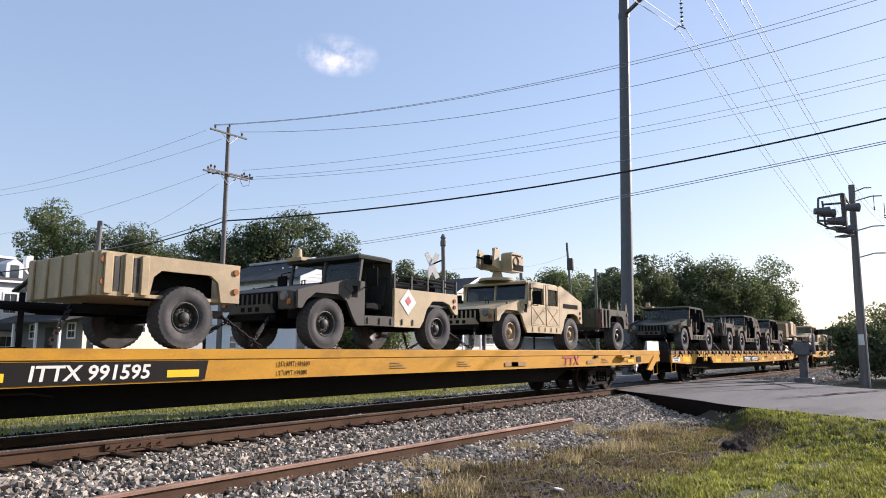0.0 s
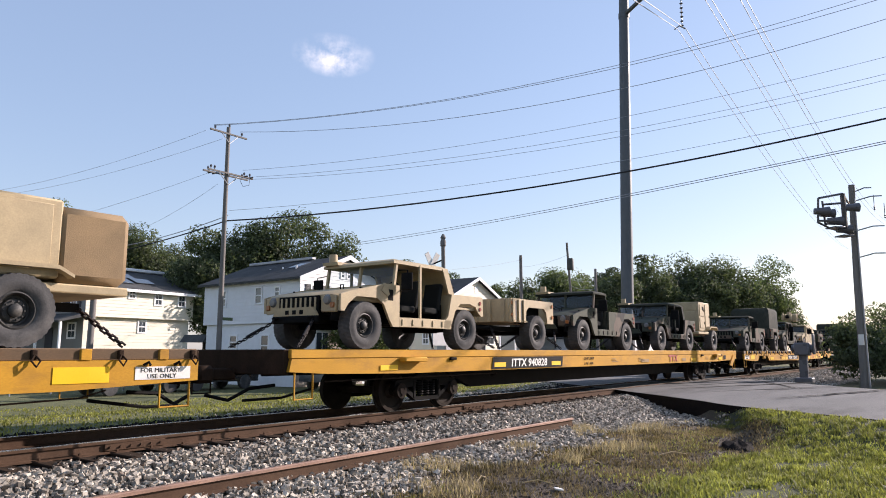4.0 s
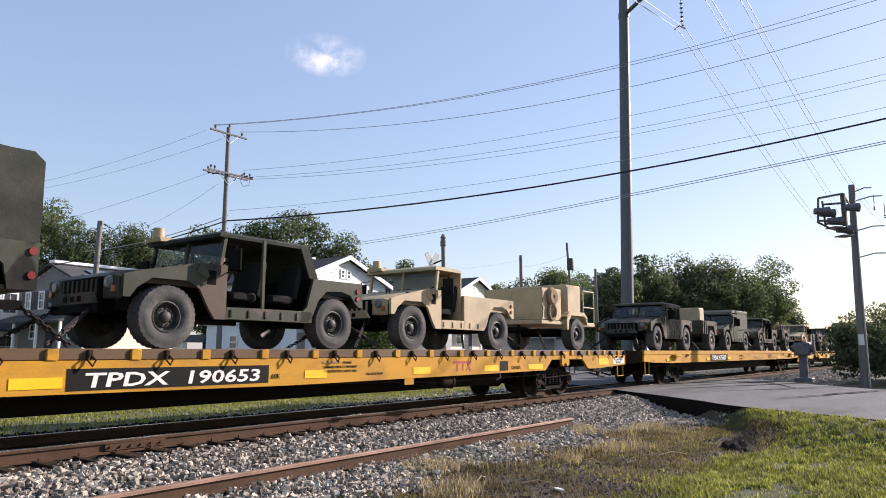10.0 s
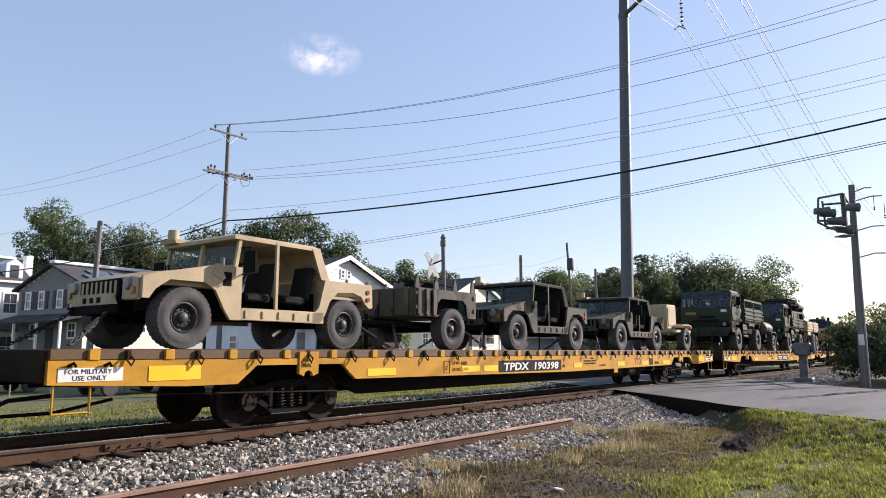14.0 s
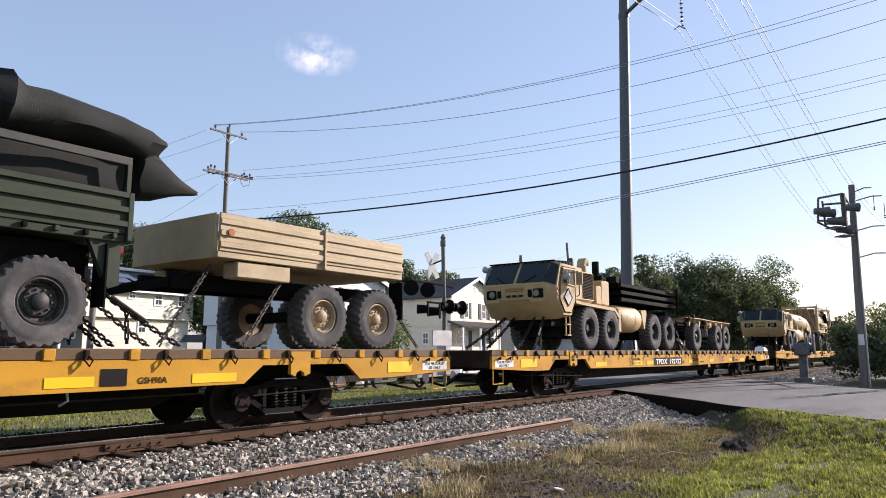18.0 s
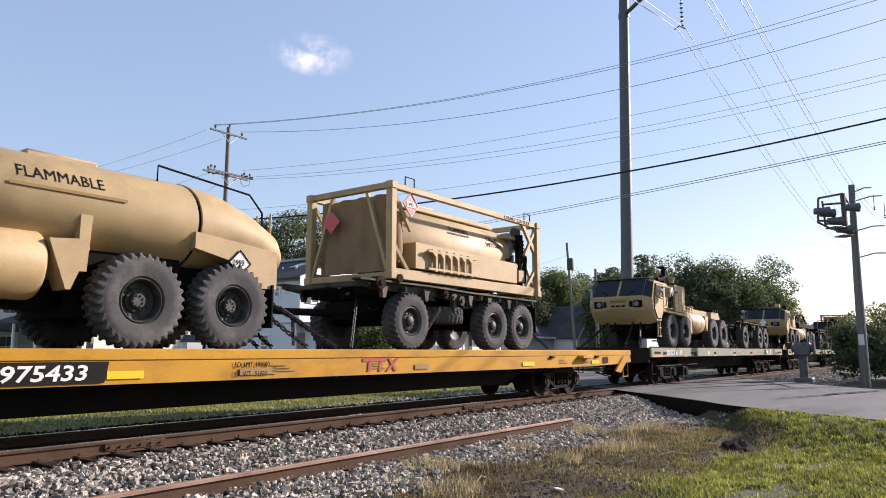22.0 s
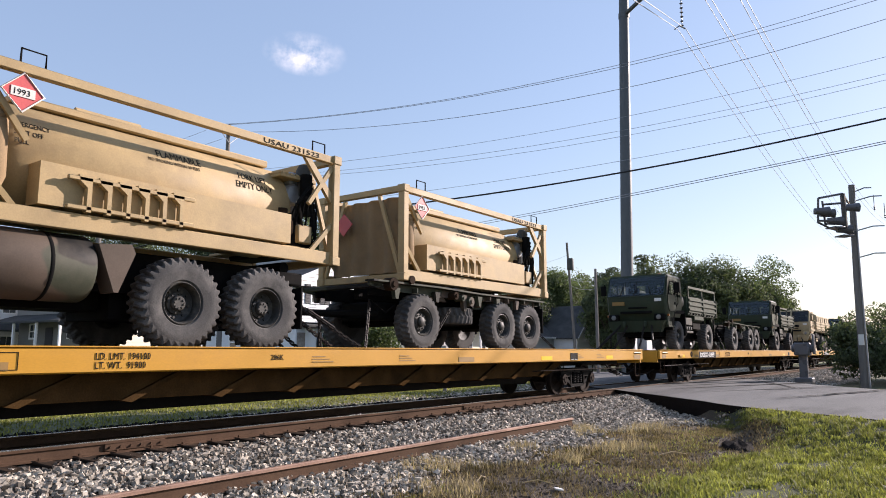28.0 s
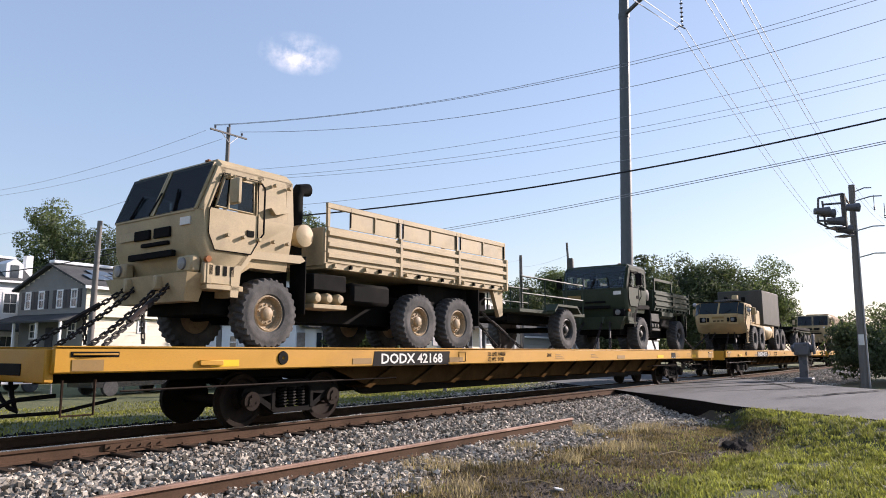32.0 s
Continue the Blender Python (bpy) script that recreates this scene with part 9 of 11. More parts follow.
    if not dark:
        part("equipment_box", Geo().box(0.62, 1.05, -1.15, -0.7, 1.42, 2.0, 0.03), p, root)
    else:
        part("cab_roof_slab", Geo().prism([(-2.05, 2.66), (-1.95, 2.72), (-0.35, 2.68), (-0.22, 2.56), (-0.3, 2.52), (-1.98, 2.58)], -1.16, 1.16), M["under"], root, "dark roof slab over the cab")
        part("cooler_frame", Geo().tube([(0.2, -1.12, 1.46), (0.2, -1.12, 1.98), (0.66, -1.12, 1.98), (0.66, -1.12, 1.46)], 0.022, 5), p, root)
    part("fuel_tank", Geo().lathe([(0.0, 2.42), (0.42, 2.43), (0.45, 2.48), (0.45, 4.15), (0.42, 4.2), (0.0, 4.21)], 28, (0, -0.78, 1.06), "x"), p, root, "lying round fuel tank")
    for x in (2.9, 3.6):
        part("tank_strap", Geo().lathe([(0.452, x), (0.458, x + 0.01), (0.458, x + 0.04), (0.452, x + 0.05)], 28, (0, -0.78, 1.06), "x"), M["under"] if dark else p, root)
    part("step_box", Geo().box(2.2, 2.42, -1.2, -0.5, 0.6, 1.3, 0.02), p, root)
    part("right_tank", Geo().box(2.4, 4.1, 0.5, 1.2, 0.6, 1.3, 0.08), p, root)
    for s in (-1, 1):
        y0, y1 = sorted((1.2 * s, 0.85 * s))
        part("rear_mudguard", Geo().prism([(4.2, 1.38), (4.66, 1.42), (4.72, 1.3), (4.5, 0.75), (4.44, 0.75)], y0, y1), p, root)
        part("mud_flap", Geo().box(7.74, 7.78, y0, y1, 0.35, 1.05, 0.005), M["under"], root)
    if load in ("racks", "bare", "flat", "tank", "box"):
        dx = 0.95 if load in ("racks", "flat") else 0.0
        g = Geo().box(0.95 + dx, 1.2 + dx, -0.35, 0.35, 1.4, 2.5, 0.05)
        g.prism([(x + dx, z) for x, z in ((0.96, 2.2), (1.02, 2.75), (1.1, 3.0), (1.2, 3.1), (1.34, 3.08), (1.44, 2.94), (1.4, 2.86), (1.3, 2.94), (1.22, 2.9), (1.24, 2.2))], -0.14, 0.14)
        if load == "bare":
            g = Geo().prism([(2.12, 2.4), (2.52, 2.4), (2.5, 3.08), (2.44, 3.2), (2.3, 3.24), (2.17, 3.17), (2.19, 3.11), (2.28, 3.16), (2.35, 3.1), (2.34, 3.0)], -0.12, 0.12).box(2.1, 2.58, -0.32, 0.32, 1.42, 2.44, 0.03)
        part("hook_arm", g, p if load != "tank" else M["under"], root, "upright loading hook arm")
        part("hook_post", Geo().box(1.3 + dx, 1.44 + dx, -0.5, -0.28, 1.9, 2.98, 0.03), M["under"], root)
        part("hook_post", Geo().box(0.8 + dx, 0.94 + dx, 0.28, 0.5, 1.9, 2.98, 0.03), M["under"], root)
        for y in (-0.5, 0.34):
            part("load_rail", Geo().box(2.4, 7.9, y, y + 0.16, 1.2, 1.42, 0.02), M["under"] if load != "bare" else p, root)
        part("rear_roller", Geo().cyl((7.6, -0.9, 1.4), (7.6, 0.9, 1.4), 0.1).box(7.3, 7.95, -1.0, 1.0, 1.1, 1.32, 0.03), M["under"], root)
    if load == "racks":
        for k in range(3):
            z = 1.62 + k * 0.24
            rk = part("flat_rack", Geo().box(2.5, 8.1, -1.2, -1.08, z, z + 0.13, 0.012).box(2.5, 8.1, 1.08, 1.2, z, z + 0.13, 0.012).box(2.52, 8.08, -1.08, 1.08, z + 0.08, z + 0.12), M["under"], root, "empty black loading rack")
            for j in range(7):
                part("cross_member", Geo().box(2.6 + j * 0.88, 2.72 + j * 0.88, -1.1, 1.1, z - 0.02, z + 0.08), M["under"], rk)
        part("rack_front", Geo().box(2.3, 2.55, -0.6, 0.6, 1.5, 2.5, 0.04).box(2.2, 2.5, -1.15, -0.8, 2.2, 2.42, 0.03), M["under"], root)
        part("rear_post", Geo().box(8.02, 8.1, -1.24, -1.16, 1.4, 2.4), M["under"], root)
    if load == "flat":
        part("flat_rack", Geo().box(2.3, 8.0, -1.2, 1.2, 1.62, 1.76, 0.015).box(2.3, 8.0, -1.22, -1.14, 1.5, 1.72, 0.01), M["under"], root, "black flat loading rack")
        part("rack_hook", Geo().tube([(2.4, -0.5, 1.7), (2.35, -0.4, 2.0), (2.35, 0.4, 2.0), (2.4, 0.5, 1.7)], 0.05, 6), M["under"], root)
    if load == "bare":
        for k in range(3):
            part("side_cabinet", Geo().box(0.55 + 0.42 * k, 0.94 + 0.42 * k, -1.16, -0.6, 1.42, 2.5 - 0.02 * k, 0.02), p, root, "tall tan side cabinet")
        part("cabinet_top", Geo().box(0.52, 1.82, -1.18, -0.58, 2.5, 2.54, 0.01), M["under"], root)
        part("notice_plate", Geo().box(0.62, 0.8, -1.168, -1.162, 1.6, 1.7), M["patch"], root)
        part("cabinet_slot", Geo().box(0.62, 0.84, -1.168, -1.162, 2.15, 2.22), M["under"], root)
        part("breather", Geo().lathe([(0.1, 2.54), (0.1, 2.78), (0.13, 2.8), (0.13, 2.84), (0.0, 2.86)], 14, (1.45, -0.75, 0), "z"), p, root)
        part("winch_head", Geo().tube([(0.4, -0.5, 2.72), (1.0, -0.5, 2.76), (1.45, -0.5, 2.96)], 0.09, 8).box(1.0, 1.38, -0.62, -0.38, 3.2, 3.3, 0.03).box(1.2, 1.36, -0.58, -0.42, 2.9, 3.22, 0.02).cyl((1.52, -0.5, 2.85), (1.52, -0.5, 3.2), 0.06).tube([(1.45, -0.5, 2.95), (1.7, -0.5, 3.0)], 0.03, 6), M["under"], root, "black folded crane head")
        part("slide_beam", Geo().prism([(3.1, 1.42), (3.2, 1.7), (5.95, 1.66), (6.1, 1.42)], -0.78, -0.5), p, root, "long tan sliding beam")
        part("slide_beam", Geo().prism([(3.1, 1.42), (3.2, 1.7), (5.95, 1.66), (6.1, 1.42)], 0.5, 0.78), p, root, "long tan sliding beam")
        part("ram", Geo().cyl((3.0, -0.35, 1.62), (6.0, -0.35, 1.62), 0.085, n=14), p, root)
        for x, z, w in ((2.62, 1.62, 0.22), (2.95, 1.7, 0.3), (3.3, 1.78, 0.16)):
            part("valve_block", Geo().box(x, x + w, -0.95, -0.6, 1.42, z, 0.03).cyl((x + 0.05, -0.98, z - 0.05), (x + 0.05, -0.9, z - 0.05), 0.04), p, root)
        for k in range(5):
            part("hose", Geo().tube([(2.45, -0.35 - 0.05 * k, 2.2 - 0.1 * k), (2.62, -0.6, 1.75), (2.9, -0.75 - 0.03 * k, 1.72), (3.4 + 0.1 * k, -0.8, 1.68)], 0.022, 6), M["under"] if k % 2 else p, root)
        part("rear_guide", Geo().prism([(6.15, 1.35), (6.15, 1.62), (6.5, 1.7), (7.3, 1.66), (7.5, 1.4), (7.5, 1.3)], -0.92, -0.55), p, root)
        for x in (6.35, 6.7, 7.05):
            part("guide_roller", Geo().cyl((x, -0.98, 1.72), (x, -0.6, 1.72), 0.07, n=12), M["under"], root)
        part("hydraulic_arm", Geo().cyl((2.3, -0.2, 1.5), (4.6, -0.2, 1.62), 0.09).box(2.2, 4.4, 0.0, 0.3, 1.42, 1.62, 0.03).box(4.5, 6.0, -0.55, 0.55, 1.4, 1.58, 0.03), p, root)
        part("hose_run", Geo().tube([(1.8, -0.6, 1.5), (2.4, -0.7, 1.62), (3.2, -0.5, 1.55), (4.4, -0.6, 1.6)], 0.035, 6), M["under"], root)
        placard(root, 0.26, 2.2, 0.25, "white", -1.15)
    if load == "tanker":
        r, zc = 0.92, 1.9
        t = part("tank", Geo().loft([[(x, math.copysign(abs(math.cos(a)) ** 0.8, math.cos(a)) * 1.16 * k, zc + dz + math.sin(a) * 0.72 * k) for a in [6.28319 * i / 36 for i in range(36)]] for x, k, dz in ((2.15, 0.7, 0), (2.2, 0.92, 0), (2.32, 1.0, 0), (6.34, 1.0, 0), (6.37, 0.9, 0))]), p, root, "rounded tan fuel tank body")
        part("rear_cover", Geo().loft([[(x, math.copysign(abs(math.cos(a)) ** 0.8, math.cos(a)) * 1.17 * k, zc + dz + math.sin(a) * 0.73 * k2) for a in [6.28319 * i / 36 for i in range(36)]] for x, k, k2, dz in ((6.4, 1.0, 1.0, 0.0), (6.95, 1.0, 0.97, -0.04), (7.55, 0.99, 0.82, -0.16), (7.92, 0.97, 0.66, -0.28), (8.03, 0.9, 0.55, -0.36))]), p, t, "sloping rear tank cover")
        part("rear_cabinet", Geo().prism([(6.3, 1.75), (7.86, 1.6), (7.86, 0.98), (7.35, 0.98), (7.0, 1.36), (6.3, 1.5)], -1.16, 1.16), p, t, "rear pump cabinet")
        part("cabinet_gap", Geo().loft([[(x, math.copysign(abs(math.cos(a)) ** 0.8, math.cos(a)) * 1.13, zc + math.sin(a) * 0.7) for a in [6.28319 * i / 36 for i in range(36)]] for x in (6.36, 6.42)]), M["under"], t)
        part("tank_cradle", Geo().box(2.4, 6.3, -0.8, 0.8, 1.1, 1.36, 0.03), M["under"], t)
        for x in (2.9, 4.6):
            part("cradle_leg", Geo().prism([(x, 1.0), (x + 0.12, 1.0), (x + 0.16, 1.75), (x, 1.75)], -1.14, -1.0), p, t)
        part("top_handrail", Geo().tube([(5.9, -0.7, 2.45), (5.9, -0.7, 2.75), (7.6, -0.7, 2.6), (7.8, -0.8, 2.3), (7.8, -0.8, 1.6)], 0.018, 5), M["under"], t)
        lettering("tank_text", "FLAMMABLE", 0.22, 3.78, -1.15, 2.12, M["ink"], t, 0.95, bend=lambda z: -1.16 * (1 - ((z - zc) / 0.72) ** 2) ** 0.4 - 0.006)
        part("stencil_line", Geo().box(3.7, 5.2, -1.175, -1.165, 1.99, 2.03), M["drab"], t)
        placard(root, 7.1, 1.35, 0.2, "white", -1.17)
        lettering("placard_text", "1993", 0.13, 6.95, -1.19, 1.31, M["ink"], root, 0.9)
        part("manhole", Geo().box(4.2, 5.2, -0.3, 0.3, 2.58, 2.7, 0.04), p, t)
        part("rear_ladder", Geo().tube([(7.9, -0.9, 0.7), (7.9, -0.9, 2.3)], 0.02, 5).tube([(7.9, -0.55, 0.7), (7.9, -0.55, 2.3)], 0.02, 5).tube([(7.9, -0.9, 1.2), (7.9, -0.55, 1.2)], 0.02, 4).tube([(7.9, -0.9, 1.6), (7.9, -0.55, 1.6)], 0.02, 4).tube([(7.9, -0.9, 2.0), (7.9, -0.55, 2.0)], 0.02, 4), p, root)
        part("winch_head", Geo().box(1.2, 1.9, -0.3, 0.3, 2.2, 2.5, 0.06).tube([(1.0, -0.2, 2.6), (1.6, -0.2, 2.75), (2.0, -0.2, 2.9)], 0.07, 6).cyl((1.5, -0.2, 2.75), (1.5, -0.2, 3.0), 0.12), M["under"], root)
    if load == "tank":
        tank_rack(root, 2.6, 8.5, 1.5, 3.53)
    if load == "box":
        part("shelter_box", Geo().box(2.2, 6.4, -1.2, 1.2, 1.45, 3.4, 0.04), M["grey"], root, "grey shelter box")
    if dark:
        tall = 0.04 if load == "tank" else 0.0
        thick = 0.034 if load == "tank" else 0.025
        for y in (-0.8, 0.0, 0.8) if load == "tank" else (-0.75, -0.25, 0.25, 0.75):
            part("brush_guard", Geo().tube([(-1.9, y, 0.95), (-2.55, y, 1.35), (-2.62, y, 1.9 + tall), (-2.15, y, 2.75 + tall), (-1.6, y, 2.8 + tall)], thick, 8), M["drab"] if load == "tank" else M["under"], root, "pipe guard before the windscreen")
        for x, z in ((-2.58, 1.6), (-2.3, 2.42 + tall), (-1.85, 2.78 + tall)):
            part("guard_bar", Geo().tube([(x, -0.82, z), (x, 0.82, z)], thick * 0.9, 6), M["under"], root)
    if load in ("racks",):
        placard(root, -1.5, 1.5, 0.25, "siding_g", -1.25)
    if load == "flat":
        part("front_placard", Geo().prism([(0.0, 1.45), (0.22, 1.68), (0.0, 1.91), (-0.22, 1.68)], -2.44, -2.425, axis="x"), M["white"], cabm)
    lashings(root, -1.75, 7.85, 1.1, high=1.0, out=1.5, heavy=True)
    return root


def rack_trailer(load, paint, label):
    """A three-axle drawbar trailer, x = 0 at its front axle; load: none, flat, tank."""
    root = thing("rack_trailer", label, "trailer", "heavy army trailers")
    p = M[paint]
    wheels(root, "mid", (0.0, 3.15, 4.45), 1.04)
    for s in (-0.42, 0.42):
        part("chassis_rail", Geo().prism([(-1.2, 1.02), (-1.2, 1.3), (5.2, 1.3), (5.2, 1.05), (4.6, 0.86), (3.0, 0.86), (2.2, 1.0)], s - 0.07, s + 0.07), M["under"], root, "black chassis rail")
    for x in (0.0, 3.15, 4.45):
        part("axle", Geo().cyl((x, -0.9, 0.6), (x, 0.9, 0.6), 0.1, n=8), M["under"], root)
    part("turntable", Geo().box(-0.7, 0.7, -0.55, 0.55, 0.62, 1.0, 0.05), M["under"], root)
    part("spring_pack", Geo().box(2.6, 5.0, -0.5, 0.5, 0.6, 0.9, 0.05), M["under"], root)
    part("drawbar", Geo().tube([(-0.6, -0.5, 0.75), (-2.4, -0.06, 0.72), (-3.0, 0, 0.75)], 0.06, 6).tube([(-0.6, 0.5, 0.75), (-2.4, 0.06, 0.72), (-3.0, 0, 0.75)], 0.06, 6), M["under"], root)
    for s in (-1, 1):
        y0, y1 = sorted((1.2 * s, 1.06 * s))
        part("side_beam", Geo().prism([(-1.55, 1.325), (-1.55, 1.36), (0.6, 1.36), (2.2, 1.32), (5.2, 1.3), (5.2, 1.265), (2.2, 1.285), (0.6, 1.325)], *sorted((1.22 * s, 0.98 * s))), p, root, "top flange of the side beam")
        part("beam_web", Geo().prism([(-1.5, 1.25), (-1.5, 1.324), (0.6, 1.324), (2.2, 1.284), (5.2, 1.264), (5.2, 1.16), (2.4, 1.16), (2.0, 1.06), (1.6, 1.14), (-1.0, 1.18)], *sorted((1.06 * s, 1.0 * s))), p, root)
        for x in (-1.3, -0.2, 1.2, 2.6, 3.4, 4.2, 5.0):
            part("web_stiffener", Geo().box(x, x + 0.03, *sorted((1.2 * s, 1.06 * s)), 1.17 if x > -1 else 1.25, 1.27, 0.004), p, root)
        for x in (-0.9, 0.45, 2.1, 2.9, 3.8):
            part("gusset", Geo().prism([(x, 1.24), (x + 0.18, 1.24), (x + 0.12, 1.02), (x + 0.04, 1.02)], y0 + 0.02, y1 - 0.02), p, root)
        part("mud_flap", Geo().box(5.12, 5.16, *sorted((1.22 * s, 0.9 * s)), 0.45, 1.1, 0.005), M["under"], root)
        part("lock_roller", Geo().cyl((-0.45, 1.1 * s, 1.42), (-0.45, 1.28 * s, 1.42), 0.09, n=10), M["rusty"], root)
    for k in range(6):
        x = -1.4 + k * 1.25
        part("cross_member", Geo().box(x, x + 0.16, -1.06, 1.06, 1.22, 1.3, 0.01), p, root)
    part("spare_wheel", WHEELS["mid"][0], None, root, "spare tyre slung under the frame", at=pose(1.75, -0.55, 0.78, 90, 0, 0))
    if load == "none":
        part("air_hose", Geo().tube([(-1.05 - 0.0125 * k, -0.5 + 0.075 * math.cos(k * 0.785), 1.06 - 0.0012 * k + 0.075 * math.sin(k * 0.785)) for k in range(128)], 0.02, 5), M["coilred"], root, "coiled red air hose")
    for y in (-0.78, 0.72):
        part("frame_web", Geo().prism([(-1.2, 1.3), (2.1, 1.3), (2.1, 0.98), (1.6, 1.08), (-1.2, 1.1)], y, y + 0.06), M["under"], root)
        part("rear_web", Geo().prism([(2.12, 1.3), (5.2, 1.3), (5.2, 1.06), (2.12, 0.96)], y - 0.05, y + 0.06), p, root)
    for x in (2.3, 2.95, 3.75, 4.85):
        part("web_rib", Geo().box(x, x + 0.05, -1.1, -0.84, 1.0, 1.22, 0.006), p, root)
    for x, z, r in ((-0.98, 1.3, 0.13), (1.15, 1.2, 0.09), (1.42, 1.16, 0.07), (1.75, 1.1, 0.11)):
        part("lock_roller", Geo().cyl((x, -1.24, z), (x, -1.02, z), r, n=12).cyl((x, -1.27, z), (x, -1.24, z), r * 0.45, n=10), M["rusty"] if x < 1.3 else p, root, "worn locking roller")
    part("lock_arm", Geo().prism([(0.25, 1.2), (0.95, 1.18), (1.1, 1.06), (0.3, 1.1)], -1.0, -0.9).prism([(1.5, 1.25), (1.66, 1.25), (1.66, 0.88), (1.56, 0.88)], -1.16, -1.06), p, root)
    part("air_tank", Geo().lathe([(0.0, 0.72), (0.13, 0.74), (0.16, 0.8), (0.16, 1.5), (0.13, 1.56), (0.0, 1.58)], 14, (0, -0.5, 1.05), "x"), M["under"], root)
    part("side_valve", Geo().box(1.9, 2.08, -1.05, -0.85, 0.92, 1.12, 0.02).cyl((1.98, -1.12, 1.02), (1.98, -1.0, 1.02), 0.06), M["under"], root)
    part("brake_hose", Geo().tube([(-1.1, -0.7, 1.0), (-0.8, -0.85, 0.75), (-0.3, -0.7, 0.95), (0.4, -0.75, 0.8), (1.2, -0.7, 1.0)], 0.02, 5), M["under"], root)
    part("tail_board", Geo().box(5.2, 5.26, -1.1, 1.1, 0.95, 1.3, 0.01), M["under"], root)
    part("tail_light", Geo().box(5.26, 5.3, -1.0, -0.8, 1.05, 1.15, 0.01), M["red"], root)
    if load == "flat":
        part("flat_rack", Geo().box(-1.0, 5.1, -1.2, 1.2, 1.42, 1.58, 0.015), M["under"], root, "black flat loading rack")
        part("rack_frame", Geo().tube([(-1.0, -0.5, 1.55), (-1.0, -0.22, 2.6), (-1.0, 0.22, 2.6), (-1.0, 0.5, 1.55)], 0.06, 6), M["under"], root, "upright hook frame")
    if load == "tank":
        tank_rack(root, -0.62, 5.32, 1.4, 3.4)
    for a, b in (((-1.0, -0.6, 1.0), (-1.7, -1.15, 0.05)), ((5.0, -0.6, 0.9), (5.9, -1.15, 0.05)), ((1.1, -1.1, 0.9), (0.4, -1.2, 0.3))):
        part("lashing_chain", Geo().chain(a, b, 0.1, 0.015), M["chain"], root, "steel lashing chain")
    return root


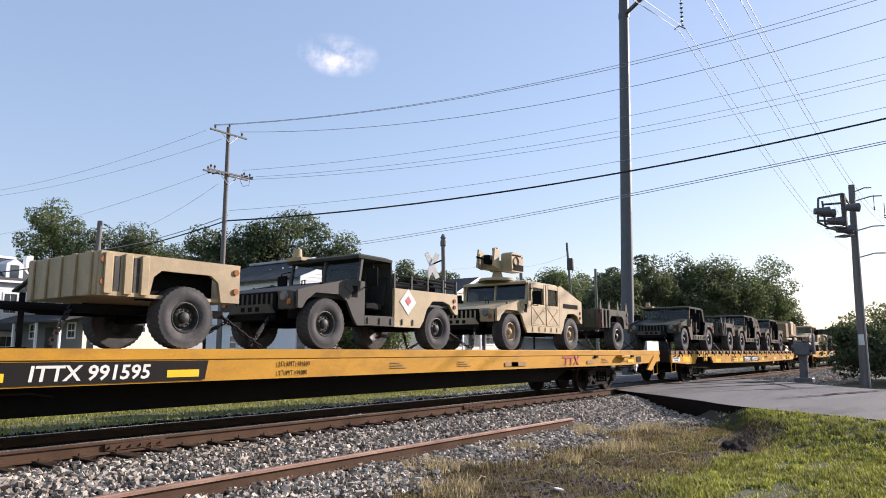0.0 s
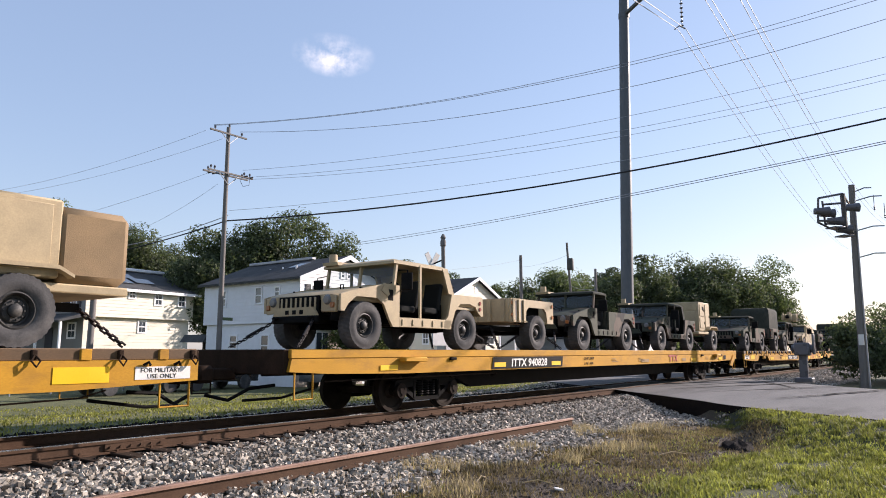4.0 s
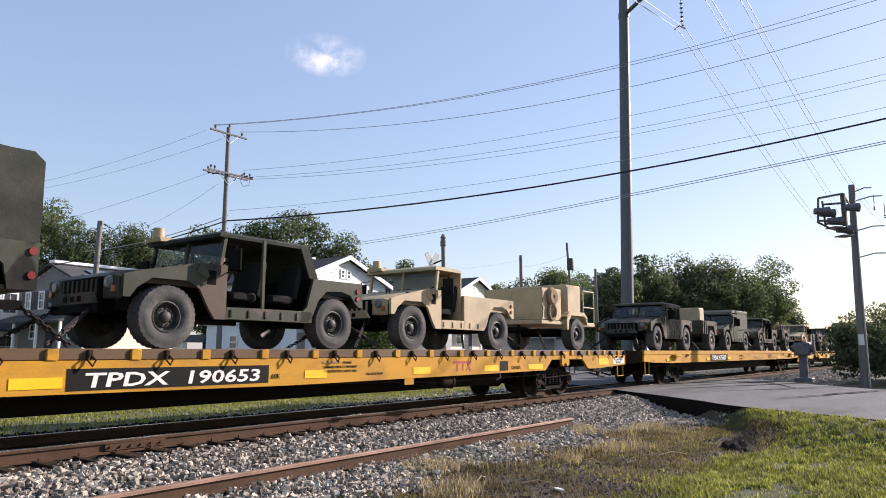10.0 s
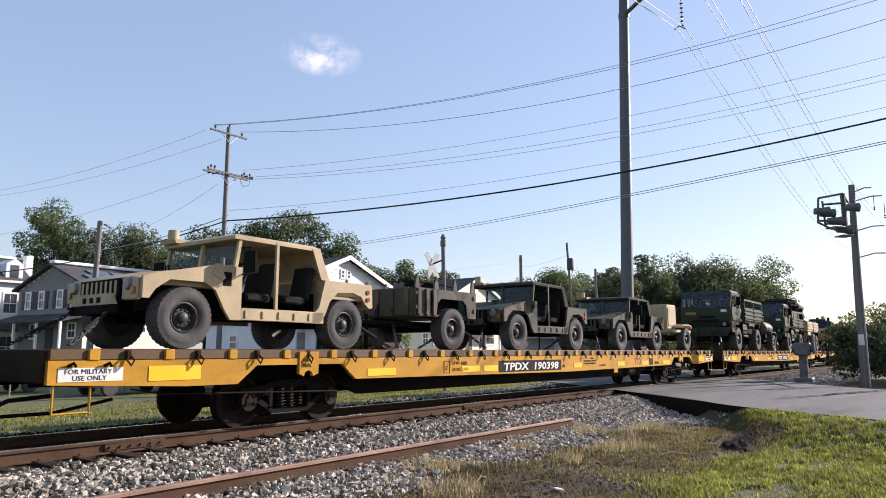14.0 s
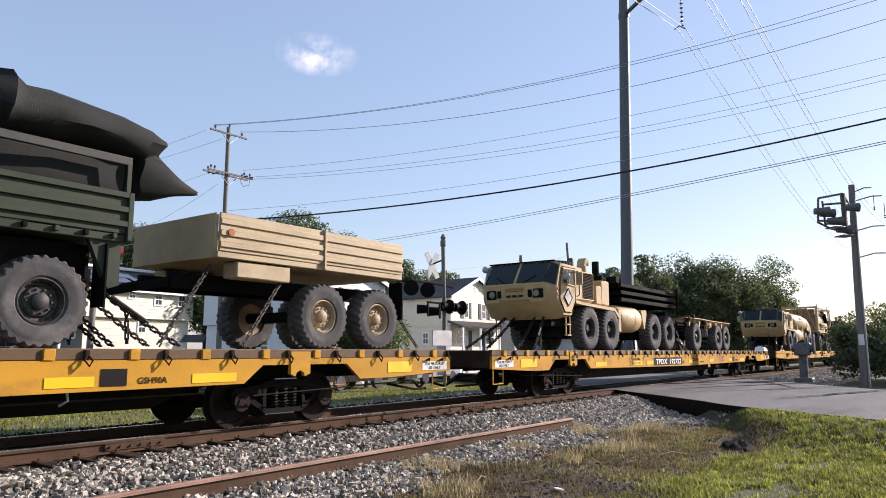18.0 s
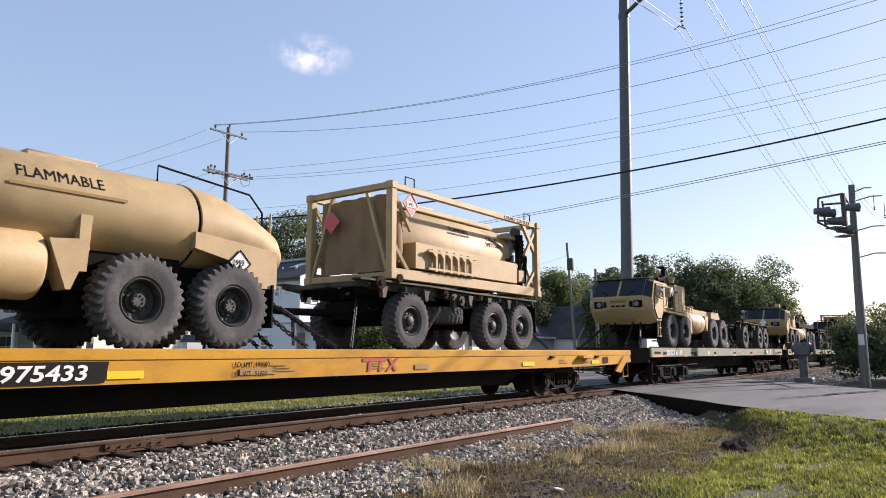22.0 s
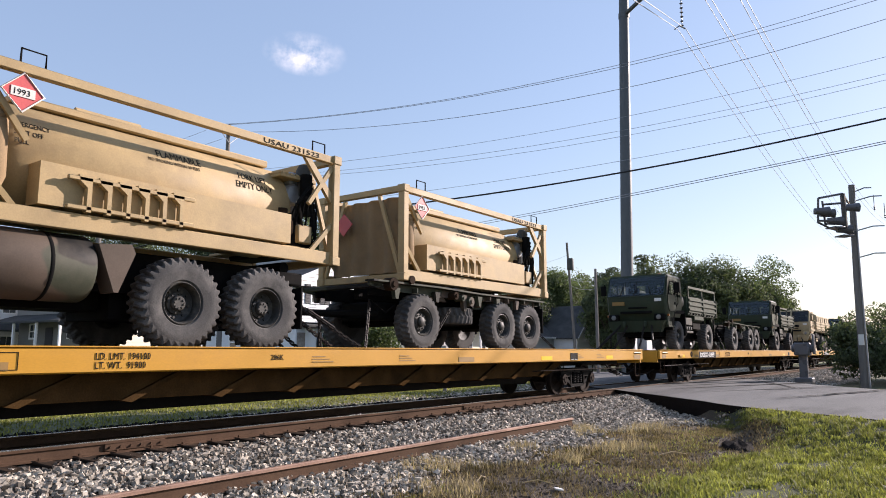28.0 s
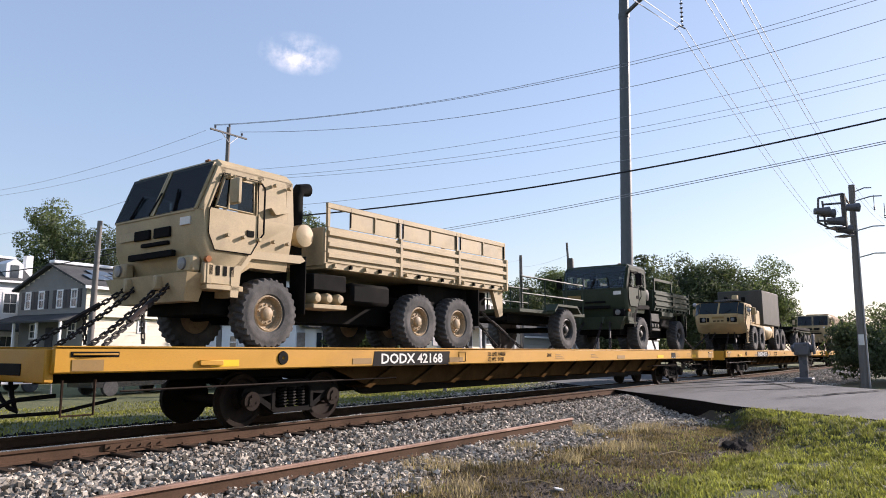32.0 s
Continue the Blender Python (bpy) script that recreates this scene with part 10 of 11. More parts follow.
def medium_truck(axles, paint, label, bed_end, rails="front", load=""):
    """A flat-nosed cab-over truck with a dropside cargo bed."""
    root = thing("cargo_truck", label, "army truck", "medium army trucks")
    p = M[paint]
    dark = paint != "tan"
    wheels(root, "mid" if dark else "mid_tan", axles, 1.0)
    g = Geo()
    for s in (-0.42, 0.42):
        g.box(-1.2, bed_end - 0.1, s - 0.06, s + 0.06, 0.85, 1.12)
    for x in axles:
        g.cyl((x, -0.9, 0.6), (x, 0.9, 0.6), 0.1, n=8).box(x - 0.22, x + 0.22, -0.25, 0.25, 0.42, 0.8, 0.08)
    g.box(-1.0, 0.7, -0.75, 0.75, 0.55, 1.35).box(0.7, bed_end - 0.4, -0.55, 0.6, 0.5, 1.1).box(axles[-1] - 1.0, bed_end - 0.3, -0.8, 0.8, 0.95, 1.4)
    part("chassis", g, M["under"], root, "black chassis and axles")
    # cab: side outline lofted across
    side = [(-1.5, 2.1), (0.27, 2.1), (0.2, 1.66), (-0.55, 1.62), (-0.78, 1.3), (-1.3, 1.3), (-1.46, 1.6), (-1.5, 2.05)]
    mid = [(-1.6, 2.1), (0.27, 2.1), (0.2, 1.3), (-0.55, 1.3), (-0.78, 1.15), (-1.32, 1.12), (-1.56, 1.55), (-1.6, 2.05)]
    pane = M["glass"] if dark else M["darkglass"]
    cabm = part("cab", Geo().loft([[(x, y, z) for x, z in q] for y, q in ((-1.2, side), (-1.12, mid), (1.12, mid), (1.2, side))]), p, root, "flat-nosed truck cab")
    r0, r1 = [(-1.26, 2.8), (0.22, 2.8), (0.18, 2.85), (-1.22, 2.86)], [(-1.3, 2.86), (0.22, 2.86), (0.15, 2.95), (-1.24, 2.95)]
    part("cab_roof", Geo().loft([[(x, y, z) for x, z in q] for y, q in ((-1.2, r0), (-1.1, r1), (1.1, r1), (1.2, r0))]), p, cabm)
    part("rear_wall", Geo().box(0.2, 0.25, -1.14, 1.14, 2.1, 2.28).box(0.18, 0.23, -1.14, 1.14, 2.66, 2.86).box(0.2, 0.24, -0.25, 0.25, 2.28, 2.66), p, cabm)
    part("dashboard", Geo().box(-1.52, -1.14, -1.1, 1.1, 2.02, 2.2, 0.04), M["under"], cabm)
    part("steering_wheel", Geo().tube([(-1.0 + 0.1 * math.sin(0.5236 * k), -0.6 + 0.22 * math.cos(0.5236 * k), 2.25 + 0.2 * math.sin(0.5236 * k)) for k in range(13)], 0.018, 5), M["under"], cabm)
    for y in (-0.62, 0.62):
        part("seat_back", Geo().box(-0.22, -0.06, y - 0.24, y + 0.24, 2.0, 2.56, 0.05).box(-0.2, -0.1, y - 0.13, y + 0.13, 2.57, 2.74, 0.04), M["seat"], cabm)
    for s in (-1, 1):
        yy = sorted((1.2 * s, 1.13 * s))
        for q in ([(-1.56, 2.1), (-1.42, 2.1), (-1.12, 2.82), (-1.28, 2.82)], [(-0.52, 2.1), (-0.4, 2.1), (-0.4, 2.82), (-0.52, 2.82)], [(0.13, 2.1), (0.27, 2.1), (0.22, 2.82), (0.08, 2.82)], [(-1.2, 2.68), (0.2, 2.68), (0.2, 2.82), (-1.24, 2.82)]):
            part("cab_pillar", Geo().prism(q, *yy), p, cabm)
        y0, y1 = sorted((0.0, 1.12 * s))
        part("windscreen_pane", Geo().add([(-1.6, y0, 2.1), (-1.6, y1, 2.1), (-1.3, y1, 2.88), (-1.3, y0, 2.88), (-1.625, y0, 2.11), (-1.625, y1, 2.11), (-1.325, y1, 2.89), (-1.325, y0, 2.89)], [(0, 1, 2, 3), (7, 6, 5, 4), (0, 4, 5, 1), (1, 5, 6, 2), (2, 6, 7, 3), (3, 7, 4, 0)]), pane, cabm, "clear windscreen", smooth=False)
        out = [(-1.2, 2.72), (-0.52, 2.72), (-0.5, 1.7), (-0.62, 1.5), (-1.3, 1.5), (-1.42, 1.75), (-1.42, 2.1)]
        y0, y1 = sorted((1.222 * s, 1.19 * s))
        d = part("cab_door", Geo().prism([(-1.43, 2.14), (-0.5, 2.14), (-0.5, 1.7), (-0.62, 1.5), (-1.3, 1.5), (-1.42, 1.75)], y0, y1), p, cabm, "cab door")
        part("door_handle", Geo().box(-0.72, -0.58, *sorted((1.24 * s, 1.22 * s)), 1.78, 1.88, 0.01), M["under"], d)
        part("vent_bar", Geo().tube([(-1.05, 1.22 * s, 2.66), (-1.08, 1.22 * s, 2.16)], 0.015, 4), p, d)
        part("grab_bar", Geo().tube([(-0.46, 1.21 * s, 2.7), (-0.42, 1.27 * s, 2.6), (-0.42, 1.27 * s, 1.85), (-0.5, 1.22 * s, 1.72)], 0.016, 5), M["under"], cabm)
        part("door_seam", Geo().tube([(x, 1.224 * s, z) for x, z in out + out[:1]], 0.01, 4), M["under"], d)
        win = [(-1.16, 2.66), (-0.6, 2.66), (-0.58, 2.16), (-1.3, 2.18)]
        part("door_window", Geo().prism(win, *sorted((1.2 * s, 1.19 * s))), pane, d, "side window")
        part("window_rim", Geo().tube([(x, 1.205 * s, z) for x, z in win + win[:1]], 0.02, 4), M["under"] if dark else p, d)
        if dark:
            part("rear_window", Geo().prism([(-0.4, 2.66), (0.05, 2.66), (0.12, 2.2), (-0.38, 2.2)], *sorted((1.2 * s, 1.19 * s))), pane, cabm, "rear side window")
        else:
            part("quarter_panel", Geo().prism([(-0.4, 2.1), (0.13, 2.1), (0.08, 2.68), (-0.4, 2.68)], *sorted((1.2 * s, 1.15 * s))), p, cabm, "closed armoured quarter panel")
            part("grille_opening", Geo().box(-1.625, -1.58, *sorted((0.06 * s, 0.5 * s)), 1.74, 1.9, 0.01), M["under"], cabm, "dark grille opening")
            part("screen_bar", Geo().tube([(-1.62, 0.03 * s, 2.1), (-1.32, 0.03 * s, 2.88)], 0.03, 4), p, cabm)
            for k in range(10):
                x, z = -1.1 + (k % 5) * 0.3, 1.75 + (k // 5) * 0.95
                part("armour_bolt", Geo().cyl((x, 1.22 * s, z), (x, 1.3 * s, z), 0.03, n=6), p, cabm)
            part("side_bracket", Geo().prism([(-0.3, 2.3), (0.05, 2.36), (0.1, 2.28), (-0.2, 2.2)], *sorted((1.3 * s, 1.18 * s))), p, cabm)
        part("mirror", Geo().box(-1.2, -1.12, *sorted((1.38 * s, 1.6 * s)), 2.2, 2.6, 0.03).tube([(-1.1, 1.2 * s, 2.65), (-1.15, 1.45 * s, 2.65), (-1.15, 1.45 * s, 2.2)], 0.018, 5), M["under"] if dark else p, cabm, "tall side mirror")
        hl = part("headlight_pod", Geo().box(-1.62, -1.45, *sorted((0.72 * s, 1.12 * s)), 1.15, 1.4, 0.03), M["under"] if dark else p, cabm)
        part("headlight", Geo().lathe([(0.0, -1.66), (0.09, -1.65), (0.1, -1.6)], 14, (0, s * 0.9, 1.28), "x"), M["lens"], hl, "round headlight")
        part("turn_light", Geo().cyl((-1.4, 1.18 * s, 1.35), (-1.4, 1.24 * s, 1.35), 0.05, n=10), M["amber"], cabm)
        # fender and steps
        y0, y1 = sorted((1.2 * s, 0.8 * s))
        part("fender", Geo().prism([(-0.8, 0.8), (-0.8, 1.2), (-0.5, 1.56), (0.62, 1.6), (0.72, 1.52), (0.6, 1.46), (-0.42, 1.44), (-0.62, 1.2), (-0.66, 0.8)], y0, y1), M["under"] if dark else p, root)
        part("mud_flap", Geo().box(0.72, 0.75, y0, y1, 0.6, 1.6, 0.005), M["under"], root)
        part("side_skirt", Geo().box(-1.45, -0.8, *sorted((1.19 * s, 1.1 * s)), 0.98, 1.3, 0.015), p, root)
        for k in range(4):
            part("skirt_vent", Geo().box(-1.36 + 0.13 * k, -1.3 + 0.13 * k, *sorted((1.2 * s, 1.185 * s)), 1.12, 1.27), M["under"], root)
        part("cab_step", Geo().box(-1.4, -0.72, y0, y1, 0.9, 0.98, 0.01).box(-1.4, -1.3, y0, y1, 0.98, 1.3, 0.01), p, root)
    part("grille", Geo().box(-1.62, -1.56, -0.45, 0.3, 1.62, 1.68, 0.01), M["under"], cabm, "dark intake slot")
    part("front_stencil", Geo().box(-1.612, -1.595, 0.45, 0.95, 1.76, 1.9), M["drab"] if dark else p, cabm)
    part("front_bumper", Geo().loft([[(-1.7, -1.15, 1.14), (-1.7, 1.15, 1.14), (-1.35, 1.15, 1.14), (-1.35, -1.15, 1.14)], [(-1.6, -0.95, 0.72), (-1.6, 0.95, 0.72), (-1.35, 0.95, 0.72), (-1.35, -0.95, 0.72)]]), p, root)
    part("snorkel", Geo().tube([(0.78, -0.85, 1.6), (0.78, -0.85, 2.7), (0.84, -0.85, 2.84), (1.05, -0.85, 2.88)], 0.12, 12), M["under"], root, "black intake snorkel")
    part("air_cleaner", Geo().lathe([(0.0, -1.14), (0.12, -1.13), (0.2, -1.1), (0.21, -0.6), (0.0, -0.58)], 20, (0.78, 0, 1.98), "y"), M["grey"] if dark else p, root, "drum air cleaner")
    part("windscreen_frame", Geo().tube([(-1.6, -1.12, 2.1), (-1.6, 1.12, 2.1), (-1.29, 1.12, 2.87), (-1.29, -1.12, 2.87), (-1.6, -1.12, 2.1)], 0.03, 4), p, cabm)
    part("roof_marker", Geo().box(-1.26, -1.2, -0.9, -0.8, 2.95, 2.98, 0.01), M["amber"], cabm)
    for s in (-1, 1):
        part("wiper", Geo().tube([(-1.64, 0.62 * s, 2.12), (-1.5, 0.5 * s, 2.5)], 0.016, 4), M["under"], cabm)
        part("tow_eye", Geo().box(-1.78, -1.66, s * 0.42 - 0.05, s * 0.42 + 0.05, 0.9, 1.12, 0.02), p, root)
    part("lower_grille", Geo().box(-1.64, -1.56, -0.62, 0.62, 1.42, 1.52, 0.01), M["under"], cabm)
    part("wiper", Geo().tube([(-1.64, 0.06, 2.12), (-1.5, -0.05, 2.5)], 0.016, 4), M["under"], cabm)
    part("stencil_bar", Geo().box(-1.615, -1.59, -1.02, -0.76, 1.88, 2.0), M["white"], cabm)
    part("roof_hatch", Geo().box(-0.9, -0.2, -0.4, 0.4, 2.93, 2.99, 0.02), p, cabm)
    part("battery_box", Geo().box(0.95, 1.78, -1.16, -0.6, 1.04, 1.34, 0.02), M["grey"] if dark else M["under"], root, "dark battery box lid")
    part("tank_shelf", Geo().box(0.95, 1.78, -1.18, -0.6, 0.72, 0.8, 0.01), M["grey"] if dark else p, root)
    for x in (1.08, 1.36, 1.64):
        part("air_tank", Geo().lathe([(0.0, -1.17), (0.07, -1.16), (0.1, -1.1), (0.1, -0.6), (0.0, -0.58)], 16, (x, 0, 0.91), "y"), M["grey"] if dark else p, root, "grey end of a round air tank")
    part("fuel_tank", Geo().box(2.0, min(3.1, bed_end - 1.5), -1.1, -0.5, 0.85, 1.25, 0.06), M["under"], root)
    if dark:
        part("side_locker", Geo().prism([(-1.24, 1.28), (-1.24, 1.43), (-0.8, 1.43), (-0.8, 1.2), (-1.14, 1.2)], 1.85, min(3.1, bed_end - 1.5), axis="x"), p, root, "long locker under the bed")
    # bed
    b0, z0, z1 = 1.2, 1.5, 2.1 if load == "bundles" else 2.2
    part("bed_floor", Geo().box(b0, bed_end, -1.2, 1.2, z0 - 0.06, z0 + 0.04, 0.01), p, root)
    n = 2 if bed_end < 6 else 3
    for s in (-1, 1):
        for k in range(n):
            x0, x1 = b0 + 0.02 + k * (bed_end - b0) / n, b0 - 0.02 + (k + 1) * (bed_end - b0) / n
            y0, y1 = sorted((1.22 * s, 1.17 * s))
            d = part("drop_side", Geo().box(x0, x1, y0, y1, z0 + 0.05, z1, 0.01), p, root, "ribbed drop side")
            for j in range(3):
                z = z0 + 0.13 + j * 0.2
                part("rib", Geo().prism([(s * 1.21, z), (s * 1.265, z + 0.015), (s * 1.265, z + 0.085), (s * 1.21, z + 0.1)], x0, x1, axis="x"), p, d)
            for j in range(5):
                xx = x0 + 0.18 + j * (x1 - x0 - 0.36) / 4
                part("side_hinge", Geo().box(xx - 0.03, xx + 0.03, *sorted((1.26 * s, 1.2 * s)), z0 - 0.03, z0 + 0.04, 0.008), M["under"] if j % 2 else p, d)
            part("side_post", Geo().box(x1 - 0.02, x1 + 0.06, *sorted((1.27 * s, 1.16 * s)), z0 - 0.05, z1 + 0.02, 0.01), p, root)
        if rails in ("front", "full", "half"):
            top = z1 + 0.44
            xe = bed_end if rails != "half" else b0 + (bed_end - b0) / 2 + 0.05
            g = Geo()
            posts = n if rails != "half" else 1
            for k in range(posts + 1):
                x = b0 + 0.04 + k * (xe - b0 - 0.08) / posts
                g.box(x - 0.03, x + 0.03, *sorted((1.22 * s, 1.17 * s)), z1, top)
            g.box(b0, xe, *sorted((1.225 * s, 1.165 * s)), top - 0.1, top, 0.008)
            part("stake_rail", g, p, root)
            if rails == "full":
                for k in range(n):
                    x0, x1 = b0 + 0.1 + k * (xe - b0) / n, b0 - 0.06 + (k + 1) * (xe - b0) / n
                    x0 += 0.5 if k == 0 else 0.0
                    tb = part("troop_board", Geo().box(x0, x1, *sorted((1.2 * s, 1.18 * s)), z1 + 0.02, top - 0.1, 0.005), p, root)
                    for j in range(3):
                        xx = x0 + (x1 - x0) * j / 2
                        part("hinge_strap", Geo().box(xx - 0.012, xx + 0.012, *sorted((1.225 * s, 1.2 * s)), z1 + 0.05, top - 0.02), M["under"] if j != 1 else p, tb)
    part("headboard", Geo().box(b0 - 0.03, b0 + 0.03, -1.15, 1.15, z0, z1, 0.01), p, root)
    part("tailboard", Geo().box(bed_end - 0.04, bed_end + 0.02, -1.15, 1.15, z0, z1, 0.01), p, root)
    for s in (-1, 1):
        part("mud_flap", Geo().box(axles[-1] + 0.75, axles[-1] + 0.78, *sorted((1.2 * s, 0.85 * s)), 0.55, 1.4, 0.005), M["under"], root)
        part("tail_light", Geo().box(bed_end - 0.02, bed_end + 0.06, s * 0.95 - 0.08, s * 0.95 + 0.08, 1.3, 1.4, 0.01), M["red"], root)
    part("rear_frame", Geo().prism([(bed_end - 0.5, 1.45), (bed_end - 0.05, 1.45), (bed_end - 0.05, 0.85), (bed_end - 0.2, 0.8)], -1.15, -1.05), p, root)
    if load == "bundles":
        rng = random.Random(3)

        def heap(stations, fold):
            """A slack canvas heap: stations (x, near y, far y, low z, top z) joined with folds."""
            rings = []
            for k, (x, ya, yb, za, zb) in enumerate(stations):
                ring = []
                for i in range(28):
                    a = 6.28319 * i / 28
                    c, q = math.cos(a), math.sin(a)
                    w = 1 + fold * math.sin(7 * a + 1.7 * k) * rng.uniform(0.4, 1.0) + rng.uniform(-0.02, 0.02)
                    ring.append((x + 0.03 * math.sin(5 * a), (ya + yb) / 2 + (ya - yb) / 2 * math.copysign(abs(c) ** 0.7, c) * w, (za + zb) / 2 + (zb - za) / 2 * math.copysign(abs(q) ** 0.8, q) * w))
                rings.append(ring)
            return Geo().loft(rings)

        part("canvas_mass", heap([(1.15, -0.1, 0.8, 1.9, 2.5), (1.3, -0.35, 1.1, 1.7, 2.85), (1.9, -0.6, 1.1, 1.6, 3.0), (2.6, -0.75, 1.1, 1.6, 3.1), (3.3, -0.9, 1.1, 1.6, 3.25), (3.6, -0.8, 1.0, 1.7, 3.2)], 0.03), M["darkcanvas"], root, "heap of dark canvas inside the bed")
        part("canvas_roll", heap([(3.05, -0.5, 0.7, 2.9, 3.3), (3.2, -1.1, 1.1, 2.75, 3.55), (3.45, -1.28, 1.15, 2.6, 3.55), (3.6, -1.22, 1.15, 2.66, 3.42), (4.0, -1.26, 1.15, 2.62, 3.42), (4.45, -1.24, 1.15, 2.68, 3.38), (4.9, -1.27, 1.15, 2.64, 3.3), (5.25, -1.26, 1.1, 2.56, 3.25), (5.5, -1.2, 1.0, 2.66, 3.15), (5.6, -0.8, 0.7, 2.8, 3.0)], 0.045), M["darkcanvas"], root, "folded dark-green canvas cover thrown over the bed")
        for s in (-1, 1):
            for x in (b0 + 0.05, b0 + 1.93, bed_end - 0.03):
                part("stake_post", Geo().box(x - 0.03, x + 0.03, *sorted((1.22 * s, 1.17 * s)), z1, z1 + 0.5), p, root)
            part("troop_rail", Geo().box(b0, b0 + 1.9, *sorted((1.225 * s, 1.165 * s)), z1 + 0.4, z1 + 0.5, 0.008), M["grey"], root)
            part("troop_rail", Geo().box(b0 + 1.96, bed_end, *sorted((1.225 * s, 1.165 * s)), z1 + 0.41, z1 + 0.52, 0.008), M["grey"], root)
            for x in (b0 + 0.1, b0 + 1.0):
                tb = part("troop_board", Geo().box(x, x + 0.86, *sorted((1.2 * s, 1.175 * s)), z1 + 0.02, z1 + 0.39, 0.006), M["grey"], root, "faded grey-green board")
                part("board_strap", Geo().tube([(x + 0.4, 1.21 * s, z1 + 0.4), (x + 0.42, 1.225 * s, z1 + 0.2), (x + 0.46, 1.21 * s, z1 + 0.06), (x + 0.36, 1.215 * s, z1 + 0.12)], 0.01, 4), M["under"], tb)
        part("tarp_tail", heap([(5.2, -1.15, -0.5, 2.1, 2.9), (5.5, -1.22, -0.7, 2.15, 2.75), (5.8, -1.2, -0.9, 2.25, 2.5), (6.08, -1.15, -1.05, 2.3, 2.36)], 0.04), M["darkcanvas"], root, "loose hanging corner of the cover")
        part("inner_drop", heap([(3.2, -0.9, -0.5, 1.9, 2.75), (4.0, -1.0, -0.5, 1.9, 2.75), (5.0, -1.0, -0.5, 1.9, 2.75)], 0.06), M["darkcanvas"], root, "dark canvas hanging inside the rails")
        part("cover_hoop", Geo().tube([(1.25, -1.19, 2.1), (1.25, -1.19, 3.02), (1.2, -1.02, 3.25), (1.2, 1.02, 3.25), (1.25, 1.19, 3.02), (1.25, 1.19, 2.1)], 0.026, 6), M["under"], root, "bent tube hoop of the cover frame")
        for y, z in ((-1.02, 3.25), (-1.19, 3.02), (1.02, 3.25)):
            part("hoop_bar", Geo().tube([(1.2, y, z), (3.5, y * 0.95, z)], 0.022, 5), M["under"], root)
        part("front_placard", Geo().prism([(-0.08, 1.2), (0.16, 1.44), (-0.08, 1.68), (-0.32, 1.44)], -1.715, -1.7, axis="x"), M["white"], cabm)
    if load == "covered":
        part("canvas_cover", Geo().loft([[(b0, -1.2, z1), (bed_end, -1.2, z1), (bed_end, 1.2, z1), (b0, 1.2, z1)], [(b0, -1.2, z1 + 0.6), (bed_end, -1.2, z1 + 0.6), (bed_end, 1.2, z1 + 0.6), (b0, 1.2, z1 + 0.6)], [(b0 + 0.05, -0.8, z1 + 0.95), (bed_end - 0.05, -0.8, z1 + 0.95), (bed_end - 0.05, 0.8, z1 + 0.95), (b0 + 0.05, 0.8, z1 + 0.95)]]), M["tarp"] if not dark else M["canvas"], root, "canvas cargo cover")
    for ob in [cabm] + [c for c in root.children if c.name.split(".")[0] in ("front_bumper", "tow_eye", "side_skirt", "skirt_vent", "cab_step")]:
        ob.location.x = 0.16  # the whole nose sits a little further back over the axle
    lashings(root, -1.45, bed_end - 0.3, 1.1, high=1.0, out=1.25, heavy=True)
    return root


def water_trailer():
    root = thing("water_trailer", "dark camouflage two-wheeled tank trailer", "trailer", "small army trailers")
    wheels(root, "light_tan", (-0.1,), 0.96)
    prof = [(0.0, -2.45), (0.5, -2.42), (0.6, -2.32), (0.6, -0.4), (0.5, -0.3), (0.0, -0.27)]
    t = part("tank", Geo().loft([[(x, math.cos(a) * 0.98 * r / 0.6, 1.3 + math.sin(a) * 0.52 * r / 0.6) for a in [6.28319 * i / 30 for i in range(30)]] for r, x in ((0.2, -1.36), (0.52, -1.34), (0.585, -1.31), (0.6, -1.27), (0.6, 0.5), (0.585, 0.55), (0.5, 0.6), (0.2, 0.62))]), M["camo"], root, "oval camouflaged tank")
    part("manhole", Geo().cyl((-0.4, 0, 1.8), (-0.4, 0, 1.93), 0.26, n=18), M["camo"], t)
    part("end_rim", Geo().lathe([(0.6, -1.3), (0.615, -1.29), (0.615, -1.26), (0.6, -1.25)], 30, (0, 0, 0), "x"), M["camo"], t, at=Matrix.Translation((0, 0, 1.3)) @ Matrix.Diagonal((1, 0.98 / 0.6, 0.52 / 0.6, 1)))
    for x in (-1.15, 0.3):
        part("saddle", Geo().box(x, x + 0.1, -0.9, 0.9, 0.66, 1.05, 0.02), M["under"], root)
    part("fender", Geo().prism([(-0.8, 0.95), (-0.65, 1.12), (0.4, 1.12), (0.62, 0.5), (0.56, 0.5), (0.34, 1.06), (-0.62, 1.06), (-0.75, 0.93)], -1.14, -0.78), M["olive"], root)
    part("drawbar_frame", Geo().box(-2.0, 0.8, -0.5, -0.4, 0.55, 0.66).box(-2.0, 0.8, 0.4, 0.5, 0.55, 0.66).tube([(-2.0, -0.45, 0.6), (-3.0, 0, 0.62), (-2.0, 0.45, 0.6)], 0.05, 6).cyl((-0.1, -0.8, 0.46), (-0.1, 0.8, 0.46), 0.06), M["under"], root)
    part("valve_box", Geo().box(-1.9, -1.55, -1.05, -0.6, 0.7, 0.95, 0.03), M["under"], root)
    for a, b in (((-2.0, -0.5, 0.6), (-2.6, -1.1, 0.05)), ((0.8, -0.5, 0.6), (1.3, -1.1, 0.05))):
        part("lashing_chain", Geo().chain(a, b), M["chain"], root, "steel lashing chain")
    return root


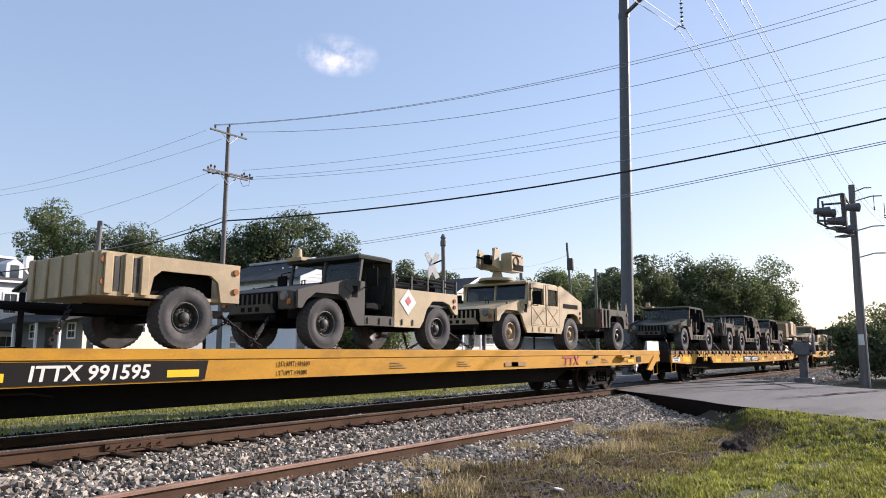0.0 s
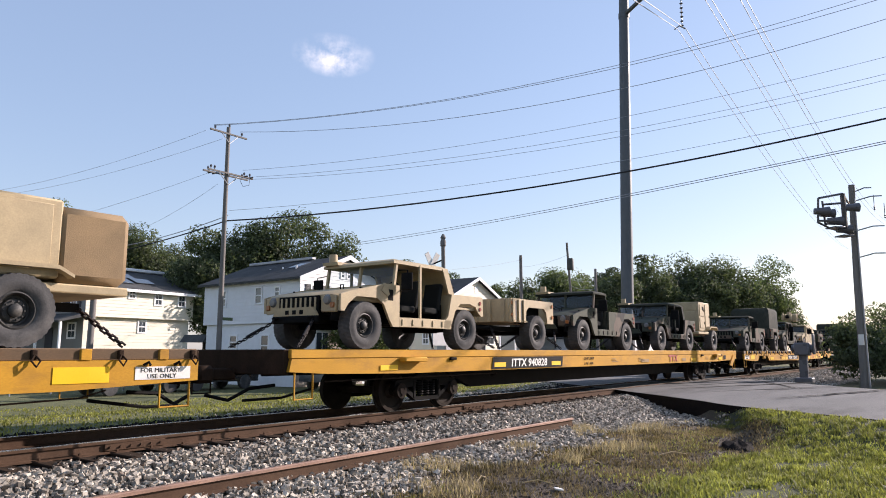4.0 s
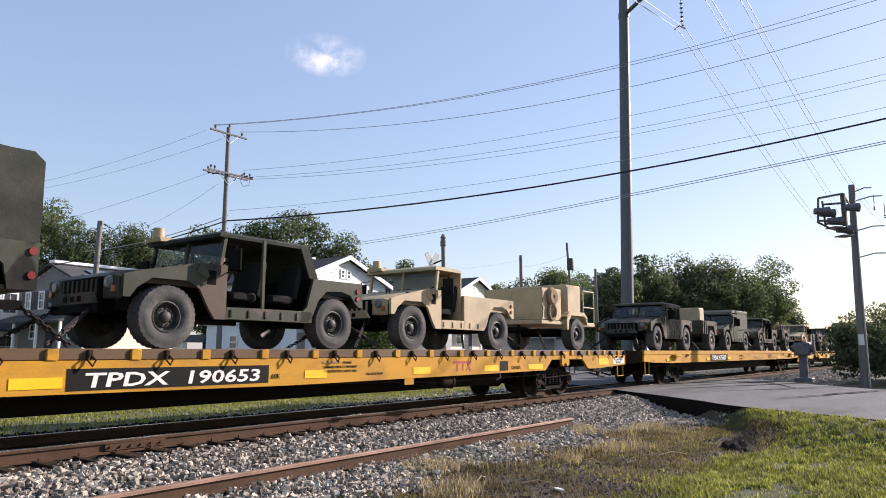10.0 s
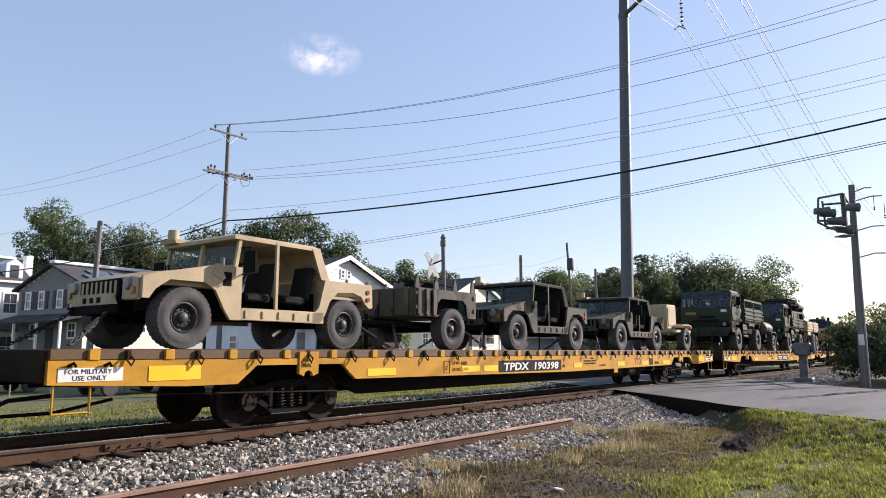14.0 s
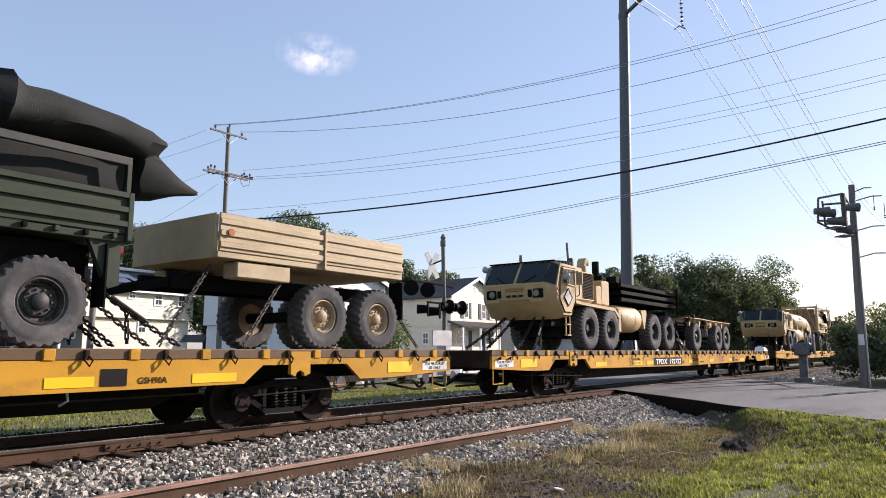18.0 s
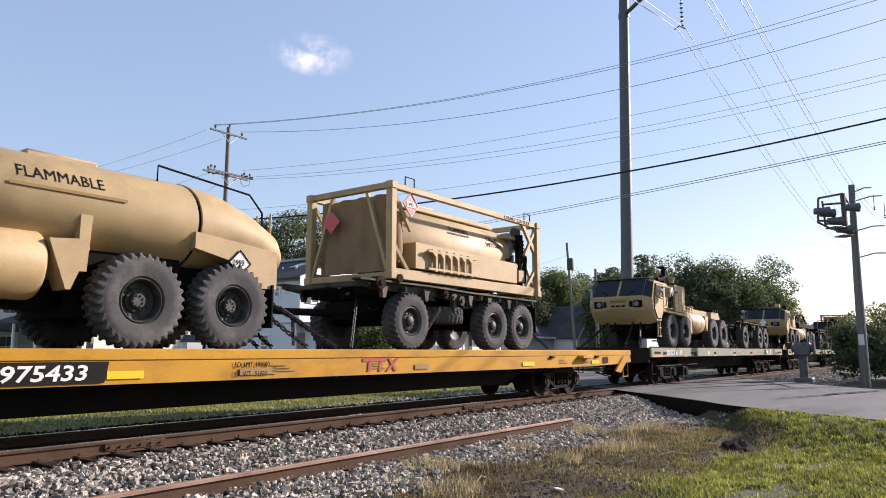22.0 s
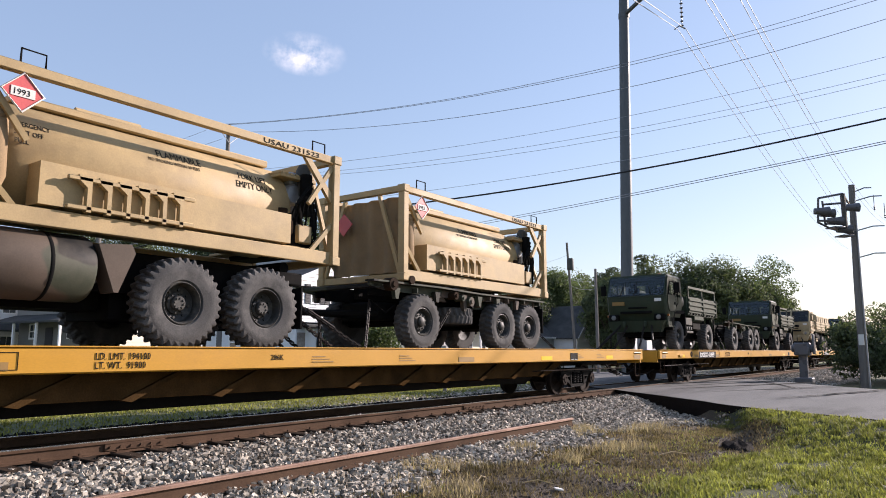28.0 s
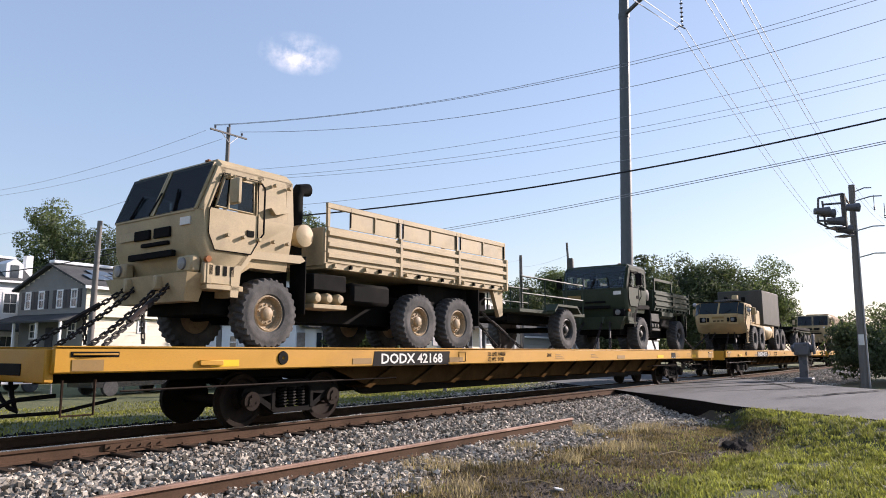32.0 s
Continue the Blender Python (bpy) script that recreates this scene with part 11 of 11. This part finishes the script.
def dropside_trailer():
    root = thing("dropside_trailer", "tan two-axle army trailer with ribbed drop sides", "trailer", "heavy army trailers")
    p = M["tan"]
    wheels(root, "mid_tan", (0.0, 1.43), 1.0)
    g = Geo()
    for s in (-0.42, 0.42):
        g.box(-2.6, 2.0, s - 0.06, s + 0.06, 0.95, 1.2)
    g.cyl((0, -0.9, 0.6), (0, 0.9, 0.6), 0.1).cyl((1.43, -0.9, 0.6), (1.43, 0.9, 0.6), 0.1).tube([(-2.6, -0.4, 1.05), (-3.6, 0, 0.8), (-2.6, 0.4, 1.05)], 0.07, 6)
    part("chassis", g, M["under"], root)
    part("bed_floor", Geo().box(-2.3, 2.1, -1.2, 1.2, 1.4, 1.5, 0.01), p, root)
    for s in (-1, 1):
        for k in range(2):
            x0, x1 = -2.28 + k * 2.2, -0.12 + k * 2.2
            d = part("drop_side", Geo().box(x0, x1, *sorted((1.22 * s, 1.17 * s)), 1.5, 2.1, 0.01), p, root)
            for j in range(3):
                part("rib", Geo().box(x0, x1, *sorted((1.25 * s, 1.22 * s)), 1.56 + j * 0.18, 1.65 + j * 0.18, 0.01), p, d)
        part("side_post", Geo().box(-0.12, -0.06, *sorted((1.27 * s, 1.16 * s)), 1.4, 2.12, 0.01), p, root)
        part("tool_box", Geo().box(-1.9, -0.8, *sorted((1.16 * s, 0.8 * s)), 1.12, 1.38, 0.02), p, root)
        part("mud_flap", Geo().box(2.1, 2.13, *sorted((1.2 * s, 0.85 * s)), 0.6, 1.35), M["under"], root)
        part("reflector", Geo().cyl((-2.1, 1.25 * s, 1.8), (-2.1, 1.27 * s, 1.8), 0.06), M["amber"], root)
    part("headboard", Geo().box(-2.32, -2.26, -1.15, 1.15, 1.4, 2.1, 0.01), p, root)
    part("tailboard", Geo().box(2.08, 2.14, -1.15, 1.15, 1.4, 2.1, 0.01), p, root)
    for a, b in (((-2.2, -0.9, 1.3), (-3.2, -1.2, 0.05)), ((-0.9, -1.0, 1.1), (-1.8, -1.25, 0.05)), ((2.0, -0.9, 1.0), (2.6, -1.2, 0.05))):
        part("lashing_chain", Geo().chain(a, b, 0.1, 0.015), M["chain"], root, "steel lashing chain")
    return root


def frame_trailer():
    root = thing("frame_trailer", "dark two-wheeled army trailer with an open pipe frame", "trailer", "small army trailers")
    wheels(root, "mid", (0.0,), 1.0)
    part("bed", Geo().box(-2.3, 1.6, -0.95, 0.95, 1.0, 1.1, 0.01), M["olive"], root)
    part("chassis", Geo().box(-2.2, 1.6, -0.5, -0.38, 0.75, 0.98).box(-2.2, 1.6, 0.38, 0.5, 0.75, 0.98).cyl((0, -0.85, 0.58), (0, 0.85, 0.58), 0.08).tube([(-2.2, -0.45, 0.85), (-3.6, 0, 0.8), (-2.2, 0.45, 0.85)], 0.06, 6), M["under"], root)
    for s in (-1, 1):
        for x in (-2.2, -0.9, 0.4, 1.5):
            part("pipe_post", Geo().tube([(x, 0.95 * s, 1.1), (x, 0.95 * s, 1.95)], 0.025, 5), M["olive"], root)
        for z in (1.5, 1.95):
            part("pipe_rail", Geo().tube([(-2.2, 0.95 * s, z), (1.5, 0.95 * s, z)], 0.025, 5), M["olive"], root)
    part("fender", Geo().prism([(-0.8, 1.1), (-0.6, 1.28), (0.6, 1.28), (0.8, 1.1), (0.8, 1.05), (0.6, 1.22), (-0.6, 1.22), (-0.8, 1.05)], -1.2, -0.8), M["olive"], root)
    return root


HEAVY = {
    "racks": heavy_truck("racks", "tan", "tan eight-wheeled heavy truck carrying black stacked racks"),
    "tanker": heavy_truck("tanker", "tan", "tan eight-wheeled heavy fuel tanker truck"),
    "bare": heavy_truck("bare", "tan", "tan eight-wheeled heavy truck with an empty bed"),
    "flat": heavy_truck("flat", "tan", "tan eight-wheeled heavy truck with a flat rack"),
    "tank": heavy_truck("tank", "camo", "dark camouflage heavy truck carrying a framed tan tank"),
    "box": heavy_truck("box", "tan", "tan heavy truck carrying a tall grey shelter"),
    "t_none_tan": rack_trailer("none", "sand", "tan three-axle army trailer with an empty frame"),
    "t_none": rack_trailer("none", "olive", "dark three-axle army trailer with an empty frame"),
    "t_plain": rack_trailer("plain", "olive", "dark three-axle army trailer with an empty frame and folded hoses"),
    "t_flat": rack_trailer("flat", "olive", "three-axle army trailer with a flat black rack"),
    "t_tank": rack_trailer("tank", "camo", "three-axle army trailer carrying a framed tan tank"),
    "cargo": medium_truck((0.0, 3.98), "olive", "dark green four-wheeled army cargo truck with stake rails", 5.0),
    "cargo_half": medium_truck((0.0, 3.98), "olive", "dark green army cargo truck with half-length stake rails", 5.0, "half"),
    "cargo_load": medium_truck((0.0, 3.98), "olive", "dark green army cargo truck loaded with canvas", 5.0, "", "bundles"),
    "six": medium_truck((0.0, 3.95, 5.35), "tan", "tan six-wheeled army cargo truck with dropsides", 7.3, "full"),
    "covered": medium_truck((0.0, 3.98), "tan", "tan army cargo truck under a canvas cover", 5.0, "", "covered"),
    "water": water_trailer(), "dropside": dropside_trailer(), "frame": frame_trailer()}
HEAVY_LOAD = (
    ("cargo", 205.75), ("water", 213.97), ("cargo_load", 217.95), ("dropside", 226.7),
    ("racks", 237.6), ("t_none_tan", 248.0), ("tanker", 267.28), ("t_tank", 278.65), ("bare", 294.57), ("t_none", 305.58),
    ("flat", 317.65), ("t_flat", 328.45), ("tank", 342.98), ("t_tank", 354.1), ("cargo", 370.45), ("t_plain", 378.53), ("cargo_half", 388.18),
    ("six", 400.63), ("frame", 411.35), ("cargo_half", 417.1), ("box", 433.2), ("t_flat", 444.6), ("covered", 460.0), ("six", 469.0))
bundle = thing("wrapped_bundle", "small bundle under a white sheet on the wagon deck", "bundle")
part("sheet", Geo().loft([[(-0.38, -0.3, 0), (0.38, -0.32, 0), (0.36, 0.3, 0), (-0.36, 0.3, 0)], [(-0.3, -0.24, 0.2), (0.32, -0.26, 0.16), (0.28, 0.24, 0.2), (-0.28, 0.24, 0.22)], [(-0.1, -0.1, 0.3), (0.12, -0.12, 0.27), (0.1, 0.1, 0.3), (-0.1, 0.1, 0.32)]]), M["trim"], bundle)
MOVING.append((bundle, 264.6, DECK))
used = set()
for kind, u in HEAVY_LOAD:
    ob = HEAVY[kind]
    if kind in used:
        ob = copy_thing(ob, Matrix.Identity(4))
    used.add(kind)
    MOVING.append((ob, u, DECK + (HIGH if 291 < u < 336 else 0.0)))


def motions():
    """All that rolls or drifts: the wagons with their loads, the wagons' wheelsets, the cloud."""
    times = [2.0 * k for k in range(17)]
    for ob, u, z in MOVING:
        walk(ob, [(t, pose(u - train_at(t), TRACK_Y, z)) for t in times])
    for axle, u in AXLES:
        x, _, z = axle.location
        spin = lambda t: pose(x, 0, z, 0, -math.degrees(train_at(t) / 0.42) % 360, 0)
        seen = [k / FPS for k in range(32 * FPS + 1) if 1.0 < u - train_at(k / FPS) < 28]
        rows_ = [(0.0, spin(seen[0] if seen else 0))] if not seen or seen[0] > 0.01 else []
        rows_ += [(t, spin(t)) for t in seen]
        if not seen or seen[-1] < 31.99:
            rows_.append((32.0, rows_[-1][1]))
        walk(axle, rows_)
    turn = -38
    walk(cloud, [(t, pose(1012.9 - 1.55 * t, 1026.2 + 2.05 * t, 626.5 + 0.1 * t, 0, 0, turn)) for t in (0.0, 16.0, 32.0)])


motions()
